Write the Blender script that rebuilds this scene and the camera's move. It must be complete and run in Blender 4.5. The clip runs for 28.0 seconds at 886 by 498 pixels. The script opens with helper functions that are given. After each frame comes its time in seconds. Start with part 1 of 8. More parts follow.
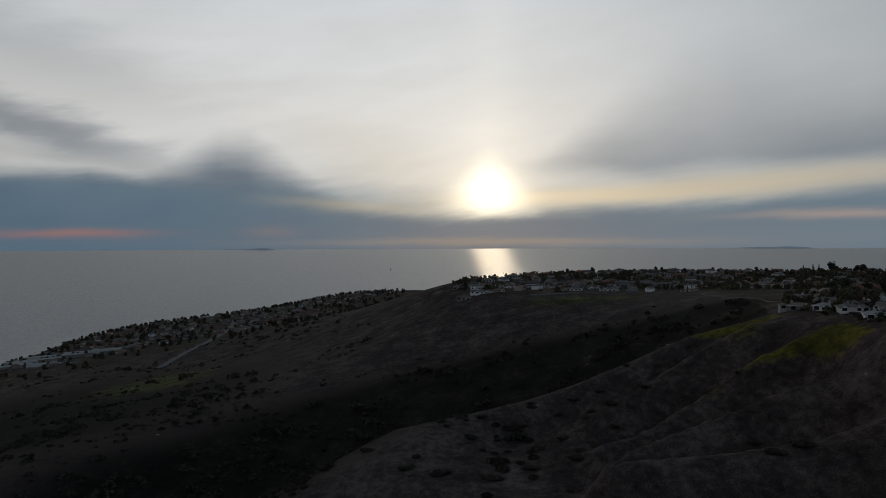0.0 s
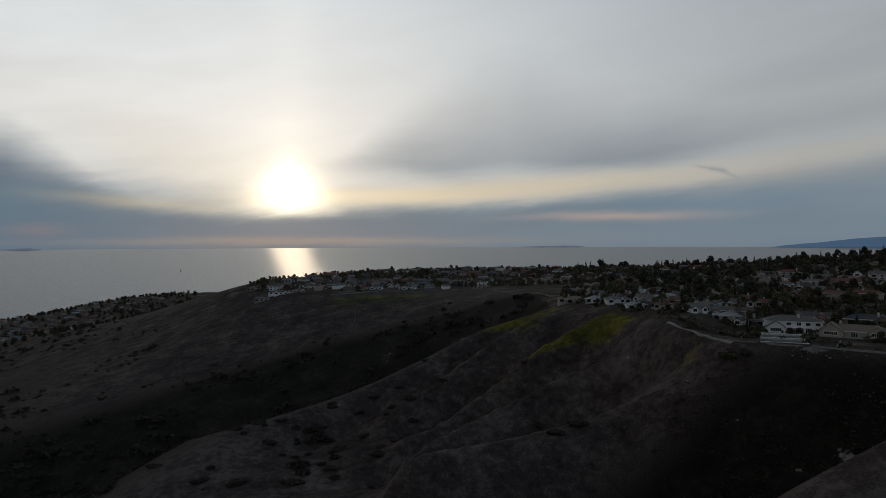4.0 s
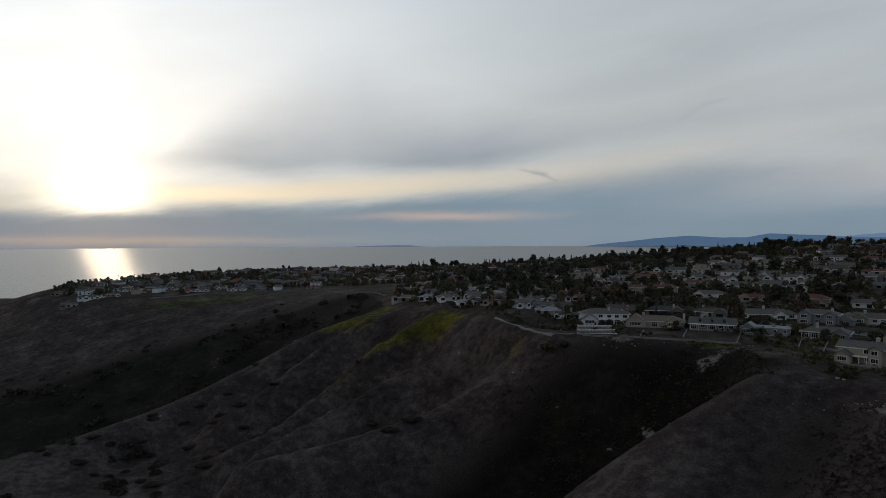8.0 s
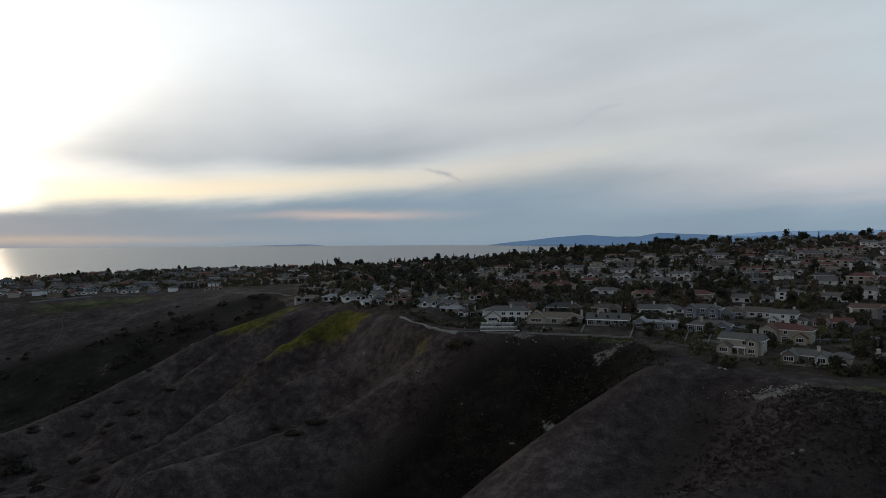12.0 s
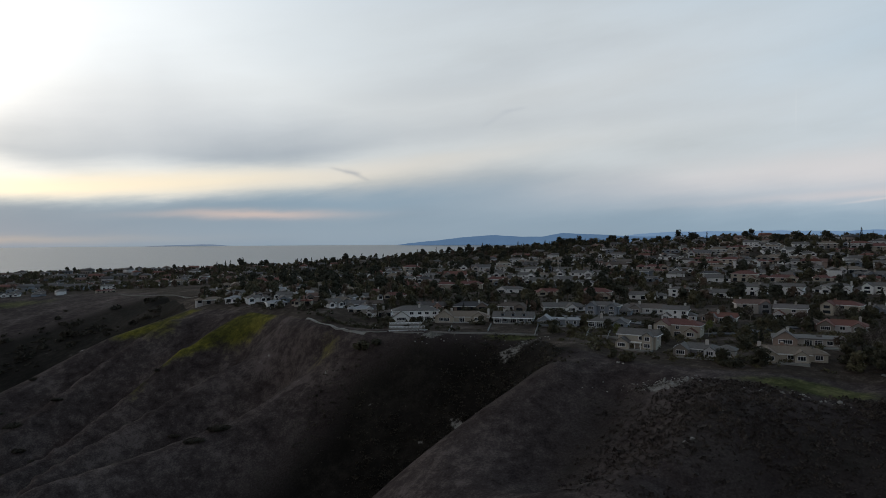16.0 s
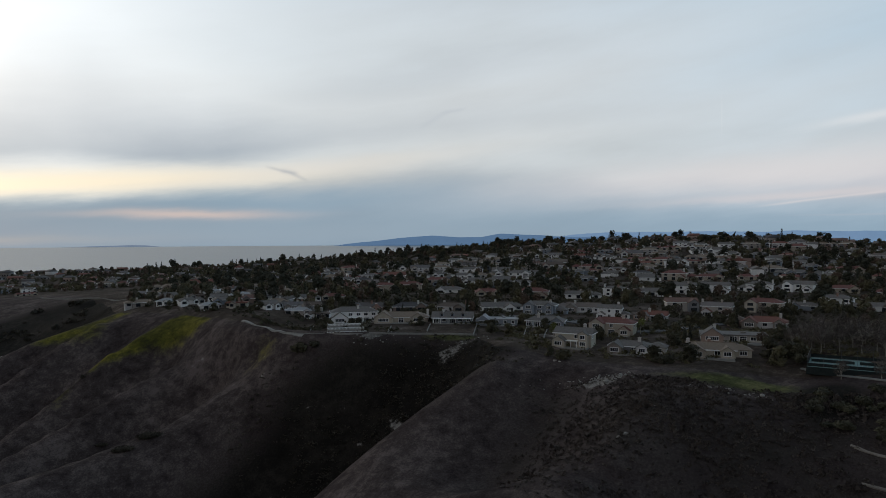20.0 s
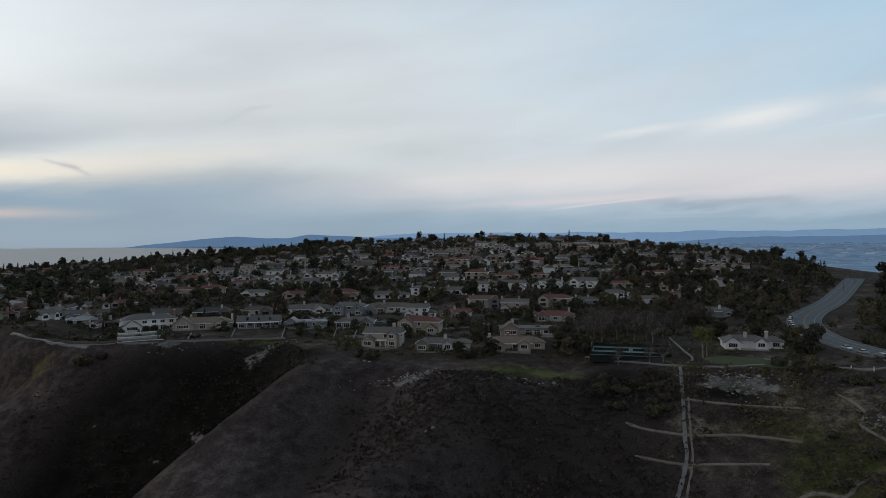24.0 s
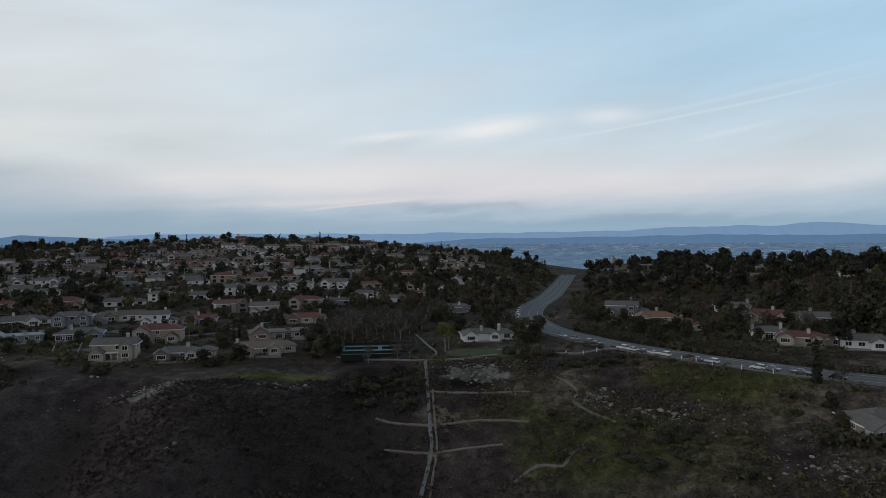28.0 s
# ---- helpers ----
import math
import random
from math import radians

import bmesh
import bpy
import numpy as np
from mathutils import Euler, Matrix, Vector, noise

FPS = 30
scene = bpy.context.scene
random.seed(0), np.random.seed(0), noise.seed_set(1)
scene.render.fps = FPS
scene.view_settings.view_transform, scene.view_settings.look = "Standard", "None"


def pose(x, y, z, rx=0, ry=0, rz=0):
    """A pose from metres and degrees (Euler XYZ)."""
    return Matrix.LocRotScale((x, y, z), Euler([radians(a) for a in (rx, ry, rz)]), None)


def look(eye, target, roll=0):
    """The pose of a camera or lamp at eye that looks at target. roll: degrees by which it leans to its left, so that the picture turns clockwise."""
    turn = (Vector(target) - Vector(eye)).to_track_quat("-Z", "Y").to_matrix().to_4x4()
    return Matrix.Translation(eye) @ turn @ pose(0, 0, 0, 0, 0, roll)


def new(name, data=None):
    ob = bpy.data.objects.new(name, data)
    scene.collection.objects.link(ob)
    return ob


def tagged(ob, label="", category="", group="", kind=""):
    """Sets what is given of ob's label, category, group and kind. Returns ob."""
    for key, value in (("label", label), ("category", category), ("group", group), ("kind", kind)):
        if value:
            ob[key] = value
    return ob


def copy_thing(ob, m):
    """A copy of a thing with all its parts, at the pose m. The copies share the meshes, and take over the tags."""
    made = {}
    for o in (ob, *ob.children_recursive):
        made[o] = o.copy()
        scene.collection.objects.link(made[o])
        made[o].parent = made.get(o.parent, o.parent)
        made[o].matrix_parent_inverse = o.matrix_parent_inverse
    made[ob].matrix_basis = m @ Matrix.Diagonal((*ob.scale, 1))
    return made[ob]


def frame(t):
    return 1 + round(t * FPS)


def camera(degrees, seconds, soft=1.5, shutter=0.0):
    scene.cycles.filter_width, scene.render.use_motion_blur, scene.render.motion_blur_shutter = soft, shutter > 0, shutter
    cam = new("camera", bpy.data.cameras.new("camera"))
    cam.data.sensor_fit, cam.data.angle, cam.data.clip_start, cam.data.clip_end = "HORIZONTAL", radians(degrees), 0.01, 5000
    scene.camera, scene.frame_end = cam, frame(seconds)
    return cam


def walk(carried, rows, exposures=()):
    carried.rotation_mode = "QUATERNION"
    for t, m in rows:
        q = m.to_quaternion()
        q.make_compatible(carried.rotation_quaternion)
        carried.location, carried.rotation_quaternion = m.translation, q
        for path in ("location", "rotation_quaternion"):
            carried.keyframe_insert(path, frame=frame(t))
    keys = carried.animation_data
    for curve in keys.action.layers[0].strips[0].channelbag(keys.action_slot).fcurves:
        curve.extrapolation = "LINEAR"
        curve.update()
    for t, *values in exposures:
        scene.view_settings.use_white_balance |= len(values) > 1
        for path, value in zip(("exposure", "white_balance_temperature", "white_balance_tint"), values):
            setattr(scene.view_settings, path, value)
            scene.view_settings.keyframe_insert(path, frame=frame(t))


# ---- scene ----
EYE_Z = 300.0
cam = camera(66.22, 28.0, soft=0.6)
# the drone hovers and turns: seconds, yaw, pitch, roll
PATH = [
(0, -0.21, -0.47, 0.18), (0.5, -0.66, -0.48, 0.17), (1, -2.82, -0.49, 0.17), (1.5, -5.43, -0.51, 0.17), (2, -7.87, -0.52, 0.17), (2.5, -10.21, -0.53,
0.18), (3, -12.49, -0.54, 0.19), (3.5, -14.79, -0.56, 0.19), (5.5, -22.38, -0.59, 0.20), (6, -24.10, -0.60, 0.21), (6.5, -25.85, -0.61, 0.22), (7,
-27.56, -0.62, 0.23), (7.5, -29.23, -0.64, 0.24), (8, -30.84, -0.66, 0.25), (8.5, -32.44, -0.68, 0.26), (9, -34.04, -0.70, 0.27), (9.5, -35.62, -0.72,
0.27), (10, -37.09, -0.74, 0.28), (10.5, -37.71, -0.75, 0.28), (11, -37.92, -0.76, 0.28), (11.5, -38.19, -0.77, 0.29), (12, -38.85, -0.77, 0.29),
(12.5, -39.84, -0.77, 0.29), (14.5, -44.27, -0.81, 0.28), (15, -45.18, -0.81, 0.27), (15.5, -45.90, -0.81, 0.27), (16, -46.57, -0.81, 0.26), (16.5,
-47.25, -0.80, 0.26), (17, -47.94, -0.80, 0.26), (17.5, -48.61, -0.79, 0.25), (18, -49.28, -0.79, 0.26), (18.5, -49.89, -0.78, 0.26), (19, -50.50,
-0.78, 0.26), (19.5, -51.11, -0.79, 0.26), (20, -51.70, -0.79, 0.27), (20.5, -52.30, -0.79, 0.28), (22.5, -58.43, -0.79, 0.31), (23, -61.50, -0.79,
0.33), (23.5, -64.60, -0.79, 0.34), (24, -67.68, -0.79, 0.36), (24.5, -70.78, -0.79, 0.37), (25, -73.87, -0.79, 0.37), (25.5, -76.95, -0.79, 0.37),
(26, -80.03, -0.79, 0.37), (26.5, -83.13, -0.79, 0.37), (27, -86.19, -0.80, 0.36), (27.5, -88.18, -0.80, 0.35), (28, -88.47, -0.80, 0.35)
]
EXPOSURES = [(0, -0.83), (3.5, -0.70), (8, -0.31), (11, -0.10), (20, 0.10), (28, 0.24)]
walk(cam, [(t, pose(0, 0, EYE_Z, 90 + p, r, y)) for t, y, p, r in PATH], EXPOSURES)


# ---------------------------------------------------------------- light
def mnode(nt, op, a, b=None, c=None):
    n = nt.nodes.new("ShaderNodeMath")
    n.operation = op
    for i, v in enumerate((a, b, c)):
        if v is None:
            continue
        if isinstance(v, (int, float)):
            n.inputs[i].default_value = v
        else:
            nt.links.new(v, n.inputs[i])
    return n.outputs[0]


def smooth(nt, v, lo, hi):
    n = nt.nodes.new("ShaderNodeMapRange")
    n.interpolation_type = "SMOOTHSTEP"
    nt.links.new(v, n.inputs["Value"])
    n.inputs["From Min"].default_value, n.inputs["From Max"].default_value = min(lo, hi), max(lo, hi)
    if hi < lo:
        n.inputs["To Min"].default_value, n.inputs["To Max"].default_value = 1.0, 0.0
    return n.outputs[0]


def mixc(nt, fac, a, b, blend="MIX"):
    n = nt.nodes.new("ShaderNodeMix")
    n.data_type, n.blend_type = "RGBA", blend
    n.clamp_factor = True
    for key, v in ((0, fac), (6, a), (7, b)):
        if isinstance(v, (int, float)):
            n.inputs[key].default_value = v
        elif isinstance(v, tuple):
            n.inputs[key].default_value = (*v, 1)
        else:
            nt.links.new(v, n.inputs[key])
    return n.outputs[2]


def ramp(nt, v, stops, smoothly=True):
    n = nt.nodes.new("ShaderNodeValToRGB")
    cr = n.color_ramp
    cr.interpolation = "EASE" if smoothly else "LINEAR"
    while len(cr.elements) < len(stops):
        cr.elements.new(0.5)
    for e, (p, c) in zip(cr.elements, stops):
        e.position, e.color = p, (*c, 1)
    nt.links.new(v, n.inputs[0])
    return n.outputs[0]


SUN_AZ, SUN_EL = 4.2, 4.4


def build_world():
    w = bpy.data.worlds.new("evening_sky")
    scene.world = w
    w.use_nodes = True
    nt = w.node_tree
    nt.nodes.clear()
    out = nt.nodes.new("ShaderNodeOutputWorld")
    bg = nt.nodes.new("ShaderNodeBackground")
    tc = nt.nodes.new("ShaderNodeTexCoord")
    sep = nt.nodes.new("ShaderNodeSeparateXYZ")
    nt.links.new(tc.outputs["Generated"], sep.inputs[0])
    x, y, z = sep.outputs
    deg = 180 / math.pi
    az = mnode(nt, "MULTIPLY", mnode(nt, "ARCTAN2", x, y), deg)
    el = mnode(nt, "MULTIPLY", mnode(nt, "ARCSINE", z), deg)

    def noise_at(sa, se, detail=4.0, rough=0.55, off=0.0, tilt=0.0):
        """Streaky noise over bearing and height, as degrees per cell."""
        t = math.radians(tilt)
        u = mnode(nt, "ADD", mnode(nt, "MULTIPLY", az, math.cos(t) / sa), mnode(nt, "MULTIPLY", el, math.sin(t) / sa))
        v = mnode(nt, "ADD", mnode(nt, "MULTIPLY", az, -math.sin(t) / se), mnode(nt, "MULTIPLY", el, math.cos(t) / se))
        cmb = nt.nodes.new("ShaderNodeCombineXYZ")
        nt.links.new(u, cmb.inputs[0])
        nt.links.new(v, cmb.inputs[1])
        cmb.inputs[2].default_value = off
        n = nt.nodes.new("ShaderNodeTexNoise")
        n.inputs["Scale"].default_value = 1.0
        n.inputs["Detail"].default_value = detail
        n.inputs["Roughness"].default_value = rough
        nt.links.new(cmb.outputs[0], n.inputs["Vector"])
        return n.outputs[0]

    n1 = noise_at(14, 3.2, 5, 0.55, 0.0, 8)
    n2 = noise_at(5, 0.9, 5, 0.6, 3.0, 5)
    n3 = noise_at(9, 7, 4, 0.55, 7.0, 0)
    wob = mnode(nt, "MULTIPLY", mnode(nt, "SUBTRACT", n1, 0.5), 9.0)
    wob2 = mnode(nt, "MULTIPLY", mnode(nt, "SUBTRACT", n2, 0.5), 2.6)
    elw = mnode(nt, "ADD", mnode(nt, "ADD", el, mnode(nt, "MULTIPLY", wob, 0.35)), mnode(nt, "MULTIPLY", wob2, 0.28))
    azw = mnode(nt, "ADD", az, wob)
    elc = mnode(nt, "ADD", el, mnode(nt, "ADD", mnode(nt, "MULTIPLY", wob, 0.06), mnode(nt, "MULTIPLY", wob2, 0.22)))

    def blob(a0, e0, sa, se, tilt=0.0, hard=2.0, calm=False):
        """A soft elongated cloud at a bearing and height, degrees."""
        t = math.radians(tilt)
        da, de = mnode(nt, "SUBTRACT", az if calm else azw, a0), mnode(nt, "SUBTRACT", elc if calm else elw, e0)
        u = mnode(nt, "ADD", mnode(nt, "MULTIPLY", da, math.cos(t) / sa), mnode(nt, "MULTIPLY", de, math.sin(t) / sa))
        v = mnode(nt, "ADD", mnode(nt, "MULTIPLY", da, -math.sin(t) / se), mnode(nt, "MULTIPLY", de, math.cos(t) / se))
        r2 = mnode(nt, "ADD", mnode(nt, "MULTIPLY", u, u), mnode(nt, "MULTIPLY", v, v))
        return mnode(nt, "EXPONENT", mnode(nt, "MULTIPLY", mnode(nt, "POWER", r2, hard / 2), -1.0))

    # clear air
    sky = nt.nodes.new("ShaderNodeTexSky")
    sky.sky_type = "NISHITA"
    sky.sun_disc = False
    sky.sun_elevation, sky.sun_rotation = math.radians(SUN_EL), math.radians(SUN_AZ)
    clear = mixc(nt, 1.0, sky.outputs[0], (0.03, 0.03, 0.03), "MULTIPLY")

    # high veil of cloud by height above the horizon
    h = mnode(nt, "MULTIPLY", mnode(nt, "ADD", elw, 2.0), 1 / 92.0)
    P = lambda e: (e + 2.0) / 92.0
    veil = ramp(nt, h, [(0.0, (.22, .30, .385)), (P(1.0), (.265, .37, .455)), (P(3.0), (.35, .44, .51)), (P(5.5), (.59, .60, .595)),
                        (P(10), (.66, .66, .65)), (P(16), (.63, .65, .66)), (P(24), (.56, .60, .64)), (P(36), (.25, .26, .285)),
                        (P(60), (.105, .108, .122)), (1.0, (.075, .078, .092))])
    # brighter round the sun's side of the sky
    sunny = mnode(nt, "MULTIPLY", mnode(nt, "SUBTRACT", 1.0, smooth(nt, mnode(nt, "ABSOLUTE", mnode(nt, "ADD", azw, 6.0)), 4, 58)), mnode(nt, "SUBTRACT", 1.0, smooth(nt, el, 20, 40)))
    veil = mixc(nt, 1.0, veil, mnode(nt, "ADD", 1.0, mnode(nt, "MULTIPLY", mnode(nt, "MULTIPLY", sunny, smooth(nt, elw, 1.5, 7)), 0.86)), "MULTIPLY")
    # bluer towards the north
    north = mnode(nt, "MULTIPLY", smooth(nt, azw, 55, 112), smooth(nt, elw, 3, 15))
    veil = mixc(nt, mnode(nt, "MULTIPLY", north, 0.75), veil, (.27, .49, .66))
    veil = mixc(nt, mnode(nt, "MULTIPLY", smooth(nt, azw, 40, 80), 0.35), veil, mixc(nt, 0.5, veil, (.50, .58, .66)))
    # light and dark streaks
    streak = mnode(nt, "ADD", 0.86, mnode(nt, "MULTIPLY", n1, 0.28))
    veil = mixc(nt, 1.0, veil, streak, "MULTIPLY")
    veil = mixc(nt, mnode(nt, "MULTIPLY", smooth(nt, az, 10, 40), 1.0), veil, mixc(nt, 1.0, veil, (0.95, 1.0, 1.04), "MULTIPLY"))

    # darker banks, each between a lower and an upper outline over the bearings
    azn = mnode(nt, "MULTIPLY", mnode(nt, "ADD", mnode(nt, "ADD", az, mnode(nt, "MULTIPLY", wob, 0.22)), 50.0), 1 / 200.0)
    elb = mnode(nt, "ADD", el, mnode(nt, "ADD", mnode(nt, "MULTIPLY", wob, 0.08), mnode(nt, "MULTIPLY", wob2, 0.34)))

    def outline(pts, unit):
        return mnode(nt, "MULTIPLY", ramp(nt, azn, [((p + 50) / 200, (v / unit,) * 3) for p, v in pts], False), unit)

    def below(top, soft):
        """1 under an outline, fading out across it."""
        n = nt.nodes.new("ShaderNodeMapRange")
        n.interpolation_type = "SMOOTHSTEP"
        for key, v in (("Value", mnode(nt, "SUBTRACT", top, elb)), ("From Min", mnode(nt, "MULTIPLY", soft, -1.0)), ("From Max", soft)):
            nt.links.new(v, n.inputs[key])
        return n.outputs[0]

    low = mnode(nt, "MULTIPLY", below(outline(LOW_BANK, 16.0), outline(LOW_SOFT, 4.0)), outline(LOW_DEPTH, 1.0))
    floor = outline(HIGH_FLOOR, 16.0)
    tall = mnode(nt, "MAXIMUM", mnode(nt, "SUBTRACT", outline(HIGH_TOP, 20.0), floor), 0.5)
    rel = mnode(nt, "DIVIDE", mnode(nt, "SUBTRACT", elb, floor), tall)
    fade = mnode(nt, "POWER", mnode(nt, "SUBTRACT", 1.0, smooth(nt, rel, 0.0, 1.25)), 1.1)
    high = mnode(nt, "MULTIPLY", mnode(nt, "MULTIPLY", smooth(nt, mnode(nt, "SUBTRACT", elb, floor), -0.7, 1.3), fade), outline(HIGH_DEPTH, 1.0))
    dark = mnode(nt, "MAXIMUM", low, high)
    for b in BANKS:
        dark = mnode(nt, "MAXIMUM", dark, mnode(nt, "MULTIPLY", blob(*b[:5], b[6]), b[5]))
    dark = mnode(nt, "MULTIPLY", dark, mnode(nt, "ADD", 0.58, mnode(nt, "ADD", mnode(nt, "MULTIPLY", n3, 0.34), mnode(nt, "MULTIPLY", n1, 0.46))))
    veil = mixc(nt, dark, veil, mixc(nt, smooth(nt, elw, 3.0, 8.0), (.150, .250, .350), (.215, .270, .345)))
    # lit strips under and between them
    for a0, e0, sa, se, tilt, amount, col in STRIPS:
        veil = mixc(nt, mnode(nt, "MULTIPLY", blob(a0, e0, sa, se, tilt, 2.0, True), amount), veil, col)

    # small wisps and vapour trails
    for a0, e0, sa, se, tilt, amount, col in WISPS:
        t = math.radians(tilt)
        da, de = mnode(nt, "SUBTRACT", az, a0), mnode(nt, "ADD", mnode(nt, "SUBTRACT", el, e0), mnode(nt, "MULTIPLY", wob2, 0.09))
        u = mnode(nt, "ADD", mnode(nt, "MULTIPLY", da, math.cos(t) / sa), mnode(nt, "MULTIPLY", de, math.sin(t) / sa))
        v = mnode(nt, "ADD", mnode(nt, "MULTIPLY", da, -math.sin(t) / se), mnode(nt, "MULTIPLY", de, math.cos(t) / se))
        r2 = mnode(nt, "ADD", mnode(nt, "POWER", mnode(nt, "ABSOLUTE", u), 4.0), mnode(nt, "MULTIPLY", v, v))
        veil = mixc(nt, mnode(nt, "MULTIPLY", mnode(nt, "EXPONENT", mnode(nt, "MULTIPLY", r2, -1.0)), amount), veil, col)

    # sun behind thin cloud
    sd = (math.sin(math.radians(SUN_AZ)) * math.cos(math.radians(SUN_EL)), math.cos(math.radians(SUN_AZ)) * math.cos(math.radians(SUN_EL)),
          math.sin(math.radians(SUN_EL)))
    dot = mnode(nt, "ADD", mnode(nt, "ADD", mnode(nt, "MULTIPLY", x, sd[0]), mnode(nt, "MULTIPLY", y, sd[1])), mnode(nt, "MULTIPLY", z, sd[2]))
    ang = mnode(nt, "MULTIPLY", mnode(nt, "ARCCOSINE", mnode(nt, "MINIMUM", dot, 1.0)), deg)
    daz, dup = mnode(nt, "SUBTRACT", az, SUN_AZ), mnode(nt, "SUBTRACT", el, 3.0)
    wide = mnode(nt, "SUBTRACT", 2.7, mnode(nt, "MULTIPLY", dup, 0.42))
    ux = mnode(nt, "DIVIDE", mnode(nt, "ADD", daz, mnode(nt, "MULTIPLY", wob2, 0.25)), mnode(nt, "MAXIMUM", wide, 0.6))
    uy = mnode(nt, "MULTIPLY", mnode(nt, "ADD", mnode(nt, "SUBTRACT", el, SUN_EL - 0.3), mnode(nt, "MULTIPLY", wob2, 0.25)), 1 / 1.9)
    d2 = mnode(nt, "ADD", mnode(nt, "MULTIPLY", ux, ux), mnode(nt, "MULTIPLY", uy, uy))
    g1 = mnode(nt, "MULTIPLY", mnode(nt, "EXPONENT", mnode(nt, "MULTIPLY", mnode(nt, "POWER", d2, 0.85), -1.0)), smooth(nt, ang, 8.0, 3.0))
    pillar = mnode(nt, "MULTIPLY", mnode(nt, "EXPONENT", mnode(nt, "MULTIPLY", mnode(nt, "POWER", mnode(nt, "ABSOLUTE", mnode(nt, "MULTIPLY", daz, 1 / 2.2)), 2.0), -1.0)),
                   mnode(nt, "MULTIPLY", smooth(nt, el, 3.5, 7.0), smooth(nt, el, 34.0, 12.0)))
    g2 = mnode(nt, "EXPONENT", mnode(nt, "MULTIPLY", ang, -1 / 4.2))
    g3 = mnode(nt, "EXPONENT", mnode(nt, "MULTIPLY", ang, -1 / 14.0))
    above = smooth(nt, elw, 1.2, 3.2)
    light = mnode(nt, "ADD", 0.04, mnode(nt, "MULTIPLY", above, 0.96))
    glow = mixc(nt, 1.0, mixc(nt, 1.0, (0.80, 0.60, 0.33), g2, "MULTIPLY"), mixc(nt, 1.0, (0.13, 0.115, 0.085), g3, "MULTIPLY"), "ADD")
    glow = mixc(nt, 1.0, glow, mixc(nt, 1.0, (0.07, 0.062, 0.045), pillar, "MULTIPLY"), "ADD")
    glow = mixc(nt, 1.0, glow, light, "MULTIPLY")
    glow = mixc(nt, 1.0, glow, mnode(nt, "SUBTRACT", 1.0, mnode(nt, "MULTIPLY", dark, 0.8)), "MULTIPLY")
    core = mixc(nt, 1.0, mixc(nt, 1.0, (2.1, 1.85, 1.35), g1, "MULTIPLY"), light, "MULTIPLY")
    lit = mixc(nt, 1.0, mixc(nt, 1.0, veil, glow, "ADD"), core, "ADD")
    # away from the sun the evening sky is dim
    back = smooth(nt, mnode(nt, "ABSOLUTE", mnode(nt, "SUBTRACT", az, 45.0)), 95, 150)
    lit = mixc(nt, mnode(nt, "MULTIPLY", back, 0.55), lit, (.145, .145, .165))
    final = mixc(nt, 0.94, clear, lit)
    nt.links.new(final, bg.inputs[0])
    bg.inputs[1].default_value = 1.0
    nt.links.new(bg.outputs[0], out.inputs[0])


# bearing, height, half length, half height, tilt, depth, edge
BANKS = [(-31, 8.7, 9.5, 1.5, -12, 0.72, 2.4), (89, 2.6, 7.5, 0.35, -1, 0.6, 2.6), (104, 1.3, 18, 0.6, 0, 0.35, 2.2), (-33, 15, 12, 2.4, -20, 0.22, 2.0),
         (46, 12.5, 14, 1.6, 10, 0.16, 2.0)]
# outlines of the two great banks: (bearing, height or depth)
LOW_BANK = [(-50, 4.8), (-33, 5.0), (-27.6, 5.4), (-23.5, 5.2), (-20.5, 6.2), (-18, 7.5), (-15.8, 7.6), (-13, 6.0), (-10.3, 4.3), (-6.1, 2.5), (-0.9, 1.8), (4.1, 1.9), (10.4, 2.3), (17, 2.8),
            (23.4, 3.1), (29.2, 3.6), (34.3, 4.0), (40.2, 5.2), (45.3, 5.9), (51.2, 6.1), (57.5, 5.6), (64, 5.0), (69, 3.6), (74, 2.2), (90, 1.4), (150, 1.2)]
LOW_SOFT = [(-50, 1.0), (-25, 0.8), (-20, 2.2), (-15, 2.6), (-10, 1.3), (-6, 0.8), (0, 0.55), (25, 0.6), (40, 0.9), (52, 1.3), (64, 1.3), (75, 1.0), (150, 1.0)]
LOW_DEPTH = [(-50, 0.95), (-15, 0.92), (-5, 0.82), (4, 0.78), (15, 0.8), (35, 0.58), (50, 0.47), (60, 0.42), (70, 0.3), (80, 0.25), (150, 0.2)]
HIGH_FLOOR = [(-50, 9.0), (6, 6.2), (8.6, 5.8), (17, 5.2), (23, 5.7), (27.7, 5.5), (33.5, 5.7), (37, 6.3), (43, 7.6), (51, 8.5), (60, 9.2), (150, 10.0)]
HIGH_TOP = [(-50, 9.5), (6, 6.8), (9, 7.6), (12, 10.0), (16, 12.5), (20.2, 15.0), (24, 15.5), (27.5, 13.5), (32, 12.0), (39, 11.5), (47, 12.2), (57, 13.0), (150, 13.0)]
HIGH_DEPTH = [(-50, 0.0), (5, 0.0), (9, 0.45), (14, 0.62), (19, 0.58), (23, 0.54), (28, 0.64), (34, 0.68), (38, 0.5), (43, 0.3), (50, 0.24), (62, 0.12), (75, 0.0), (150, 0.0)]
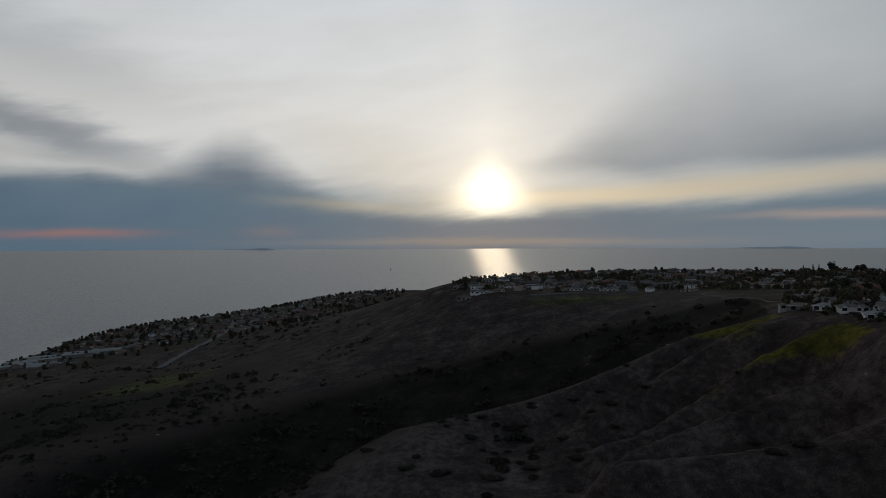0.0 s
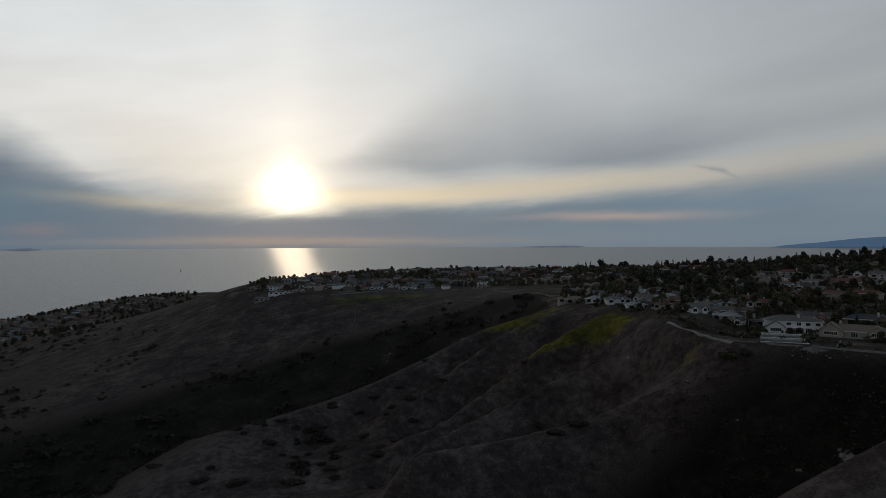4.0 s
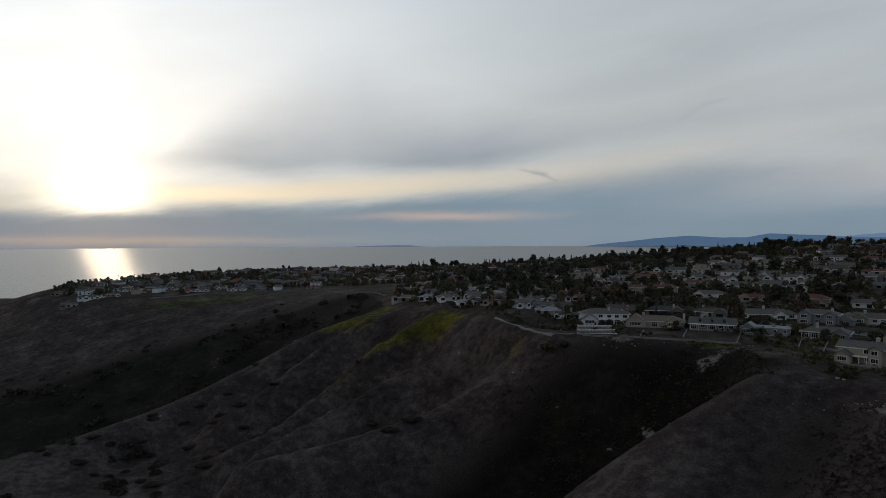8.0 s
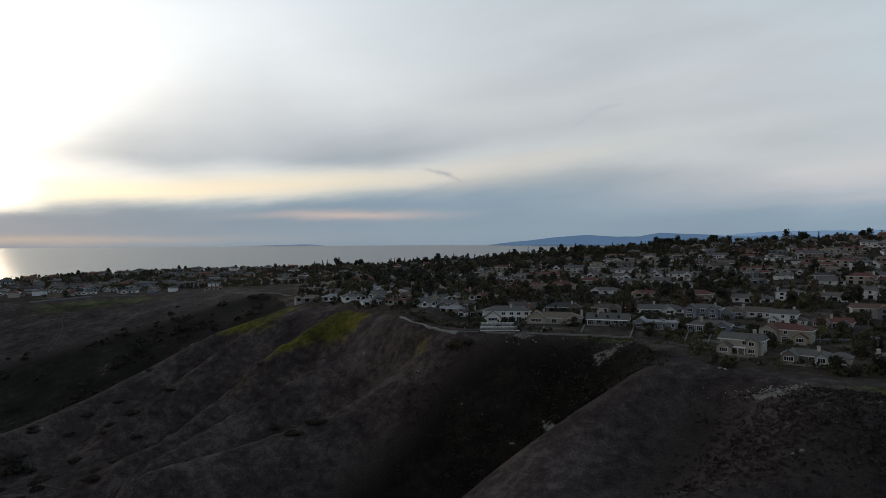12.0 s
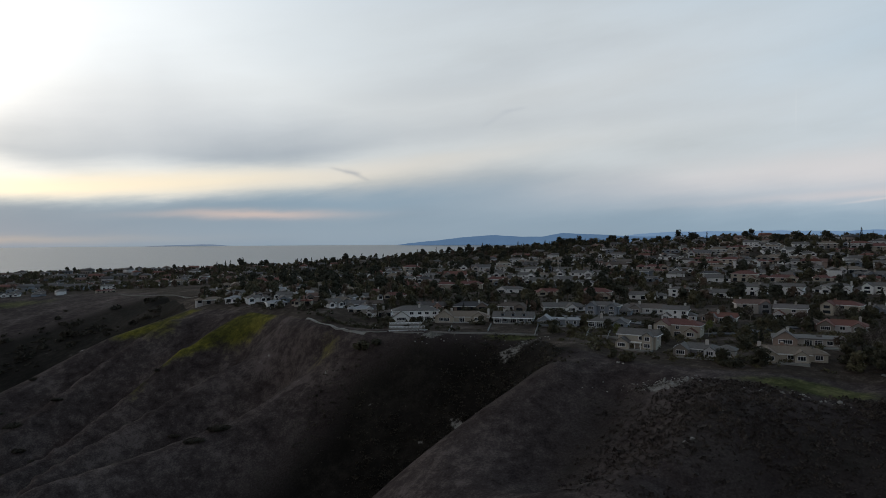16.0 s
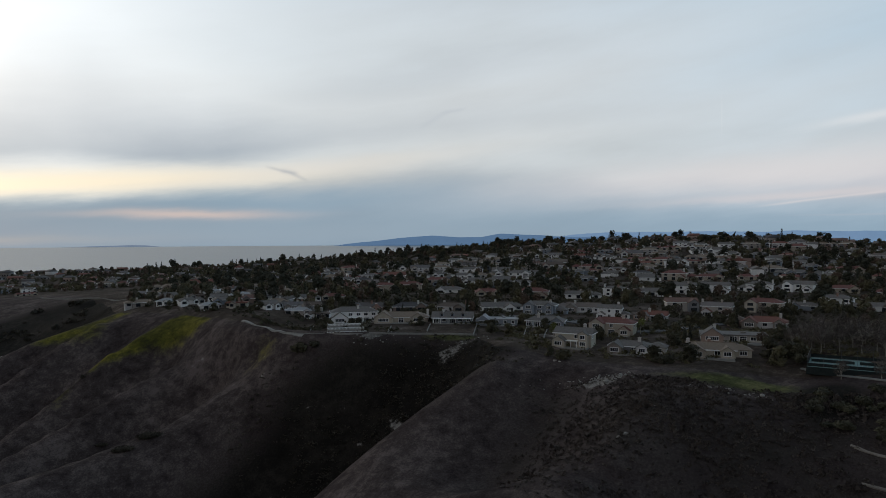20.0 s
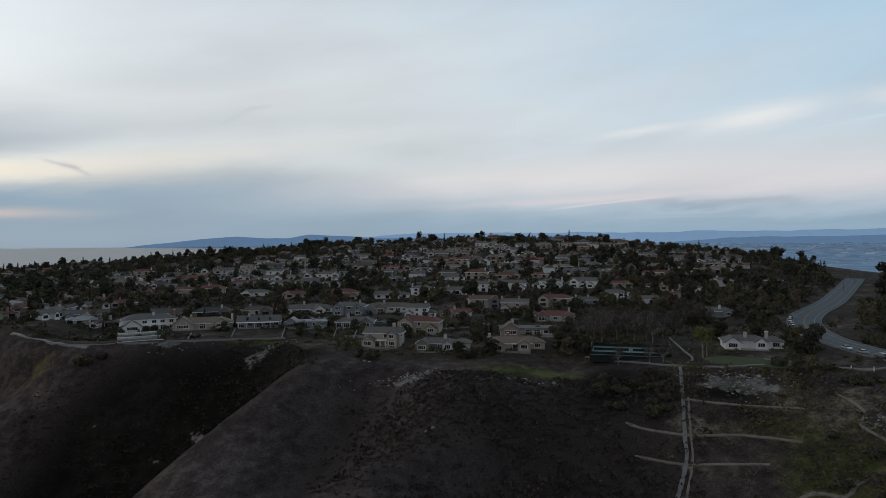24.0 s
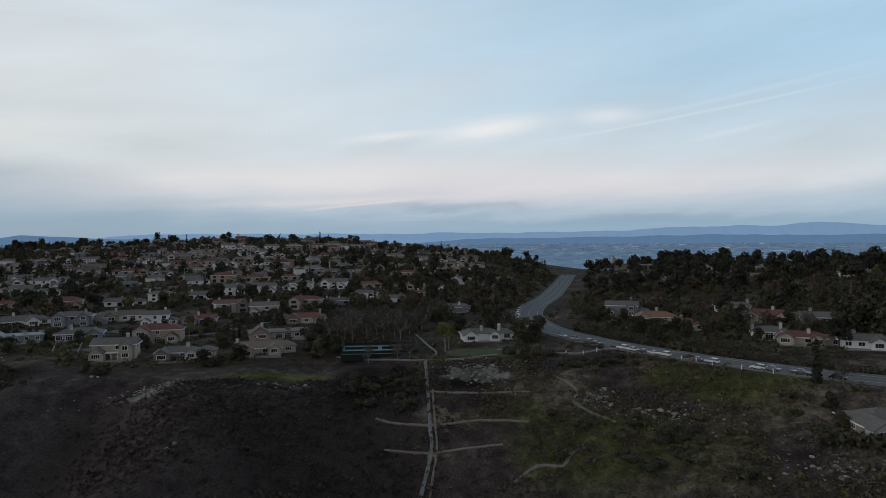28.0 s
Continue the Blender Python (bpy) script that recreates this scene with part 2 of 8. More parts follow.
STRIPS = [(34, 0.4, 42, 2.0, 0, 0.34, (.44, .47, .50)), (5, 0.15, 15, 0.32, 0, 0.5, (.60, .50, .39)), (-5, 6.8, 8, 2.6, -18, 0.35, (1.12, 1.01, .84)), (13, 3.9, 11, 0.7, 1, 0.85, (1.25, 1.06, .76)), (26, 4.6, 15, 0.85, 3, 0.75, (1.02, .87, .63)), (42, 6.0, 13, 0.8, 7, 0.6, (.74, .70, .64)), (31, 2.1, 7, 0.36, 0, 0.75, (.66, .53, .48)),
          (-28.5, 0.85, 5, 0.35, 0, 0.75, (.55, .29, .27)), (-14, 1.0, 2.2, 0.4, 0, 0.4, (.42, .33, .34)), (-28, 6.3, 9, 0.5, -6, 0.35, (.62, .62, .60)),
          (-7, 3.1, 6, 0.5, -4, 0.5, (.80, .70, .52)),
          (92.5, 9.2, 4.2, 0.8, 7, 0.75, (.80, .79, .78)), (84, 8.6, 3.5, 0.35, 6, 0.65, (.72, .74, .76)), (102, 9.9, 2.6, 0.6, 0, 0.65, (.70, .71, .74)),
          (75, 5.0, 20, 1.5, 4, 0.6, (.72, .69, .69)), (97, 4.2, 24, 1.6, 0, 0.65, (.72, .665, .675)), (80, 3.2, 10, 0.3, 2, 0.5, (.72, .64, .63)), (88, 12.5, 22, 2.0, 9, 0.2, (.72, .74, .76)), (70, 15, 20, 2.6, 8, 0.2, (.74, .76, .78))]
WISPS = [(38.3, 5.75, 1.1, 0.12, -12, 0.35, (.30, .34, .40)), (39.7, 5.25, 0.8, 0.16, -26, 0.3, (.30, .34, .40)), (39.0, 5.6, 0.7, 0.22, -10, 0.35, (.36, .39, .44)),
         (51.0, 10.0, 1.3, 0.22, 30, 0.18, (.42, .46, .52)), (52.6, 10.7, 1.0, 0.15, 10, 0.25, (.42, .46, .52)),
         (108, 9.6, 11, 0.10, 8, 0.2, (.78, .80, .82)), (112, 10.9, 8, 0.16, 9, 0.14, (.74, .77, .80)), (111.5, 8.2, 3.0, 0.2, 10, 0.2, (.76, .78, .80)),
         (74.0, 9.5, 0.05, 1.4, 0, 0.12, (.80, .81, .82)), (81, 2.9, 4.0, 0.10, 6, 0.4, (.80, .72, .70)), (85.5, 1.7, 6.0, 0.07, 0, 0.4, (.40, .45, .52)), (96.0, 1.75, 0.5, 0.09, 0, 0.5, (.36, .41, .49)),
         (98.4, 1.8, 0.4, 0.08, 0, 0.5, (.36, .41, .49)), (108, 2.1, 9.0, 0.10, 0, 0.4, (.42, .47, .54))]
build_world()
sun = new("sun", bpy.data.lights.new("sun", "SUN"))
sun.data.energy, sun.data.angle, sun.data.color = 0.1, radians(3.2), (1.0, 0.80, 0.55)
sun.matrix_basis = look((0, 0, 0), (-math.sin(radians(SUN_AZ)) * math.cos(radians(SUN_EL)), -math.cos(radians(SUN_AZ)) * math.cos(radians(SUN_EL)), -math.sin(radians(SUN_EL))))

# ---------------------------------------------------------------- plan of the land
def polar(b, d):
    return d * math.sin(math.radians(b)), d * math.cos(math.radians(b))


# ridges, rims, gullies and shores as lines of (bearing, distance, height)
LINES = {
    "hill_rim": [(-0.5, 889, 238), (3.8, 792, 240), (7.6, 761, 240), (12.7, 793, 244), (18.4, 772, 246), (23.4, 711, 250), (25.4, 526, 254)],
    "rim": [(26.4, 452, 255), (31.1, 402, 256), (35.6, 338, 257), (40.1, 309, 257), (44.8, 300, 257), (50.4, 300, 257), (54.0, 299, 257), (56.2, 245, 257)],
    "rim_gardens": [(61.8, 240, 256), (67.0, 233, 256), (73.2, 237, 256), (78.0, 242, 253), (79.7, 233, 254), (86.8, 234, 258), (94.7, 234, 258),
                    (98.6, 262, 258), (105.0, 250, 259), (111.7, 232, 259), (118.6, 223, 259), (128, 215, 260)],
    "foot": [(128, 165, 248), (119.3, 165, 245.5), (107.5, 168, 239.2), (98.6, 172, 235.3), (87.2, 178, 232.2), (75.0, 172, 236.5), (62.3, 165, 244), (53.4, 162, 238.5)],
    "deep": [(128, 90, 214), (110, 90, 206), (92, 90, 200), (72, 90, 200), (50, 95, 200), (30, 110, 185), (5, 140, 165), (-20, 160, 145)],
    "rib_five": [(55.9, 236, 257.6), (52.2, 225, 249.7), (48.1, 214, 240.9), (44.8, 206, 234.1), (40.5, 196, 225.2), (34, 185, 210), (22, 180, 192)],
    "rib_six": [(68.1, 205, 255.0), (66.9, 187, 250.9), (65.5, 171, 246.4), (63.6, 160, 243.0), (62.1, 152, 242.0)],
    "gully_six": [(60.8, 226, 248.2), (59.3, 212, 240.8), (57.4, 196, 235.6), (55.5, 180, 231.6)],
    "gully_five": [(55, 264, 248), (49, 265, 226), (44, 265, 209), (38, 262, 196), (30, 250, 184), (20, 235, 174), (5, 225, 160)],
    "rib_four": [(37.8, 328, 251.3), (34.6, 322, 237.0), (31.8, 316, 226.9), (28.7, 308, 220.6), (24.5, 300, 216.7), (20.5, 292, 213.8), (16.7, 284, 211.8), (13.6, 276, 212.0)],
    "rib_three": [(33.2, 366, 248.1), (31.0, 363, 242.1), (28.8, 360, 235.9), (24.5, 350, 224.5), (21.3, 341, 216.7), (18.6, 332, 211.0), (15.3, 316, 205.6), (13.4, 306, 198.9)],
    "rib_two": [(29.7, 412, 255.8), (27.5, 405, 247.6), (25.4, 399, 239.8), (22.5, 388, 225.0), (19.8, 377, 214.8), (17.9, 367, 207.7), (15.3, 353, 202.2), (13.3, 340, 199.6)],
    "rib_mid": [(24.6, 440, 252.8), (22.2, 430, 243.3), (19.8, 421, 233.1), (18.3, 415, 225.9), (16.8, 408, 219.3), (15.0, 398, 212.0), (13.3, 388, 207.2)],
    "rib_one": [(26.0, 465, 255), (20.2, 455, 241), (15.9, 440, 225.9), (11.9, 425, 213.2), (6.7, 410, 202.8), (-3.9, 398, 191.3), (-10.4, 370, 179.3), (-14.6, 352, 172.3),
                (-22, 330, 160), (-34, 310, 140)],
    "valley": [(24.5, 600, 246), (20, 575, 232), (15, 560, 215), (7, 540, 190), (-3, 510, 165), (-12, 480, 145), (-20, 440, 125), (-30, 400, 105), (-45, 380, 80)],
    "valley_side": [(24, 520, 242), (20.2, 502, 223), (15.9, 492, 206), (11.9, 482, 193), (6.7, 468, 178), (-3.9, 450, 161), (-10.4, 420, 149), (-14.6, 402, 141), (-22, 376, 129)],
    "left_ridge": [(-0.7, 930, 223.5), (-6.7, 820, 186), (-14.1, 640, 166.8), (-23.8, 540, 157.4), (-31.0, 500, 155.1), (-42, 480, 140)],
    "meadow": [(-17.6, 1000, 135.5), (-23.8, 850, 134), (-28.8, 780, 137), (-32.3, 650, 142), (-42, 600, 120)],
    "flats": [(-45, 1000, 80), (-33.0, 1100, 96), (-29.5, 1450, 78), (-25.8, 1600, 76), (-21.8, 1500, 106), (-10.4, 1600, 126), (-4.8, 1500, 159)],
    "bluff": [(-50, 1500, 20), (-40, 1620, 22), (-33.0, 1827, 25), (-28.8, 2163, 30), (-21.8, 2376, 39), (-16.2, 2321, 52), (-11.3, 2501, 80), (-6.6, 2603, 100), (-1.9, 2207, 150)],
    "shore": [(-50, 1570, -6), (-40, 1690, -6), (-33.0, 1890, -6), (-28.8, 2240, -6), (-21.8, 2470, -6), (-16.2, 2440, -6), (-11.3, 2640, -6), (-6.6, 2780, -6), (0, 2800, -6),
              (15, 2900, -8), (30, 3000, -8), (45, 3100, -8), (58, 3200, -8)],
    "crest": [(0.5, 1000, 240), (3, 1100, 243), (8, 1300, 240), (16, 1450, 238), (25, 1450, 240), (35, 1350, 249), (45, 1300, 268), (52, 1200, 281), (60, 1100, 292),
              (67, 1080, 297.5), (75, 1080, 299), (80, 1050, 296), (85, 1000, 289), (92, 900, 279), (96.5, 780, 268), (99.1, 690, 263)],
    "east_hill": [(103, 620, 274), (108, 600, 276), (112, 580, 277), (118, 560, 279), (125, 540, 281), (140, 500, 283)],
    "town": [(31, 700, 254), (40, 600, 256), (50, 560, 258), (60, 520, 260), (70, 520, 263), (80, 520, 262), (88, 420, 260), (92, 330, 259)],
    "bench": [(37, 345, 257), (40, 326, 257.2), (44.5, 316, 257.3), (50, 316, 257.3), (54, 315, 257.3), (58, 300, 257.5), (61, 290, 258)],
    "bench_back": [(40, 350, 257.2), (46, 340, 257.5), (52, 340, 257.8), (58, 330, 258), (63, 310, 258), (68, 290, 258.5), (74, 280, 259)],
    "gardens": [(61, 258, 256.6), (67, 252, 256.8), (73, 254, 257)],
    "town_near": [(42, 400, 256), (48, 400, 257), (56, 400, 258), (66, 400, 259), (76, 400, 260)],
    "plateau": [(6, 950, 238), (12, 1050, 239), (22, 1050, 240), (31, 1000, 246), (42, 1000, 253), (50, 1020, 267)],
    "town_high": [(50, 900, 266), (60, 800, 273), (70, 760, 276), (80, 720, 274), (88, 640, 268)],
    "road": [(98.95, 687, 264), (97.6, 472, 262), (96.05, 385, 262), (95.7, 345, 260.8), (96.8, 309, 260.4), (99.0, 284, 260.3), (102.8, 261, 260.1), (109.6, 240, 259.8), (115.6, 230, 259.7), (119, 226, 259.7), (128, 222, 260.5)],
    "east_flat": [(103, 420, 263), (110, 360, 263), (118, 330, 263), (128, 300, 264)],
    "far_slope": [(1, 1700, 150), (10, 2000, 150), (25, 2100, 150), (40, 2000, 150), (55, 1800, 190), (68, 1700, 210), (80, 1600, 220), (92, 1500, 200), (104, 1300, 190), (118, 1200, 190), (140, 1100, 200)],
    "basin_near": [(66, 2700, 150), (75, 2500, 170), (90, 2500, 170), (105, 2500, 170), (120, 2500, 170), (140, 2500, 170)],
    "basin_mid": [(72, 3600, 180), (80, 3600, 200), (95, 3600, 200), (110, 3600, 200), (130, 3600, 200)],
    "basin_far": [(74, 4850, 220), (85, 4850, 230), (100, 4850, 230), (120, 4850, 230), (140, 4850, 230)],
    "sea_bed": [(-60, 3500, -60), (-30, 4200, -60), (0, 4500, -60), (30, 4500, -60), (55, 4600, -60), (-60, 4900, -60), (10, 4900, -60)],
    "behind": [(160, 200, 262), (200, 150, 255), (240, 180, 230), (280, 250, 180), (300, 500, 140), (160, 800, 285), (200, 700, 290), (240, 700, 260), (270, 800, 190),
               (180, 2500, 200), (220, 2500, 150), (260, 2500, 40), (180, 4900, 250), (225, 4900, 200), (270, 4900, -40)],
}


def gully(a, b, depth, near=0.32):
    """A line close behind the lower of two ribs, cut deeper downhill."""
    n = min(len(LINES[a]), len(LINES[b]))
    out = []
    for i in range(n):
        p, q = LINES[a][i], LINES[b][i]
        c = [p[k] + (q[k] - p[k]) * near for k in range(3)]
        out.append((c[0], c[1], c[2] - depth * (0.3 + 0.7 * math.sqrt(i / (n - 1)))))
    return out


for low_rib, high_rib, cut in (("rib_four", "rib_three", 20), ("rib_three", "rib_two", 18), ("rib_two", "rib_mid", 15), ("rib_mid", "rib_one", 13)):
    LINES["gully_" + low_rib] = gully(low_rib, high_rib, cut)


def densify():
    pts = []
    for line in LINES.values():
        w = [(*polar(b, d), z) for b, d, z in line]
        if line is LINES["behind"] or line is LINES["sea_bed"]:
            pts += w
            continue
        for p, q in zip(w, w[1:]):
            d = math.hypot(q[0] - p[0], q[1] - p[1])
            gap = max(9.0, 0.028 * math.hypot(p[0], p[1])) if math.hypot(p[0], p[1]) < 480 else 0.06 * math.hypot(p[0], p[1])
            n = max(1, round(d / gap))
            pts += [tuple(p[k] + (q[k] - p[k]) * i / n for k in range(3)) for i in range(n)]
        pts.append(w[-1])
    return np.array(pts)


CTRL = densify()
keep = [0]
for i in range(1, len(CTRL)):
    if np.min(np.hypot(CTRL[keep, 0] - CTRL[i, 0], CTRL[keep, 1] - CTRL[i, 1])) > 5.0:
        keep.append(i)
CTRL = CTRL[keep]
_d = np.hypot(CTRL[:, None, 0] - CTRL[None, :, 0], CTRL[:, None, 1] - CTRL[None, :, 1])
_n = len(CTRL)
_A = np.zeros((_n + 1, _n + 1))
_A[:_n, :_n] = -_d - 0.3 * np.eye(_n)
_A[:_n, _n] = _A[_n, :_n] = 1
WEIGHT = np.linalg.solve(_A, np.append(CTRL[:, 2], 0))


def lattice(ix, iy, seed):
    h = (ix * 374761393 + iy * 668265263 + seed * 974634777) & 0xFFFFFFFF
    h = ((h ^ (h >> 13)) * 1274126177) & 0xFFFFFFFF
    return ((h ^ (h >> 16)) & 0xFFFF) / 65535.0


def value_noise(x, y, seed=0):
    ix, iy = np.floor(x).astype(np.int64), np.floor(y).astype(np.int64)
    fx, fy = x - ix, y - iy
    fx, fy = fx * fx * (3 - 2 * fx), fy * fy * (3 - 2 * fy)
    a, b = lattice(ix, iy, seed), lattice(ix + 1, iy, seed)
    c, d = lattice(ix, iy + 1, seed), lattice(ix + 1, iy + 1, seed)
    return (a + (b - a) * fx) * (1 - fy) + (c + (d - c) * fx) * fy


def fbm(x, y, size, octaves=4, seed=0):
    out, amp, tot = 0.0, 1.0, 0.0
    for k in range(octaves):
        out = out + amp * (value_noise(x / size * 2 ** k, y / size * 2 ** k, seed + k) - 0.5)
        tot += amp
        amp *= 0.5
    return out / tot


def base_height(x, y):
    x, y = np.atleast_1d(np.asarray(x, float)), np.atleast_1d(np.asarray(y, float))
    out = np.empty(len(x))
    for s in range(0, len(x), 20000):
        e = s + 20000
        d = np.hypot(x[s:e, None] - CTRL[None, :, 0], y[s:e, None] - CTRL[None, :, 1])
        out[s:e] = -d @ WEIGHT[:_n] + WEIGHT[_n]
    return out


def soft_band(v, lo, hi, edge):
    return 1 / (1 + np.exp(np.clip(-(v - lo) / edge, -60, 60))) / (1 + np.exp(np.clip((v - hi) / edge, -60, 60)))


def wildness(x, y):
    """How rough the ground is: 1 on open slopes, little in town and on the plain."""
    d = np.hypot(x, y)
    b = np.degrees(np.arctan2(x, y))
    slope = soft_band(b, -60, 24, 2) * soft_band(d, 0, 740, 20) + soft_band(b, -60, -2, 1) * soft_band(d, 0, 1150, 60)
    near = soft_band(b, 22, 57, 1.5) * soft_band(d, 0, 296, 6) + soft_band(b, 57, 150, 1.5) * soft_band(d, 0, 224, 5)
    ribs = soft_band(b, 20, 37, 1.5) * soft_band(d, 0, 395, 10)
    return np.clip(slope + near + ribs, 0, 1)


def height(x, y):
    x, y = np.atleast_1d(np.asarray(x, float)), np.atleast_1d(np.asarray(y, float))
    w = wildness(x, y)
    z = base_height(x, y)
    z = z + w * (1.8 * fbm(x, y, 40, 3, 11) + 0.55 * fbm(x, y, 8, 3, 23)) + (1 - w) * 1.0 * fbm(x, y, 60, 2, 31)
    return road_bed(x, y, z)


def curve_through(pts, step=4.0):
    """Evenly spaced points on a smooth line through pts."""
    p = [np.array(q, float) for q in pts]
    p = [2 * p[0] - p[1]] + p + [2 * p[-1] - p[-2]]
    out = []
    for a, b, c, d in zip(p, p[1:], p[2:], p[3:]):
        n = max(2, int(np.linalg.norm(c[:2] - b[:2]) / step))
        for i in range(n):
            t = i / n
            out.append(0.5 * ((2 * b) + (c - a) * t + (2 * a - 5 * b + 4 * c - d) * t * t + (3 * b - a - 3 * c + d) * t ** 3))
    out.append(p[-2])
    return np.array(out)


ROAD_XYZ = curve_through([(*polar(b, d), z) for b, d, z in LINES["road"]][::-1], 4.0)
ROAD_LINE = ROAD_XYZ[:, :2]


def road_bed(x, y, z):
    """Level the ground under and beside the road."""
    m = np.nonzero((x > 150) & (x < 720) & (y < 80) & (y > -220))[0]
    for s in range(0, len(m), 20000):
        k = m[s:s + 20000]
        d = np.hypot(x[k, None] - ROAD_LINE[None, :, 0], y[k, None] - ROAD_LINE[None, :, 1])
        i = d.argmin(1)
        t = np.clip((24 - d[np.arange(len(k)), i]) / 13, 0, 1)
        t = t * t * (3 - 2 * t)
        z[k] = z[k] * (1 - t) + (ROAD_XYZ[i, 2] - 0.1) * t
    return z


def off_road(x, y):
    """Metres from the middle of the road."""
    out = np.full(len(x), 999.0)
    m = np.nonzero((x > 150) & (x < 760) & (y < 100) & (y > -240))[0]
    for s in range(0, len(m), 20000):
        k = m[s:s + 20000]
        out[k] = np.hypot(x[k, None] - ROAD_LINE[None, :, 0], y[k, None] - ROAD_LINE[None, :, 1]).min(1)
    return out


def ground(b, d):
    """A spot of ground at a bearing and distance."""
    x, y = polar(b, d)
    return x, y, float(height(x, y)[0])


# ---- end of plan ----
# ---------------------------------------------------------------- materials
def material(name, colours, scale=1.0, rough=0.85, bump=0.0, metal=0.0, fine=6.0, vary=0.0, coat=0.0, spec=0.3):
    """colours: two or three, mixed by noise at two scales; vary: how far single objects differ in brightness."""
    m = bpy.data.materials.new(name)
    m.use_nodes = True
    nt = m.node_tree
    b = nt.nodes["Principled BSDF"]
    geo = nt.nodes.new("ShaderNodeNewGeometry")
    nz = []
    for s, det in ((scale, 5.0), (scale * fine, 3.0)):
        n = nt.nodes.new("ShaderNodeTexNoise")
        n.inputs["Scale"].default_value, n.inputs["Detail"].default_value = s, det
        nt.links.new(geo.outputs["Position"], n.inputs["Vector"])
        nz.append(n.outputs[0])
    mixv = mnode(nt, "ADD", mnode(nt, "MULTIPLY", nz[0], 0.62), mnode(nt, "MULTIPLY", nz[1], 0.38))
    k = len(colours)
    col = ramp(nt, mixv, [(0.34 + 0.32 * i / (k - 1), c) for i, c in enumerate(colours)], False)
    if vary:
        info = nt.nodes.new("ShaderNodeObjectInfo")
        col = mixc(nt, 1.0, col, mnode(nt, "ADD", 1 - vary, mnode(nt, "MULTIPLY", info.outputs["Random"], 2 * vary)), "MULTIPLY")
    nt.links.new(col, b.inputs["Base Color"])
    b.inputs["Roughness"].default_value, b.inputs["Metallic"].default_value = rough, metal
    b.inputs["Specular IOR Level"].default_value = spec
    b.inputs["Coat Weight"].default_value = coat
    if bump:
        bn = nt.nodes.new("ShaderNodeBump")
        bn.inputs["Strength"].default_value, bn.inputs["Distance"].default_value = min(1.0, bump), 0.05 if bump <= 1 else 0.05 * bump
        nt.links.new(mixv, bn.inputs["Height"])
        nt.links.new(bn.outputs[0], b.inputs["Normal"])
    return m


def choice_material(name, palette, rough=0.8, grain=1.5, strength=0.25, bump=0.3, island=False):
    """One paint out of a palette for each object, with weathering."""
    m = bpy.data.materials.new(name)
    m.use_nodes = True
    nt = m.node_tree
    b = nt.nodes["Principled BSDF"]
    info = nt.nodes.new("ShaderNodeObjectInfo")
    cr = nt.nodes.new("ShaderNodeValToRGB")
    cr.color_ramp.interpolation = "CONSTANT"
    while len(cr.color_ramp.elements) < len(palette):
        cr.color_ramp.elements.new(0.5)
    for i, (e, c) in enumerate(zip(cr.color_ramp.elements, palette)):
        e.position, e.color = i / len(palette), (*c, 1)
    geo = nt.nodes.new("ShaderNodeNewGeometry")
    nt.links.new(geo.outputs["Random Per Island"] if island else info.outputs["Random"], cr.inputs[0])
    n = nt.nodes.new("ShaderNodeTexNoise")
    n.inputs["Scale"].default_value, n.inputs["Detail"].default_value = grain, 6.0
    nt.links.new(geo.outputs["Position"], n.inputs["Vector"])
    n2 = nt.nodes.new("ShaderNodeTexNoise")
    n2.inputs["Scale"].default_value, n2.inputs["Detail"].default_value = grain * 0.15, 3.0
    nt.links.new(geo.outputs["Position"], n2.inputs["Vector"])
    v = mnode(nt, "ADD", 1 - strength, mnode(nt, "MULTIPLY", mnode(nt, "ADD", n.outputs[0], n2.outputs[0]), strength))
    nt.links.new(mixc(nt, 1.0, cr.outputs[0], v, "MULTIPLY"), b.inputs["Base Color"])
    b.inputs["Roughness"].default_value = rough
    b.inputs["Specular IOR Level"].default_value = 0.25
    bn = nt.nodes.new("ShaderNodeBump")
    bn.inputs["Strength"].default_value, bn.inputs["Distance"].default_value = bump, 0.04
    nt.links.new(n.outputs[0], bn.inputs["Height"])
    nt.links.new(bn.outputs[0], b.inputs["Normal"])
    return m


WALLS = [(.40, .395, .40), (.22, .195, .175), (.55, .545, .555), (.28, .255, .235), (.31, .235, .20), (.20, .205, .22), (.42, .395, .37), (.22, .175, .155), (.60, .595, .60)]
M_WALL = choice_material("stucco", WALLS)
M_WHITE = material("white_paint", [(.72, .73, .74), (.82, .82, .82)], 0.6, 0.6, 0.2)
M_CREAM = material("cream_stucco", [(.36, .325, .27), (.45, .41, .35)], 0.6, 0.8, 0.3)
M_BLUEGREY = material("blue_grey_siding", [(.20, .23, .27), (.26, .29, .335)], 0.8, 0.7, 0.3)
ROOFS = [(.10, .092, .09), (.145, .122, .108), (.075, .073, .077), (.165, .105, .088), (.13, .122, .122), (.11, .088, .075), (.17, .078, .062), (.16, .146, .14)]
M_ROOF = choice_material("roof_shingle", ROOFS, 0.9, 2.5, 0.45, 0.8)
M_WALL_FAR = choice_material("far_stucco", WALLS, island=True)
M_ROOF_FAR = choice_material("far_roof", ROOFS, island=True)
M_ROOF_GREY = material("grey_shingle", [(.11, .102, .097), (.17, .158, .148)], 1.2, 0.9, 0.8)
M_ROOF_RED = material("red_roof_tile", [(.115, .05, .044), (.175, .075, .062)], 1.2, 0.85, 0.8)
M_ROOF_TAN = material("tan_roof_tile", [(.17, .135, .105), (.23, .185, .145)], 1.2, 0.85, 0.8)
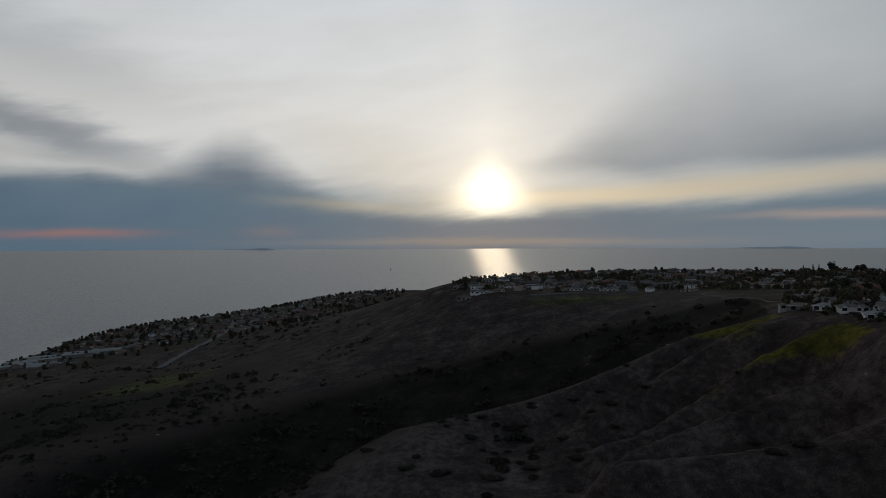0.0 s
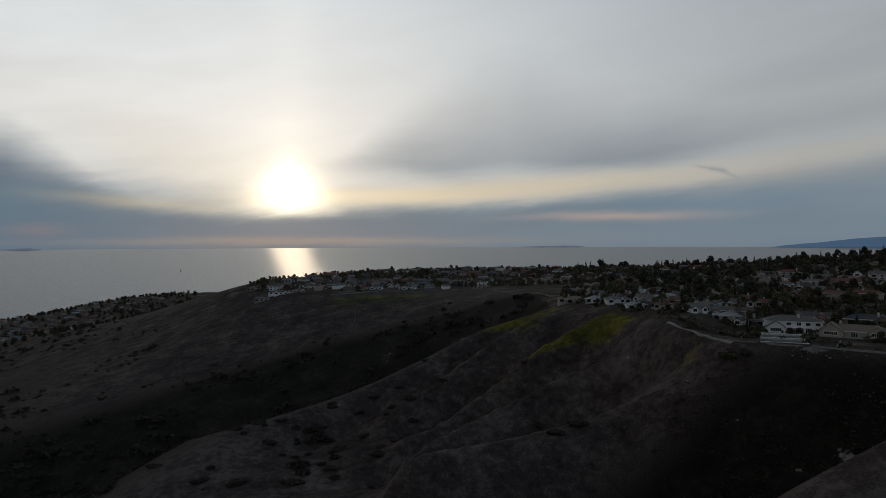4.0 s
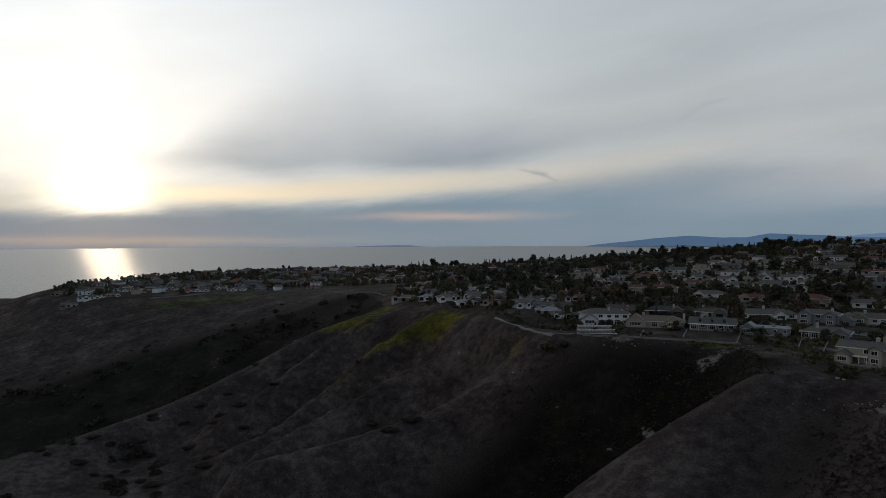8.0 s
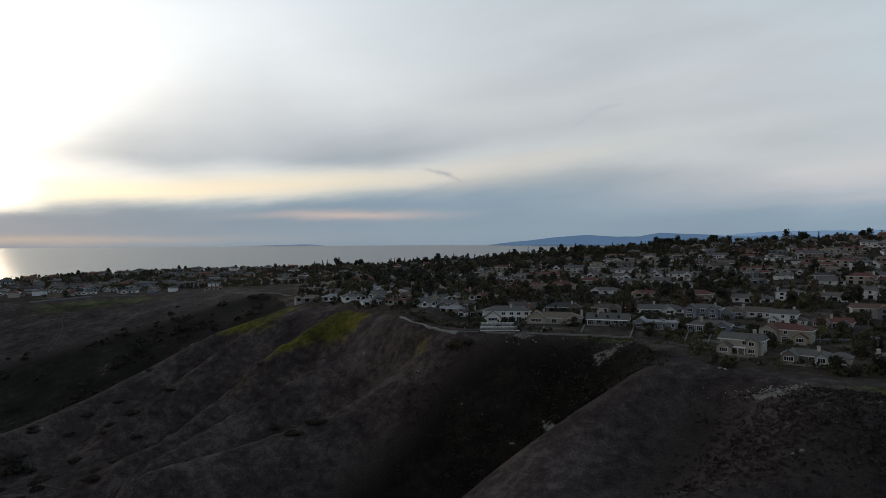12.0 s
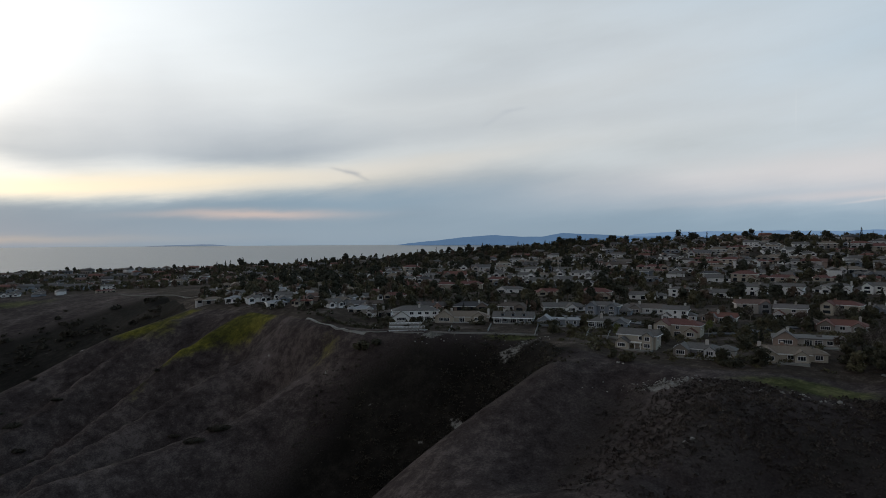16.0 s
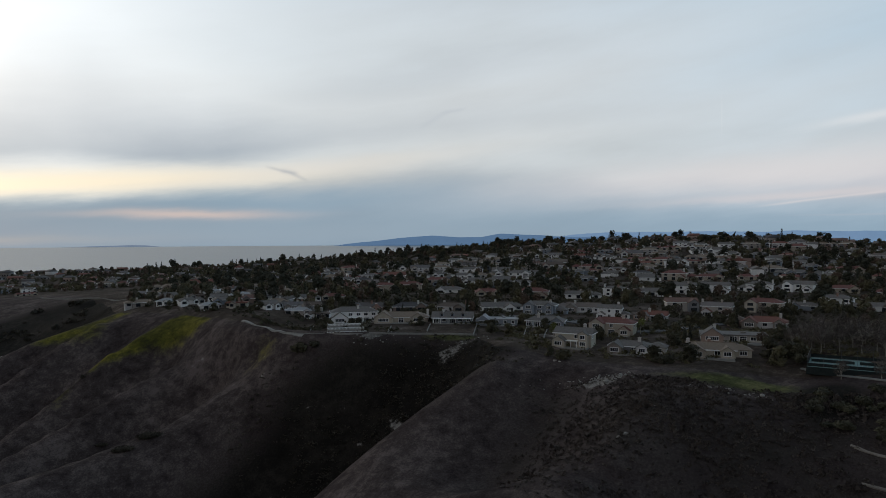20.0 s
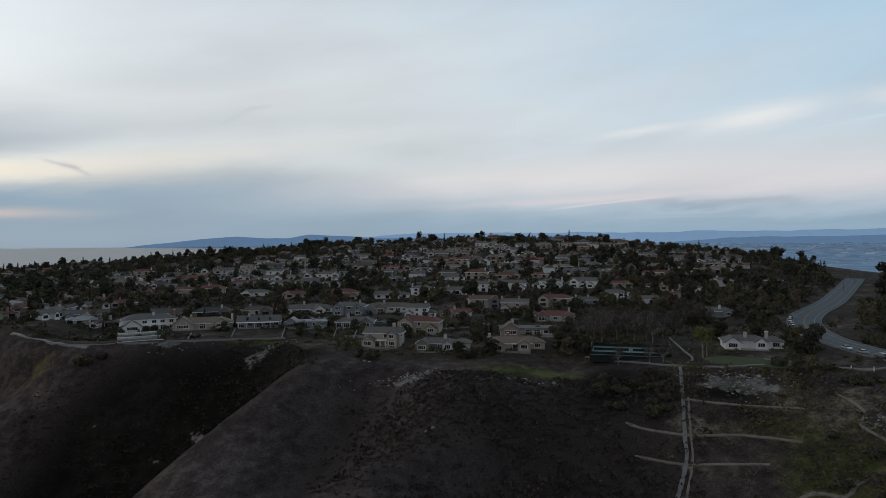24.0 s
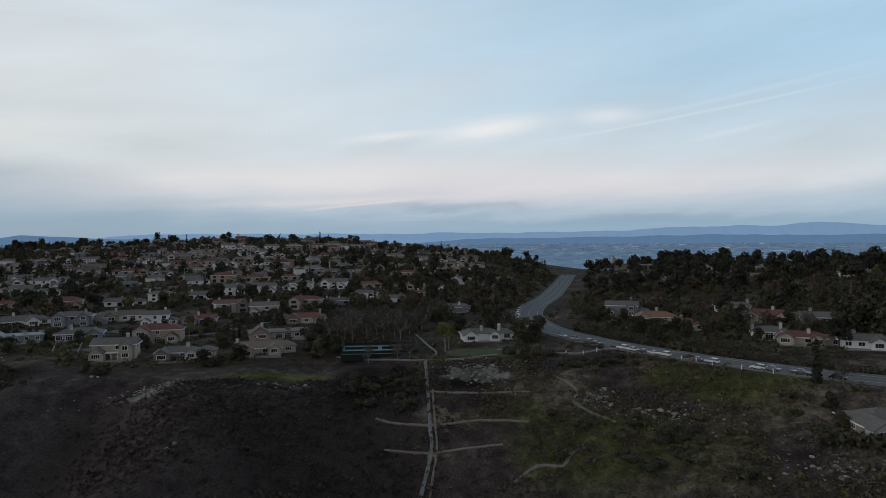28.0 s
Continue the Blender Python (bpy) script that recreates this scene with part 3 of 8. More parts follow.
M_ROOF_ORANGE = material("orange_roof_tile", [(.20, .11, .07), (.26, .145, .09)], 1.2, 0.85, 0.8)
M_ROOF_PALE = material("pale_flat_roof", [(.24, .25, .26), (.33, .34, .35)], 0.5, 0.8, 0.2)
M_CHIMNEY = choice_material("chimney_brick", [(.46, .44, .42), (.26, .17, .14), (.40, .36, .32), (.55, .54, .52)])
M_TRIM = material("trim_paint", [(.68, .68, .67), (.78, .78, .77)], 1.0, 0.6, 0.1)
M_DRIVE = material("concrete", [(.20, .195, .185), (.28, .275, .26)], 0.5, 0.9, 0.3)
M_ASPHALT = material("asphalt", [(.07, .074, .082), (.105, .11, .12)], 0.25, 0.85, 0.3, fine=20)
M_PAVING = material("pavement_concrete", [(.15, .148, .142), (.22, .217, .208)], 0.4, 0.9, 0.3)
M_MARK = material("road_paint", [(.26, .26, .26), (.36, .36, .35)], 2.0, 0.7, 0.1)
M_MARK_YELLOW = material("yellow_road_paint", [(.20, .16, .07), (.27, .21, .09)], 2.0, 0.7, 0.1)
M_TRAIL = material("trail_dirt", [(.14, .122, .104), (.23, .205, .178)], 0.6, 0.95, 0.6)
M_TRACK = material("worn_track", [(.045, .038, .036), (.085, .075, .07)], 0.6, 0.95, 0.6)
M_ROCK = material("pale_limestone", [(.20, .187, .170), (.42, .40, .37)], 0.9, 0.9, 0.8, vary=0.2)
M_TRUNK = material("bark", [(.07, .055, .042), (.14, .115, .09)], 3.0, 0.95, 0.8)
M_PALEBARK = material("pale_bark", [(.20, .18, .155), (.33, .30, .26)], 3.0, 0.9, 0.5)
M_LEAF = material("dark_foliage", [(.024, .024, .015), (.050, .047, .028), (.088, .078, .046)], 0.35, 0.8, 0.0, vary=0.35)
M_LEAF_OLIVE = material("olive_foliage", [(.040, .038, .020), (.078, .070, .038), (.118, .102, .058)], 0.35, 0.8, 0.0, vary=0.3)
M_PINE = material("pine_needles", [(.020, .022, .015), (.046, .046, .031)], 0.4, 0.85, 0.0, vary=0.3)
M_RUST = material("autumn_foliage", [(.065, .046, .034), (.115, .082, .060)], 0.4, 0.85, 0.0, vary=0.25)
M_YELLOWGREEN = material("spring_foliage", [(.07, .08, .02), (.13, .14, .045)], 0.4, 0.85, 0.0, vary=0.2)
M_TWIG = material("bare_twigs", [(.060, .049, .045), (.105, .088, .080)], 1.0, 0.95, 0.0, vary=0.2)
M_SCRUB = material("sage_scrub", [(.020, .018, .013), (.044, .038, .028), (.075, .063, .047)], 0.12, 0.95, 0.0, fine=9)
M_SAGE = material("grey_green_sage", [(.050, .048, .024), (.105, .098, .050), (.17, .152, .085)], 0.12, 0.95, 0.0, fine=9)
M_SCRUB_DRY = material("dry_scrub", [(.058, .046, .038), (.110, .089, .074), (.16, .132, .11)], 0.12, 0.95, 0.0, fine=9)
M_BROWN_BRUSH = material("brown_brush", [(.026, .020, .018), (.056, .045, .039), (.098, .079, .068)], 0.10, 0.95, 0.0, fine=9)
M_LAWN = material("lawn", [(.040, .052, .018), (.065, .078, .030)], 0.15, 0.95, 0.3, fine=12)
M_WOOD = material("fence_wood", [(.10, .08, .062), (.17, .14, .11)], 1.5, 0.9, 0.4)
M_METAL = material("grey_metal", [(.08, .08, .085), (.12, .12, .125)], 2.0, 0.5, 0.1, metal=0.5)
M_POLE = material("pole_wood", [(.09, .08, .07), (.15, .135, .12)], 1.5, 0.9, 0.3)
M_COURT = material("court_surface", [(.11, .19, .185), (.15, .24, .235)], 0.2, 0.8, 0.1)
M_NET = material("dark_windscreen", [(.012, .018, .018), (.022, .03, .03)], 1.0, 0.9, 0.0)
M_TYRE = material("tyre_rubber", [(.012, .012, .012), (.022, .022, .022)], 3.0, 0.85)
M_RIM = material("wheel_alloy", [(.35, .35, .36), (.5, .5, .51)], 3.0, 0.35, metal=0.8)


def glass_material(name, tint, rough=0.08):
    m = bpy.data.materials.new(name)
    m.use_nodes = True
    b = m.node_tree.nodes["Principled BSDF"]
    b.inputs["Base Color"].default_value = (*tint, 1)
    b.inputs["Roughness"].default_value, b.inputs["Specular IOR Level"].default_value = rough, 0.6
    return m


M_GLASS = glass_material("window_glass", (.02, .024, .03))
M_CARGLASS = glass_material("car_glass", (.012, .014, .017))
CAR_PAINT = {}
for cname, c in (("white", (.62, .63, .64)), ("silver", (.34, .35, .36)), ("black", (.012, .012, .014)), ("grey", (.11, .115, .12)), ("red", (.17, .02, .02)), ("blue", (.03, .05, .10))):
    CAR_PAINT[cname] = material(cname + "_car_paint", [tuple(v * 0.9 for v in c), c], 1.5, 0.35, coat=0.6, spec=0.5)


def land_material():
    m = bpy.data.materials.new("hill_ground")
    m.use_nodes = True
    nt = m.node_tree
    b = nt.nodes["Principled BSDF"]
    geo = nt.nodes.new("ShaderNodeNewGeometry")

    def nz(scale, det=5.0, rough=0.6):
        n = nt.nodes.new("ShaderNodeTexNoise")
        n.inputs["Scale"].default_value, n.inputs["Detail"].default_value, n.inputs["Roughness"].default_value = scale, det, rough
        nt.links.new(geo.outputs["Position"], n.inputs["Vector"])
        return n.outputs[0]

    big, mid, small, fine = nz(0.008), nz(0.045, 6), nz(0.25, 6, 0.65), nz(1.4, 4, 0.7)

    def cover(key):
        a = nt.nodes.new("ShaderNodeAttribute")
        a.attribute_name = key
        return a.outputs["Fac"]

    tex = mnode(nt, "ADD", mnode(nt, "MULTIPLY", mid, 0.4), mnode(nt, "ADD", mnode(nt, "MULTIPLY", small, 0.35), mnode(nt, "MULTIPLY", fine, 0.25)))
    dry = ramp(nt, tex, [(0.41, (.028, .021, .021)), (0.5, (.058, .046, .043)), (0.59, (.122, .098, .091))], False)
    # dark scrub tone, which also carries shade painted through the brush cover
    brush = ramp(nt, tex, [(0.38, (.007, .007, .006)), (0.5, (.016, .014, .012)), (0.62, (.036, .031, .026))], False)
    green = ramp(nt, tex, [(0.40, (.034, .036, .010)), (0.5, (.080, .076, .015)), (0.60, (.165, .145, .028))], False)
    lawn = ramp(nt, tex, [(0.41, (.030, .034, .013)), (0.51, (.070, .074, .028)), (0.60, (.15, .14, .065))], False)
    town = ramp(nt, tex, [(0.4, (.027, .021, .017)), (0.52, (.060, .047, .038)), (0.6, (.13, .106, .092))], False)
    pale = ramp(nt, tex, [(0.42, (.05, .046, .040)), (0.5, (.13, .12, .108)), (0.6, (.28, .265, .245))], False)
    # far plain: blue haze painted into the base colour
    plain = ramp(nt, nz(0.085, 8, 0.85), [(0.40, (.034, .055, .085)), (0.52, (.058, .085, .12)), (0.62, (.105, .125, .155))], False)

    def patchy(key, lo, hi, amount=0.5):
        v = mnode(nt, "ADD", cover(key), mnode(nt, "MULTIPLY", mnode(nt, "SUBTRACT", mnode(nt, "ADD", mnode(nt, "MULTIPLY", mid, 0.6), mnode(nt, "MULTIPLY", small, 0.4)), 0.5), amount * 2))
        return smooth(nt, v, lo, hi)

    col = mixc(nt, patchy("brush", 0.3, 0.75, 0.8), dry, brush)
    straw = ramp(nt, tex, [(0.43, (.040, .033, .024)), (0.5, (.095, .079, .056)), (0.57, (.19, .16, .118))], False)
    col = mixc(nt, patchy("straw", 0.35, 0.65, 1.0), col, straw)
    col = mixc(nt, patchy("green", 0.3, 0.85, 0.9), col, green)
    col = mixc(nt, patchy("lawn", 0.4, 0.6, 0.3), col, lawn)
    col = mixc(nt, patchy("town", 0.4, 0.6, 0.3), col, town)
    col = mixc(nt, patchy("pale", 0.45, 0.6, 1.6), col, pale)
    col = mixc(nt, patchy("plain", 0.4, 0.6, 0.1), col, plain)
    col = mixc(nt, 1.0, col, mnode(nt, "ADD", 0.7, mnode(nt, "MULTIPLY", big, 0.6)), "MULTIPLY")
    nt.links.new(col, b.inputs["Base Color"])
    b.inputs["Roughness"].default_value, b.inputs["Specular IOR Level"].default_value = 1.0, 0.05
    bn = nt.nodes.new("ShaderNodeBump")
    bn.inputs["Strength"].default_value, bn.inputs["Distance"].default_value = 0.6, 0.5
    nt.links.new(mnode(nt, "ADD", mnode(nt, "MULTIPLY", small, 0.8), mnode(nt, "MULTIPLY", fine, 0.25)), bn.inputs["Height"])
    nt.links.new(bn.outputs[0], b.inputs["Normal"])
    return m


def water_material():
    m = bpy.data.materials.new("sea_water")
    m.use_nodes = True
    nt = m.node_tree
    b = nt.nodes["Principled BSDF"]
    b.inputs["Base Color"].default_value = (.085, .115, .14, 1)
    b.inputs["Roughness"].default_value, b.inputs["IOR"].default_value = 0.33, 1.37
    geo = nt.nodes.new("ShaderNodeNewGeometry")
    n = nt.nodes.new("ShaderNodeTexNoise")
    n.inputs["Scale"].default_value, n.inputs["Detail"].default_value = 0.12, 6.0
    nt.links.new(geo.outputs["Position"], n.inputs["Vector"])
    sub = nt.nodes.new("ShaderNodeVectorMath")
    sub.operation = "SUBTRACT"
    sub.inputs[1].default_value = (0.5, 0.5, 0.5)
    nt.links.new(n.outputs["Color"], sub.inputs[0])
    mul = nt.nodes.new("ShaderNodeVectorMath")
    mul.operation = "MULTIPLY"
    mul.inputs[1].default_value = (0.06, 0.28, 0.0)
    nt.links.new(sub.outputs[0], mul.inputs[0])
    add = nt.nodes.new("ShaderNodeVectorMath")
    nt.links.new(geo.outputs["Normal"], add.inputs[0])
    nt.links.new(mul.outputs[0], add.inputs[1])
    nrm = nt.nodes.new("ShaderNodeVectorMath")
    nrm.operation = "NORMALIZE"
    nt.links.new(add.outputs[0], nrm.inputs[0])
    nt.links.new(nrm.outputs[0], b.inputs["Normal"])
    return m


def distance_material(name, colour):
    """Hazy distance, so far off that air light is all that shows, painted as emission."""
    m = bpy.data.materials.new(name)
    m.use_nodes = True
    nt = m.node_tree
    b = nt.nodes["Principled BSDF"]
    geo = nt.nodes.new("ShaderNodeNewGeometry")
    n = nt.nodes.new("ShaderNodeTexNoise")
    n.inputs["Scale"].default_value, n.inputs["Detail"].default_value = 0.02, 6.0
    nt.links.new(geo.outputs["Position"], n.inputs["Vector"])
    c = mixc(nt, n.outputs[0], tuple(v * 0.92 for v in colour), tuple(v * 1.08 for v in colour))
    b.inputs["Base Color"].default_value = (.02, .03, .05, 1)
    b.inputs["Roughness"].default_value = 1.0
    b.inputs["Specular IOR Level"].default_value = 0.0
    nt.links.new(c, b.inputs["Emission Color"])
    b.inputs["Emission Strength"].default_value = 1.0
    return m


# ---------------------------------------------------------------- building helpers
def part(name, bm, mat, parent, label=""):
    me = bpy.data.meshes.new(name)
    bm.to_mesh(me)
    bm.free()
    return mesh_part(name, me, mat, parent, label)


def mesh_part(name, me, mat, parent, label=""):
    if mat is not None and not me.materials:
        me.materials.append(mat)
    ob = new(name, me)
    ob.parent = parent
    if label:
        ob["label"] = label
    return ob


def thing(name, m, label, category, group=""):
    ob = new(name)
    ob.empty_display_size = 0.5
    ob.matrix_basis = m
    return tagged(ob, label, category, group)


def box(bm, x0, x1, y0, y1, z0, z1):
    v = [bm.verts.new((x, y, z)) for z in (z0, z1) for x, y in ((x0, y0), (x1, y0), (x1, y1), (x0, y1))]
    for f in ((0, 3, 2, 1), (4, 5, 6, 7), (0, 1, 5, 4), (1, 2, 6, 5), (2, 3, 7, 6), (3, 0, 4, 7)):
        bm.faces.new([v[i] for i in f])
    return bm


def boxes(*specs):
    bm = bmesh.new()
    for s in specs:
        box(bm, *s)
    return bm


def data_mesh(name, verts, faces, smoothly=False):
    me = bpy.data.meshes.new(name)
    me.from_pydata([tuple(v) for v in verts], [], [tuple(f) for f in faces])
    if smoothly:
        me.polygons.foreach_set("use_smooth", [True] * len(me.polygons))
    me.update()
    return me


def grid_mesh(name, xyz, rows, cols, closed=False):
    """A sheet from rows x cols points."""
    me = bpy.data.meshes.new(name)
    i, j = np.meshgrid(np.arange(rows - 1), np.arange(cols if closed else cols - 1), indexing="ij")
    j2 = (j + 1) % cols
    quads = np.stack([i * cols + j, i * cols + j2, (i + 1) * cols + j2, (i + 1) * cols + j], -1).reshape(-1, 4)[:, ::-1]
    me.vertices.add(rows * cols)
    me.vertices.foreach_set("co", np.ascontiguousarray(xyz, dtype=np.float32).ravel())
    me.loops.add(quads.size)
    me.loops.foreach_set("vertex_index", quads.ravel().astype(np.int32))
    me.polygons.add(len(quads))
    me.polygons.foreach_set("loop_start", np.arange(0, quads.size, 4, dtype=np.int32))
    me.polygons.foreach_set("use_smooth", np.ones(len(quads), dtype=bool))
    me.update(calc_edges=True)
    me.validate()
    return me


# ---------------------------------------------------------------- land and sea
def spot(x, y, b, d, across, along):
    """Soft patch round a bearing and distance."""
    px, py = polar(b, d)
    ux, uy = math.sin(math.radians(b)), math.cos(math.radians(b))
    u = (x - px) * ux + (y - py) * uy
    v = (x - px) * uy - (y - py) * ux
    return np.exp(-(u / along) ** 2 - (v / across) ** 2)


RIM_B = [-60, -6, -0.5, 3.8, 7.6, 12.7, 18.4, 23.4, 25.4, 26.4, 31.1, 35.6, 40.1, 44.8, 50.4, 54, 56.2, 61.8, 67, 73.2, 78, 86.8, 94.7, 98.6, 105, 111.7, 118.6, 128, 150]
RIM_D = [1250, 1250, 895, 800, 770, 800, 780, 715, 540, 462, 410, 350, 318, 308, 308, 305, 262, 246, 240, 243, 248, 242, 240, 266, 254, 236, 226, 218, 218]


def along_line(x, y, key, width):
    """1 on a line of the plan, falling off to its sides."""
    pts = curve_through([polar(b, d) for b, d, z in LINES[key]], 12.0)
    out = np.zeros(len(x))
    for s in range(0, len(x), 40000):
        d = np.hypot(x[s:s + 40000, None] - pts[None, :, 0], y[s:s + 40000, None] - pts[None, :, 1]).min(1)
        out[s:s + 40000] = np.exp(-(d / width) ** 2)
    return out


def covers(x, y):
    d = np.hypot(x, y)
    b = np.degrees(np.arctan2(x, y))
    rim = np.interp(b, RIM_B, RIM_D)
    town = 1 / (1 + np.exp(np.clip(-(d - rim) / 4, -50, 50)))
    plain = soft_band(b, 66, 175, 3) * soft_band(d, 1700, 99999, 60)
    green = 0.8 * spot(x, y, 25.4, 462, 28, 14) + 0.6 * spot(x, y, 21.6, 455, 16, 9) + 0.7 * spot(x, y, 24, 436, 13, 14) + 0.75 * along_line(x, y, "rib_two", 9) * soft_band(d, 388, 408, 4)
    green = green + 0.8 * spot(x, y, 29.6, 402, 26, 13) + 0.7 * spot(x, y, 32.0, 396, 20, 14) + 0.42 * spot(x, y, 37, 322, 12, 14) + 0.35 * spot(x, y, 22, 385, 6, 16) + 0.3 * spot(x, y, 17, 345, 14, 14)
    lawn = 0.6 * spot(x, y, -23, 880, 130, 190) + 0.4 * spot(x, y, 4, 640, 60, 70) + 0.6 * spot(x, y, 12, 740, 120, 40)
    lawn = lawn + 0.36 * spot(x, y, 70, 231, 46, 12) + 0.42 * spot(x, y, 76, 234, 22, 14) + 0.5 * spot(x, y, 107.5, 226, 14, 9) + 0.75 * spot(x, y, 112, 219, 15, 8) + 0.3 * spot(x, y, 101, 190, 30, 16)
    lawn = lawn + 0.40 * soft_band(b, 90, 150, 3) * soft_band(d, 0, 225, 8) + 0.2 * spot(x, y, 93, 210, 16, 10) + 0.7 * spot(x, y, 54, 300, 34, 8)
    # scrub, and painted shade: cover raised to darken hollows and backlit slopes
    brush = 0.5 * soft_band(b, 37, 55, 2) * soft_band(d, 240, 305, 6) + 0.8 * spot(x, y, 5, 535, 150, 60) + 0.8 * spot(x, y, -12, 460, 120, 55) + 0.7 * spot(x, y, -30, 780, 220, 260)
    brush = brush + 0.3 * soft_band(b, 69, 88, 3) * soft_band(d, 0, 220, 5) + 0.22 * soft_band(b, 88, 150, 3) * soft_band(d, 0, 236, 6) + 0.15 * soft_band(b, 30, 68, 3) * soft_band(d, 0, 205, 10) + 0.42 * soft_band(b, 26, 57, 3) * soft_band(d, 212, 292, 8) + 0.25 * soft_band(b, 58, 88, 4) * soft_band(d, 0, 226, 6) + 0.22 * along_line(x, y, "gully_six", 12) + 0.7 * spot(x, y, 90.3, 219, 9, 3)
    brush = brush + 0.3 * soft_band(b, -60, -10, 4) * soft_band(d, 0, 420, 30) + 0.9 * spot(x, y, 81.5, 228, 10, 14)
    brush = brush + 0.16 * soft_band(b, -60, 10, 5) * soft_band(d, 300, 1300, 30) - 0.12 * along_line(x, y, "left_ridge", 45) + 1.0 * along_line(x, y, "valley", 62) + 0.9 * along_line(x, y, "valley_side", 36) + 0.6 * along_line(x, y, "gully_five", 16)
    # narrow dark band in each gully, part brush, part painted shade
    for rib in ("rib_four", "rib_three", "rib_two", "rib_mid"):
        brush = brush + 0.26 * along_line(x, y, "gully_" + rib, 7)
    pale = 0.85 * spot(x, y, 46, 303, 9, 5) + 1.0 * spot(x, y, 91, 224, 12, 7) + 0.7 * spot(x, y, 64.5, 227, 9, 3) + 0.5 * spot(x, y, 52, 288, 16, 8) + 0.5 * spot(x, y, 106, 205, 12, 8)
    pale = pale + 0.55 * spot(x, y, 48.5, 262, 10, 12) + 0.5 * spot(x, y, 101, 215, 8, 8) + 0.4 * spot(x, y, 74, 220, 14, 5)
    straw = 0.9 * spot(x, y, 105.5, 240, 14, 7) + 0.7 * spot(x, y, 114.5, 212, 8, 12) + 0.55 * spot(x, y, 97, 222, 10, 9) + 0.5 * spot(x, y, 92, 205, 18, 5) + 0.6 * spot(x, y, 110, 190, 16, 10)
    straw = straw + 0.38 * soft_band(b, 88, 150, 3) * soft_band(d, 0, 232, 6)
    return {"straw": straw, "town": town * (1 - plain), "plain": plain, "green": green, "lawn": lawn, "brush": brush, "pale": pale}


def build_land():
    bear = np.concatenate([np.arange(-46, 134.01, 0.24), np.arange(137, 312, 4.0)])
    rad = [0.05, 8, 16, 25, 35, 46, 58, 70, 82, 94, 105, 115]
    while rad[-1] < 4890:
        r = rad[-1]
        rad.append(r + (max(2.0, r * 0.0082) if r < 1200 else r * 0.014))
    rad = np.array(rad)
    B, R = np.meshgrid(np.radians(bear), rad, indexing="xy")
    x, y = (R * np.sin(B)).ravel(), (R * np.cos(B)).ravel()
    z = height(x, y)
    me = grid_mesh("ground", np.stack([x, y, z], -1), len(rad), len(bear), closed=True)
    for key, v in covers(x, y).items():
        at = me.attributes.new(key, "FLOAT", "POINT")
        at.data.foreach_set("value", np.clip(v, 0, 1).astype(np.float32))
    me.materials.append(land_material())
    ob = new("ground", me)
    tagged(ob, "dry brown hillsides with dark scrub, gullies and yellow-green spring growth", "hills", kind="structure")
    return ob


COAST_B = np.array([-180, -60, -33, -28.8, -21.8, -16.2, -11.3, -6.6, -1.9, 0.5, 3, 8, 16, 25, 70, 110, 180])
COAST_Z = np.array([0, 5, 15, 18, 25, 39, 67, 89, 142, 166, 184, 205, 217, 219, 219, 0, 0])
COAST_R = np.array([1500, 1500, 1840, 2200, 2410, 2370, 2560, 2660, 2240, 2200, 2200, 2200, 2200, 2200, 2200, 2200, 1500])


def sea_level(r, b):
    """Water at the coast; its far part is drawn up to the horizon, since nothing is drawn past five kilometres."""
    z0, r0 = np.interp(b, COAST_B, COAST_Z), np.interp(b, COAST_B, COAST_R)
    t = (r - r0) / (4860 - r0)
    return np.where(t > 0, z0 + (262.0 - z0) * t, z0 + 20 * t)


def build_sea():
    bear = np.arange(-180, 180, 1.0)
    rad = np.concatenate([np.arange(1150, 2100, 150), np.linspace(2100, 4860, 70)])
    B, R = np.meshgrid(bear, rad, indexing="xy")
    x, y = (R * np.sin(np.radians(B))).ravel(), (R * np.cos(np.radians(B))).ravel()
    me = grid_mesh("sea", np.stack([x, y, sea_level(R, B).ravel()], -1), len(rad), len(bear), closed=True)
    me.materials.append(water_material())
    tagged(new("sea", me), "calm grey sea with a golden glitter path under the sun", "sea", kind="structure")


def range_mesh(name, b0, b1, dist, foot, peaks, rough, seed, mat, label, thick=1.0):
    """A far range or island: a ridge with two slopes, its crest heights given as (bearing, degrees)."""
    bear = np.arange(b0, b1, 0.12)
    pb, pe = zip(*peaks)
    crest = np.interp(bear, pb, pe) + rough * 2 * fbm(bear, bear * 0 + seed, 2.2, 5, seed)
    edge = np.clip(np.minimum(bear - b0, b1 - bear) / 1.0, 0, 1)
    zc = EYE_Z + dist * np.tan(np.radians(crest))
    zf = EYE_Z + dist * math.tan(math.radians(foot))
    zc = zf + np.maximum(0, zc - zf) * edge
    rows = []
    for k, (dd, f) in enumerate(((-45, -0.25), (-30, 0.05), (-20, 0.4), (-10, 0.75), (0, 1.0), (25, 0.4), (40, -0.25))):
        j = 1 + 0.1 * fbm(bear * 3, bear * 0 + k, 1.0, 3, seed + 40 + k) if 0 < k < 4 else 1.0
        r = dist + dd * thick
        rows.append(np.stack([r * np.sin(np.radians(bear)), r * np.cos(np.radians(bear)), zf + (zc - zf) * f * j], -1))
    me = grid_mesh(name, np.concatenate(rows), 7, len(bear))
    me.materials.append(mat)
    tagged(new(name, me), label, "mountains", kind="structure")


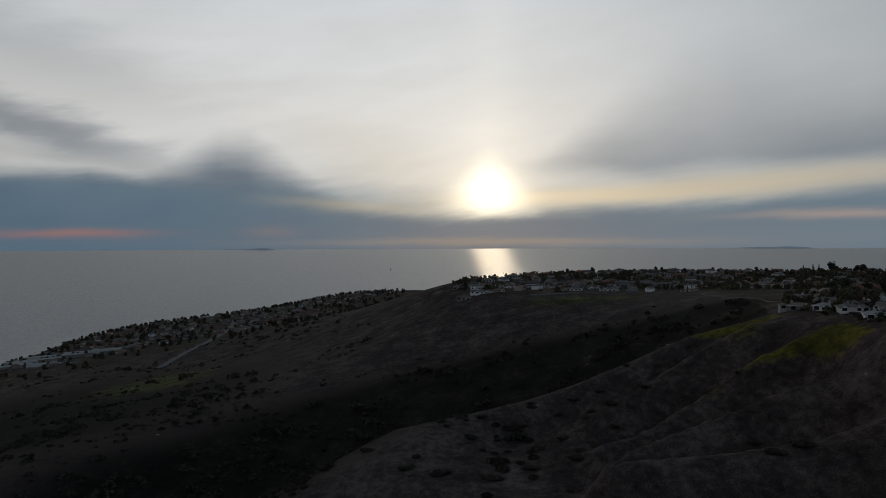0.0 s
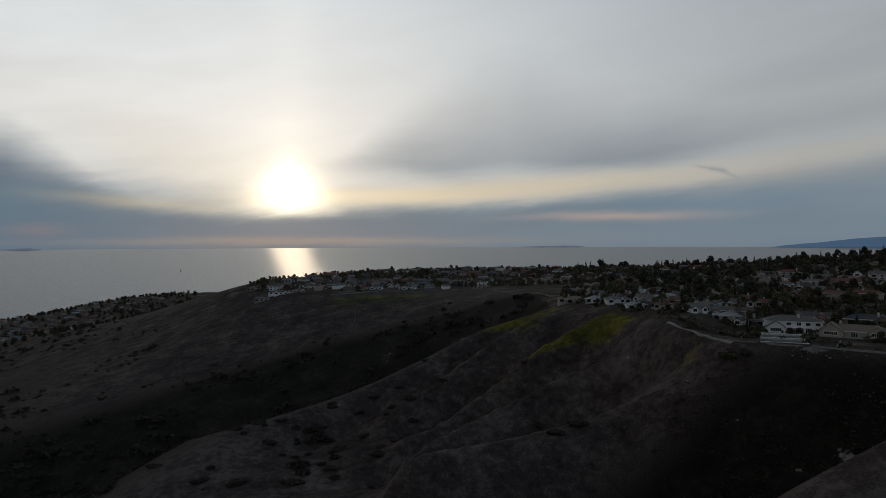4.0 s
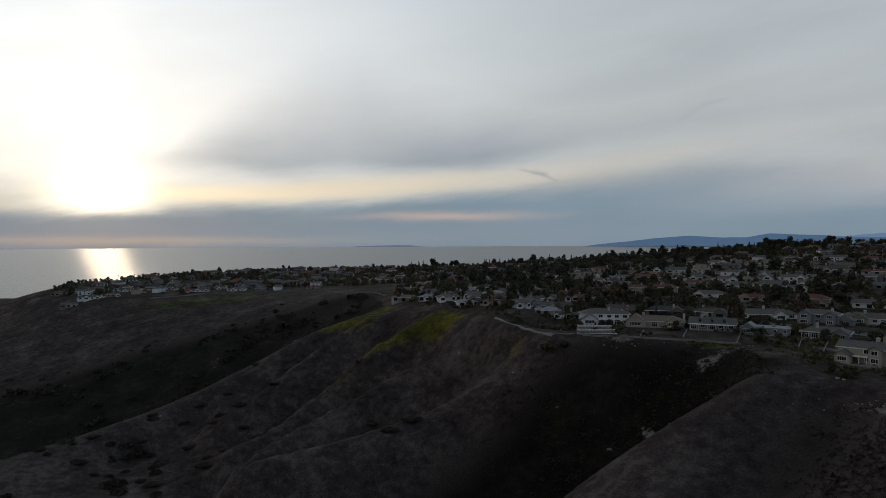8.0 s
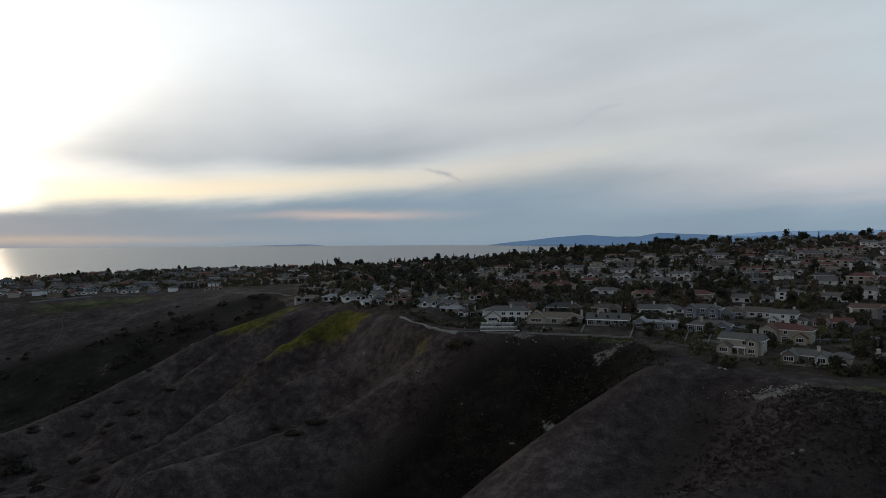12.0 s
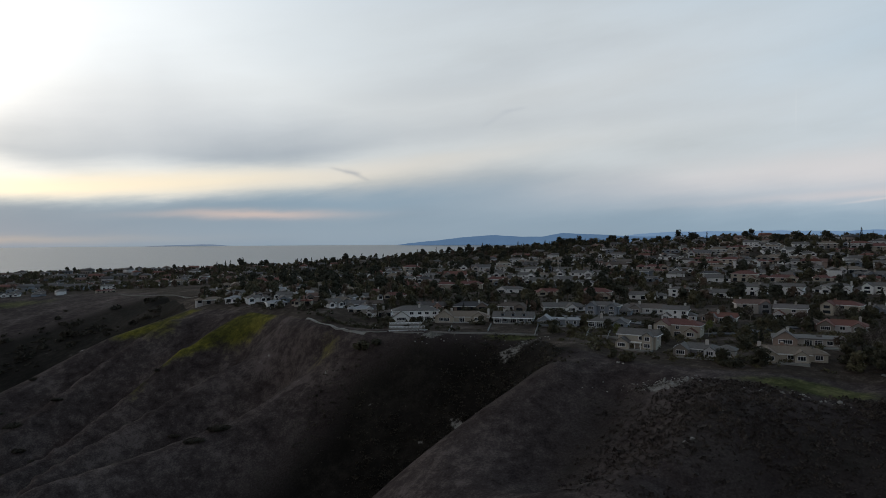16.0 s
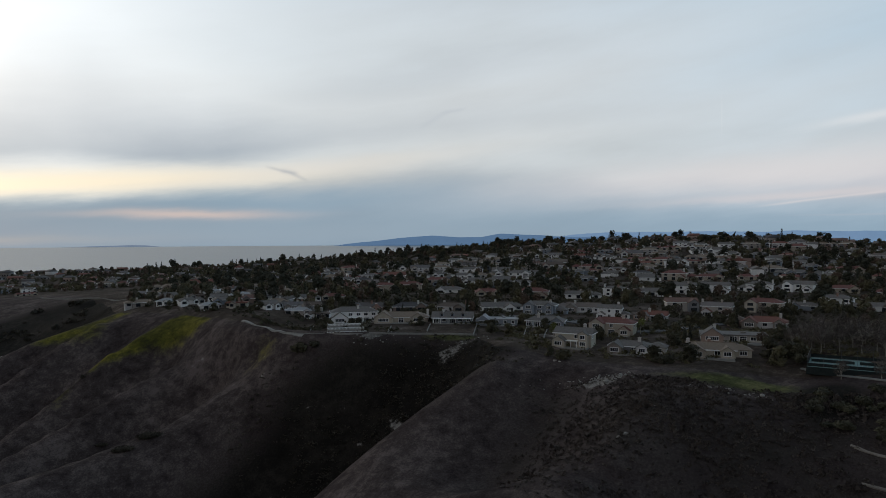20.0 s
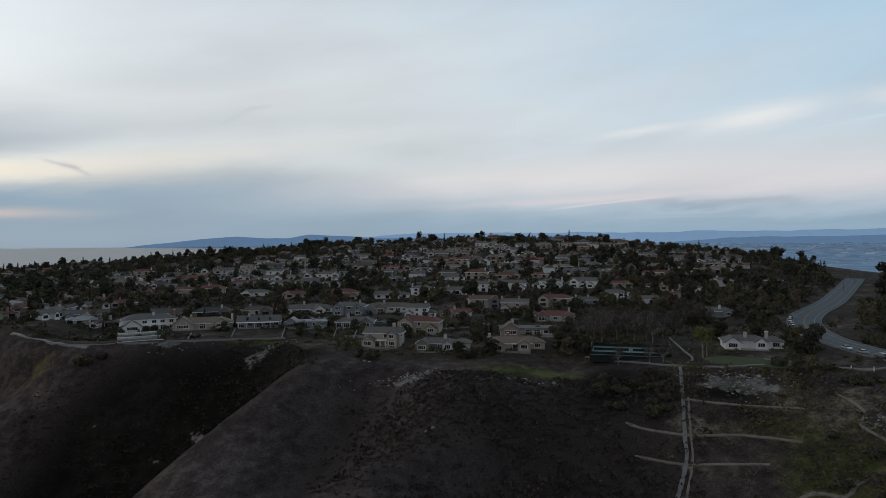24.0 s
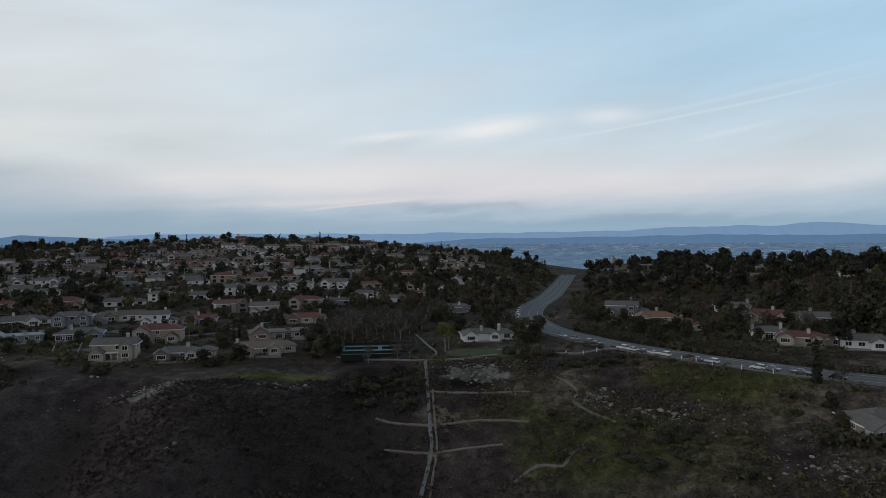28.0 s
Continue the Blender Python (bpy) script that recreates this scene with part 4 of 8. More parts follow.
build_land()
build_sea()
# the haze over each range is painted into its glowing colour
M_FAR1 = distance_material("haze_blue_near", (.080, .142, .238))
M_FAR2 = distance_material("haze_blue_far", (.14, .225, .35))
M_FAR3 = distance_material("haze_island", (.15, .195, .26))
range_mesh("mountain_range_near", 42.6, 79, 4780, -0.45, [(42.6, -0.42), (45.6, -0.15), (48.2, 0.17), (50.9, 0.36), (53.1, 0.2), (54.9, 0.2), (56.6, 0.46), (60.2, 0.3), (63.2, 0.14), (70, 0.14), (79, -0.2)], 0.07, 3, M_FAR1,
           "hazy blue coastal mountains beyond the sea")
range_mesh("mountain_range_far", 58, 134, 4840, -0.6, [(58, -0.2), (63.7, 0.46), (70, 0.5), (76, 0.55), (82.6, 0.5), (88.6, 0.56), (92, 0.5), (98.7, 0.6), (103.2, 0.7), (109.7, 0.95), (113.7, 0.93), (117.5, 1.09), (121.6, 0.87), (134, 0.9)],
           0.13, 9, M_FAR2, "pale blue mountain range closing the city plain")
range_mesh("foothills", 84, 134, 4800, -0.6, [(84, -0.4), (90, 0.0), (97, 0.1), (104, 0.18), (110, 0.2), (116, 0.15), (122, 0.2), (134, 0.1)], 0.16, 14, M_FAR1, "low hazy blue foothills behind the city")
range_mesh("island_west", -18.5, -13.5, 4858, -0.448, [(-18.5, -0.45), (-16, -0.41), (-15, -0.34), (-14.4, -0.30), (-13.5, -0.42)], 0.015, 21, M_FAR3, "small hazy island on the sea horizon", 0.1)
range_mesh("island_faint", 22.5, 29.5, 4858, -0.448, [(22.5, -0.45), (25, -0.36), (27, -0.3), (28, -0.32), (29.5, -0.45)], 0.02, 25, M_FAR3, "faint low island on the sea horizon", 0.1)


# ---------------------------------------------------------------- houses
SHARED = {}


def shared(key, build):
    """Meshes that alike parts have in common."""
    if key not in SHARED:
        SHARED[key] = build()
    return SHARED[key]


def to_mesh(name, bm, *mats):
    me = bpy.data.meshes.new(name)
    bm.to_mesh(me)
    bm.free()
    for m in mats:
        me.materials.append(m)
    return me


def window_frame_mesh(w, h, mat):
    """A frame as one ring round the opening."""
    def build():
        bm, t = bmesh.new(), 0.17
        ring = []
        for y in (-0.09, 0.02):
            for g in (t, 0.0):
                ring.append([bm.verts.new(p) for p in ((-w / 2 - g, y, -g), (w / 2 + g, y, -g), (w / 2 + g, y, h + g), (-w / 2 - g, y, h + g))])
        fo, fi, bo, bi = ring
        for i in range(4):
            j = (i + 1) % 4
            for q in ((fo[i], fo[j], fi[j], fi[i]), (bo[j], bo[i], bi[i], bi[j]), (fo[j], fo[i], bo[i], bo[j]), (fi[i], fi[j], bi[j], bi[i])):
                bm.faces.new(q)
        # glazing bars
        n = max(1, int(round(w / 0.75)))
        for i in range(1, n):
            x = -w / 2 + w * i / n
            box(bm, x - 0.045, x + 0.045, -0.075, -0.048, 0, h)
        if h > 1.6:
            box(bm, -w / 2, w / 2, -0.07, -0.049, h * 0.68, h * 0.68 + 0.09)
        return to_mesh("window", bm, mat)
    return shared(("wf", w, h, mat.name), build)


def pane_mesh(w, h):
    return shared(("pane", w, h), lambda: to_mesh("pane", boxes((-w / 2, w / 2, -0.045, 0.01, 0, h)), M_GLASS))


def add_window(root, x, y, z, w, h, turn=0, frame_mat=None, split=True):
    fm = frame_mat or M_TRIM
    w, h = round(w, 1), round(h, 2)
    if split:
        ob = mesh_part("window", window_frame_mesh(w, h, fm), None, root)
        ob.matrix_basis = pose(x, y, z, 0, 0, turn)
        mesh_part("pane", pane_mesh(w, h), None, ob)
        return ob

    def build():
        bm = boxes((-w / 2 - .1, w / 2 + .1, -0.08, 0.02, -.1, h + .1))
        bm.faces.ensure_lookup_table()
        front = min(bm.faces, key=lambda f: f.calc_center_median().y)
        bmesh.ops.inset_individual(bm, faces=[front], thickness=0.1, depth=-0.04)
        front.material_index = 1
        return to_mesh("window", bm, fm, M_GLASS)
    ob = mesh_part("window", shared(("wfar", w, h, fm.name), build), None, root)
    ob.matrix_basis = pose(x, y, z, 0, 0, turn)
    return ob


def hip_roof(w, d, z, rise, over=0.6, kind="hip"):
    """A roof slab over a w x d plan, ridge along the longer side."""
    bm = bmesh.new()
    a, b = w / 2 + over, d / 2 + over
    t = 0.22
    inset = min(a, b) if kind == "hip" else 0.0
    if a >= b:
        ridge = [(-a + inset, 0, z + rise), (a - inset, 0, z + rise)]
    else:
        ridge = [(0, -b + inset, z + rise), (0, b - inset, z + rise)]
    e = [(-a, -b, z), (a, -b, z), (a, b, z), (-a, b, z)]
    lo = [bm.verts.new((x, y, q - t)) for x, y, q in e]
    up = [bm.verts.new(p) for p in e]
    r = [bm.verts.new(p) for p in ridge] if math.dist(*ridge) > 0.2 else [bm.verts.new(ridge[0])]
    for i in range(4):
        bm.faces.new((lo[i], lo[(i + 1) % 4], up[(i + 1) % 4], up[i]))
    bm.faces.new(lo[::-1])
    if len(r) == 1:
        for i in range(4):
            bm.faces.new((up[i], up[(i + 1) % 4], r[0]))
    elif a >= b:
        bm.faces.new((up[0], up[1], r[1], r[0]))
        bm.faces.new((up[1], up[2], r[1]))
        bm.faces.new((up[2], up[3], r[0], r[1]))
        bm.faces.new((up[3], up[0], r[0]))
    else:
        bm.faces.new((up[0], up[1], r[0]))
        bm.faces.new((up[1], up[2], r[1], r[0]))
        bm.faces.new((up[2], up[3], r[1]))
        bm.faces.new((up[3], up[0], r[0], r[1]))
    # ridge cap
    p, q = Vector(ridge[0]), Vector(ridge[-1])
    if (q - p).length > 0.5:
        if a >= b:
            box(bm, p.x, q.x, -0.16, 0.16, z + rise - 0.06, z + rise + 0.07)
        else:
            box(bm, -0.16, 0.16, p.y, q.y, z + rise - 0.06, z + rise + 0.07)
    return bm


def gable_walls(bm, w, d, y0, h, rise):
    """Front triangle of a gabled wing, ridge running back."""
    v = [bm.verts.new(p) for p in ((-w / 2, y0, h), (w / 2, y0, h), (0, y0, h + rise), (-w / 2, y0 + 0.25, h), (w / 2, y0 + 0.25, h), (0, y0 + 0.25, h + rise))]
    for f in ((0, 1, 2), (5, 4, 3), (0, 3, 4, 1), (1, 4, 5, 2), (2, 5, 3, 0)):
        bm.faces.new([v[i] for i in f])


def house(m, w, d, storeys=1, roof="hip", wall=None, roofm=None, label="", group="houses of the hill suburb", chimneys=1, wing=0, split=True, seed=0, frame_mat=None, patio=True, dormers=0, porch=0, annex=0):
    """A family house, its garden front towards -y. wing: side (-1, 1) of a front wing with its gable forward."""
    rng = random.Random(seed * 7 + int(w * 10))
    wall, roofm = wall or M_WALL, roofm or M_ROOF
    root = thing("house", m, label, "house", group)
    H = 2.55 * storeys
    rise = min(w, d) * (0.23 if roof != "gable" else 0.27)
    bm = boxes((-w / 2, w / 2, -d / 2, d / 2, -3.5, H))
    if roof == "gable":
        for y0 in (0,):
            v = [bm.verts.new(p) for p in ((-w / 2, -d / 2, H), (-w / 2, d / 2, H), (-w / 2, 0, H + rise * 0.93), (w / 2, -d / 2, H), (w / 2, d / 2, H), (w / 2, 0, H + rise * 0.93))]
            bm.faces.new((v[2], v[1], v[0]))
            bm.faces.new((v[3], v[4], v[5]))
    part("wall", bm, wall, root)
    if roof == "flat":
        part("roof", boxes((-w / 2 - .5, w / 2 + .5, -d / 2 - .7, d / 2 + .5, H, H + 0.35), (-w / 2 - .3, w / 2 + .3, -d / 2 - .5, d / 2 + .3, H + 0.35, H + 0.42), (w * .12, w * .2, -1, 1, H + .42, H + 1.1)), roofm, root)
    else:
        part("roof", hip_roof(w, d, H + 0.1, rise, 0.6, roof), roofm, root)
    if roof != "flat":
        a, b, t = w / 2 + 0.62, d / 2 + 0.62, 0.06
        bm = bmesh.new()
        loops = [[bm.verts.new((x, y, z)) for x, y in ((-q, -p), (q, -p), (q, p), (-q, p))] for q, p, z in ((a + t, b + t, H - 0.22), (a + t, b + t, H + 0.12), (a, b, H + 0.12), (a, b, H - 0.22))]
        for k in range(4):
            for i in range(4):
                j = (i + 1) % 4
                bm.faces.new((loops[k][i], loops[k][j], loops[(k + 1) % 4][j], loops[(k + 1) % 4][i]))
        part("fascia", bm, frame_mat or M_TRIM, root)
    skips = []
    for k, side in enumerate(() if not wing else (-1, 1) if wing == 2 else (wing,)):
        ww = w * (0.34 if k == 0 else 0.26)
        cx = side * (w / 2 - ww / 2 - (0 if k == 0 else w * 0.06))
        wd = (3.2 if k == 0 else 1.4) + rng.random() * 1.5
        bm = boxes((cx - ww / 2, cx + ww / 2, -d / 2 - wd, -d / 2 + 0.5, -3.5, 2.55 if rng.random() < 0.5 else H))
        hw = max(v.co.z for v in bm.verts)
        gr = ww * 0.36
        bw = bmesh.new()
        gable_walls(bw, ww, wd, 0, hw, gr)
        bmesh.ops.translate(bw, verts=bw.verts, vec=(cx, -d / 2 - wd, 0))
        tmp = bpy.data.meshes.new("tmp")
        bw.to_mesh(tmp)
        bw.free()
        bm.from_mesh(tmp)
        part("wing", bm, wall, root)
        a, b0, b1 = ww / 2 + 0.45, -d / 2 - wd - 0.5, 0.0
        br = bmesh.new()
        for s in (-1, 1):
            v = [br.verts.new(p) for p in ((cx + s * a, b0, hw - 0.05), (cx + s * a, b1, hw - 0.05), (cx, b1, hw + gr + 0.18), (cx, b0, hw + gr + 0.18),
                                           (cx + s * a, b0, hw - 0.25), (cx + s * a, b1, hw - 0.25), (cx, b1, hw + gr), (cx, b0, hw + gr))]
            for f in ((0, 1, 2, 3), (7, 6, 5, 4), (0, 3, 7, 4), (1, 5, 6, 2), (0, 4, 5, 1)):
                br.faces.new([v[i] for i in f])
        bmesh.ops.recalc_face_normals(br, faces=br.faces)
        part("wing_roof", br, roofm, root)
        add_window(root, cx, -d / 2 - wd, 0.9, ww * 0.55, 1.35, 0, frame_mat, split)
        if hw > 4:
            add_window(root, cx, -d / 2 - wd, 3.5, ww * 0.45, 1.3, 0, frame_mat, split)
        skips.append((cx - ww / 2 - 0.9, cx + ww / 2 + 0.9))
    # windows along the garden front
    n = max(2, int(w / (3.4 if split else 5.5)))
    for s in range(storeys):
        for i in range(n):
            x = (i + 0.5) / n * w - w / 2 + (rng.random() - 0.5) * 0.5
            if any(lo < x < hi for lo, hi in skips):
                continue
            tall = s == 0 and rng.random() < 0.55
            ww, hh = (2.4, 2.05) if tall else ((1.8, 1.25) if rng.random() < 0.6 else (1.2, 1.35))
            add_window(root, x, -d / 2, 0.12 if tall else s * 2.55 + 0.85, ww, hh, 0, frame_mat, split)
    if split:
        for side in (-1, 1):
            add_window(root, side * w / 2, -d * 0.12, (storeys - 1) * 2.55 + 0.85, 1.4, 1.25, 90 * side, frame_mat, split)
    for i in range(chimneys):
        cx = (rng.random() - 0.5) * w * 0.75 if i == 0 else (w / 2 - 0.2) * rng.choice((-1, 1))
        cy = (rng.random() - 0.6) * d * 0.4
        top = H + rise + 0.9 + rng.random() * 0.6
        ch = part("chimney", boxes((cx - .55, cx + .55, cy - .4, cy + .4, 1.0, top)), M_CHIMNEY, root)
        if split:
            part("chimney_cap", boxes((cx - .65, cx + .65, cy - .5, cy + .5, top + 0.003, top + .15), (cx - .3, cx + .3, cy - .2, cy + .2, top + .15, top + .4)), M_CHIMNEY, ch)
    for k in range(dormers):
        x = (k + 0.5) / dormers * w * 0.8 - w * 0.4
        y0 = -d / 2 + 1.0
        bm = boxes((x - 0.9, x + 0.9, y0, y0 + 3.2, H + 0.3, H + 2.0))
        dm = part("dormer", bm, wall, root)
        bm = bmesh.new()
        v = [bm.verts.new(p) for p in ((x - 1.1, y0 - .2, H + 1.95), (x + 1.1, y0 - .2, H + 1.95), (x, y0 - .2, H + 2.9), (x - 1.1, y0 + 3.4, H + 1.95), (x + 1.1, y0 + 3.4, H + 1.95), (x, y0 + 3.4, H + 2.9))]
        for f in ((0, 1, 2), (5, 4, 3), (0, 3, 4, 1), (1, 4, 5, 2), (2, 5, 3, 0)):
            bm.faces.new([v[i] for i in f])
        part("dormer_roof", bm, roofm, dm)
        add_window(root, x, y0, H + 0.65, 1.0, 1.15, 0, frame_mat, False)
    if porch:
        pw = w * porch
        n_post = max(3, int(pw / 3))
        pr = part("porch_roof", boxes((-pw / 2, pw / 2, -d / 2 - 3.0, -d / 2 - 0.003, 2.42, 2.62)), M_TRIM, root)
        for i in range(n_post):
            x = -pw / 2 + 0.25 + i * (pw - 0.5) / (n_post - 1)
            part("post", boxes((x - .13, x + .13, -d / 2 - 2.85, -d / 2 - 2.6, -1.0, 2.417)), M_TRIM, root)
    if annex:
        aw, ad = w * 0.42, d * 0.78
        cx = annex * (w / 2 + aw / 2 - 1.2)
        cy = d * 0.12
        bm = boxes((-aw / 2, aw / 2, -ad / 2, ad / 2, -3.5, 2.5))
        bmesh.ops.translate(bm, verts=bm.verts, vec=(cx, cy, 0))
        part("annex", bm, wall, root)
        bm = hip_roof(aw, ad, 2.6, min(aw, ad) * 0.28, 0.5, "hip")
        bmesh.ops.translate(bm, verts=bm.verts, vec=(cx, cy, 0))
        part("annex_roof", bm, roofm, root)
        add_window(root, cx + annex * 0.6, cy - ad / 2, 0.7, 2.2, 1.4, 0, frame_mat, split)
    if patio and split:
        part("patio", boxes((-w * 0.45, w * 0.45, -d / 2 - 4.6, -d / 2 - 0.05, -2.5, 0.06)), M_DRIVE, root)
    return root


def stand(b, d, turn=0.0, lift=0.0, scale=None):
    """The pose of a thing on the ground at a bearing and distance, its front towards the canyon."""
    x, y, z = ground(b, d)
    m = pose(x, y, z + lift, 0, 0, -b + turn)
    return m @ Matrix.Diagonal((*scale, 1)) if scale else m


PLACED = []  # bearing, distance, radius of what stands in town


def put_house(b, d, w, *a, turn=0.0, dep=None, lift=0.0, **k):
    dep = dep or min(10.5, max(7.5, w * 0.5))
    PLACED.append((*polar(b, d), max(w, dep) * 0.62))
    m = stand(b, d + dep / 2, turn)
    m.translation.z = min(m.translation.z, ground(b, d - 3)[2] + 0.3) + lift
    return house(m, w, dep, *a, seed=len(PLACED), **k)


# houses along the canyon rim, one by one
put_house(44.2, 352, 23.5, 2, "hip", M_WHITE, M_ROOF_GREY, label="large white two-storey house with grey hip roof on the rim", chimneys=2, wing=-1, frame_mat=M_WHITE, porch=0.4, turn=4)
put_house(48.2, 346, 27.0, 1, "hip", M_CREAM, M_ROOF_TAN, label="long low cream house with pale tile hip roof", chimneys=2, wing=2, frame_mat=M_WHITE, turn=-3)
put_house(52.5, 341, 20.0, 1, "gable", M_BLUEGREY, M_ROOF_GREY, label="blue-grey house with three dormers and white porch", chimneys=1, dormers=3, porch=0.96, frame_mat=M_WHITE, turn=-4)
put_house(56.3, 333, 19.5, 1, "flat", M_BLUEGREY, M_ROOF_PALE, label="grey flat-roofed house with white window bays", chimneys=0, wing=-1, frame_mat=M_WHITE, turn=-6)
put_house(60.3, 328, 18.0, 1, "hip", M_BLUEGREY, M_ROOF_GREY, label="low grey house with white French windows and hip roof", chimneys=1, wing=1, frame_mat=M_WHITE, turn=-8)
put_house(62.7, 270, 14.5, 2, "gable", M_CREAM, M_ROOF_GREY, label="beige two-storey house with white balcony on the slope", chimneys=1, wing=2, frame_mat=M_WHITE, porch=0.35, turn=-16)
put_house(67.2, 261, 15.0, 1, "hip", M_WALL, M_ROOF_GREY, label="single-storey house with grey roof and garden terrace", chimneys=1, wing=2, annex=1, frame_mat=M_WHITE, turn=-10)
put_house(73.2, 261, 16.0, 1, "gable", M_CREAM, M_ROOF_TAN, label="cream bungalow with brown tile roof above the slope", chimneys=2, wing=2, annex=1, frame_mat=M_WHITE, turn=6)
put_house(74.8, 288, 24.0, 1, "flat", M_WALL, M_ROOF_GREY, label="long flat-roofed house with stepped dark roofs", chimneys=1, wing=-1, frame_mat=M_WHITE, turn=4)
put_house(65.8, 302, 18.0, 2, "hip", M_CREAM, M_ROOF_RED, label="cream house with red tile roof and tall chimney", chimneys=1, wing=2, frame_mat=M_WHITE, turn=-12)
put_house(91.6, 271, 15.5, 1, "hip", M_WHITE, M_ROOF_GREY, label="white bungalow with grey-brown hip roofs beside the park lawn", chimneys=2, wing=2, annex=1, frame_mat=M_WHITE, turn=10, dep=8)
put_house(121.6, 192, 17.0, 1, "hip", M_WALL, M_ROOF_GREY, label="house with broad grey-brown shingle roof below the road", chimneys=1, patio=False, turn=30, dep=13, lift=-0.4, wing=-1, annex=1)
# second row
ROW_TWO = [(56.2, 397, 18.8, 1), (59.9, 378, 17.5, 2), (77.1, 337, 19, 1), (65.5, 358, 12, 2), (69.0, 354, 12.5, 1), (63.4, 390, 18.8, 1), (71.0, 400, 16.7, 2), (73.7, 380, 15, 2),
           (77.1, 405, 17.9, 2), (79.7, 420, 15.3, 1), (48.9, 407, 21, 1), (45.4, 412, 18, 1), (52.4, 402, 19, 1), (81.8, 440, 17, 2), (84.2, 430, 15, 1)]
ROW_THREE = [(63.0, 470, 17.8, 1), (65.9, 480, 15.3, 2), (68.9, 480, 19.3, 1), (71.1, 495, 18.2, 2), (73.6, 505, 18.1, 2), (76.7, 525, 17.5, 2), (79.4, 531, 19.3, 2), (46.8, 560, 16.7, 2),
             (48.8, 560, 22, 2), (55.4, 500, 18.8, 1), (59.2, 470, 22, 2), (44.2, 530, 17.3, 1), (40.6, 470, 15, 1), (52.3, 525, 22, 1), (82.2, 535, 19, 1), (85.0, 520, 17, 1), (87.8, 500, 17, 1)]
ROW_SPUR = [(27.8, 474, 13, 1), (31.1, 440, 12, 1), (33.8, 424, 13, 1), (36.0, 426, 12, 1), (37.9, 410, 13, 1), (39.2, 399, 11, 1), (40.8, 390, 9, 2), (42.5, 455, 15, 1), (38.2, 490, 16, 1),
            (34.5, 510, 17, 1), (30.5, 530, 18, 1), (28.0, 560, 17, 1)]
ROW_EAST = [(89.6, 378, 16, 1), (103.2, 345, 15.5, 2), (105.8, 321, 19, 1), (108.3, 300, 9, 1), (114.2, 280, 13, 1), (116.4, 270, 16, 1), (120.0, 268, 13, 1), (111.7, 362, 18, 1),
            (114.2, 334, 20, 1), (117.5, 330, 16, 1), (86.8, 470, 15, 1), (92.5, 520, 14, 1), (90.0, 560, 16, 2), (93.6, 600, 14, 1)]
LOOKS = [("hip", M_WALL, M_ROOF, "stucco house with shingle hip roof among garden trees"), ("gable", M_WALL, M_ROOF, "gabled stucco house with dark shingle roof and chimney"),
         ("hip", M_WHITE, M_ROOF_GREY, "white house with grey shingle hip roof"), ("hip", M_CREAM, M_ROOF_RED, "cream house with red tile hip roof"),
         ("gable", M_WHITE, M_ROOF_GREY, "white gabled house with grey roof and chimneys"), ("hip", M_WALL, M_ROOF_TAN, "stucco house with brown tile hip roof"),
         ("hip", M_BLUEGREY, M_ROOF_GREY, "blue-grey house with dark hip roof")]
rng = random.Random(5)
for row in (ROW_TWO, ROW_THREE, ROW_SPUR, ROW_EAST):
    for b, d, w, st in row:
        kind, wall, rf, lab = LOOKS[rng.choice((2, 4, 4, 3)) if row is ROW_THREE else rng.randrange(len(LOOKS))]
        if (b, d) == (103.2, 345):
            kind, wall, rf, lab = "gable", M_BLUEGREY, M_ROOF_GREY, "light blue two-storey house with white balcony above the road"
        if (b, d) == (105.8, 321):
            kind, wall, rf, lab = "hip", M_CREAM, M_ROOF_ORANGE, "long white bungalow with orange tile roof above the road"
        put_house(b, d, w * 0.98, st, kind, wall, rf, label=lab, chimneys=rng.choice((1, 1, 2)), wing=rng.choice((-1, 2, 1, 2)), annex=rng.choice((-1, 0, 1)), turn=rng.uniform(-13, 13), split=d < 400,
                  frame_mat=rng.choice((M_TRIM, M_WHITE)))


# small terraced houses and pale roofs on the spur
for k, (b, d, w) in enumerate([(29.6, 452, 11), (31.8, 462, 10), (33.4, 441, 9), (35.2, 448, 10), (36.8, 440, 11), (38.6, 428, 9), (32.6, 411, 9), (35.0, 402, 9), (37.2, 392, 10), (39.8, 375, 10), (41.2, 366, 9), (30.0, 486, 12), (33.0, 482, 12), (36.4, 470, 12), (40.2, 440, 12)]):
    put_house(b, d, w, 1, ("hip", "flat", "gable")[k % 3], (M_WHITE, M_WALL, M_WHITE, M_CREAM)[k % 4], (M_ROOF_PALE, M_ROOF, M_ROOF_GREY)[k % 3], label="small white house with pale roof on the spur", group="houses of the hill suburb", wing=(1, -1, 2)[k % 3],
              annex=(1, -1)[k % 2], turn=(k * 37) % 60 - 30, split=False, frame_mat=M_WHITE)


# copies of a few plans over the wider suburb
def plans(split):
    out = []
    r = random.Random(9)
    for kind, wall, rf, lab in LOOKS:
        for st in (1, 1, 2):
            w = r.uniform(14, 20)
            out.append(dict(w=w, d=r.uniform(9, 11.5), storeys=st, roof=kind, wall=wall, roofm=rf, label=lab, chimneys=1, wing=r.choice((-1, 1, 2, 2)), annex=r.choice((-1, 0, 1)), split=split, frame_mat=r.choice((M_TRIM, M_WHITE)), seed=len(out)))
    return out


PLANS = plans(False)
BUILT = {}


def copy_house(k, m, group):
    if (k, group) not in BUILT:
        BUILT[k, group] = house(m, group=group, patio=False, **PLANS[k])
        return BUILT[k, group]
    return copy_thing(BUILT[k, group], m)


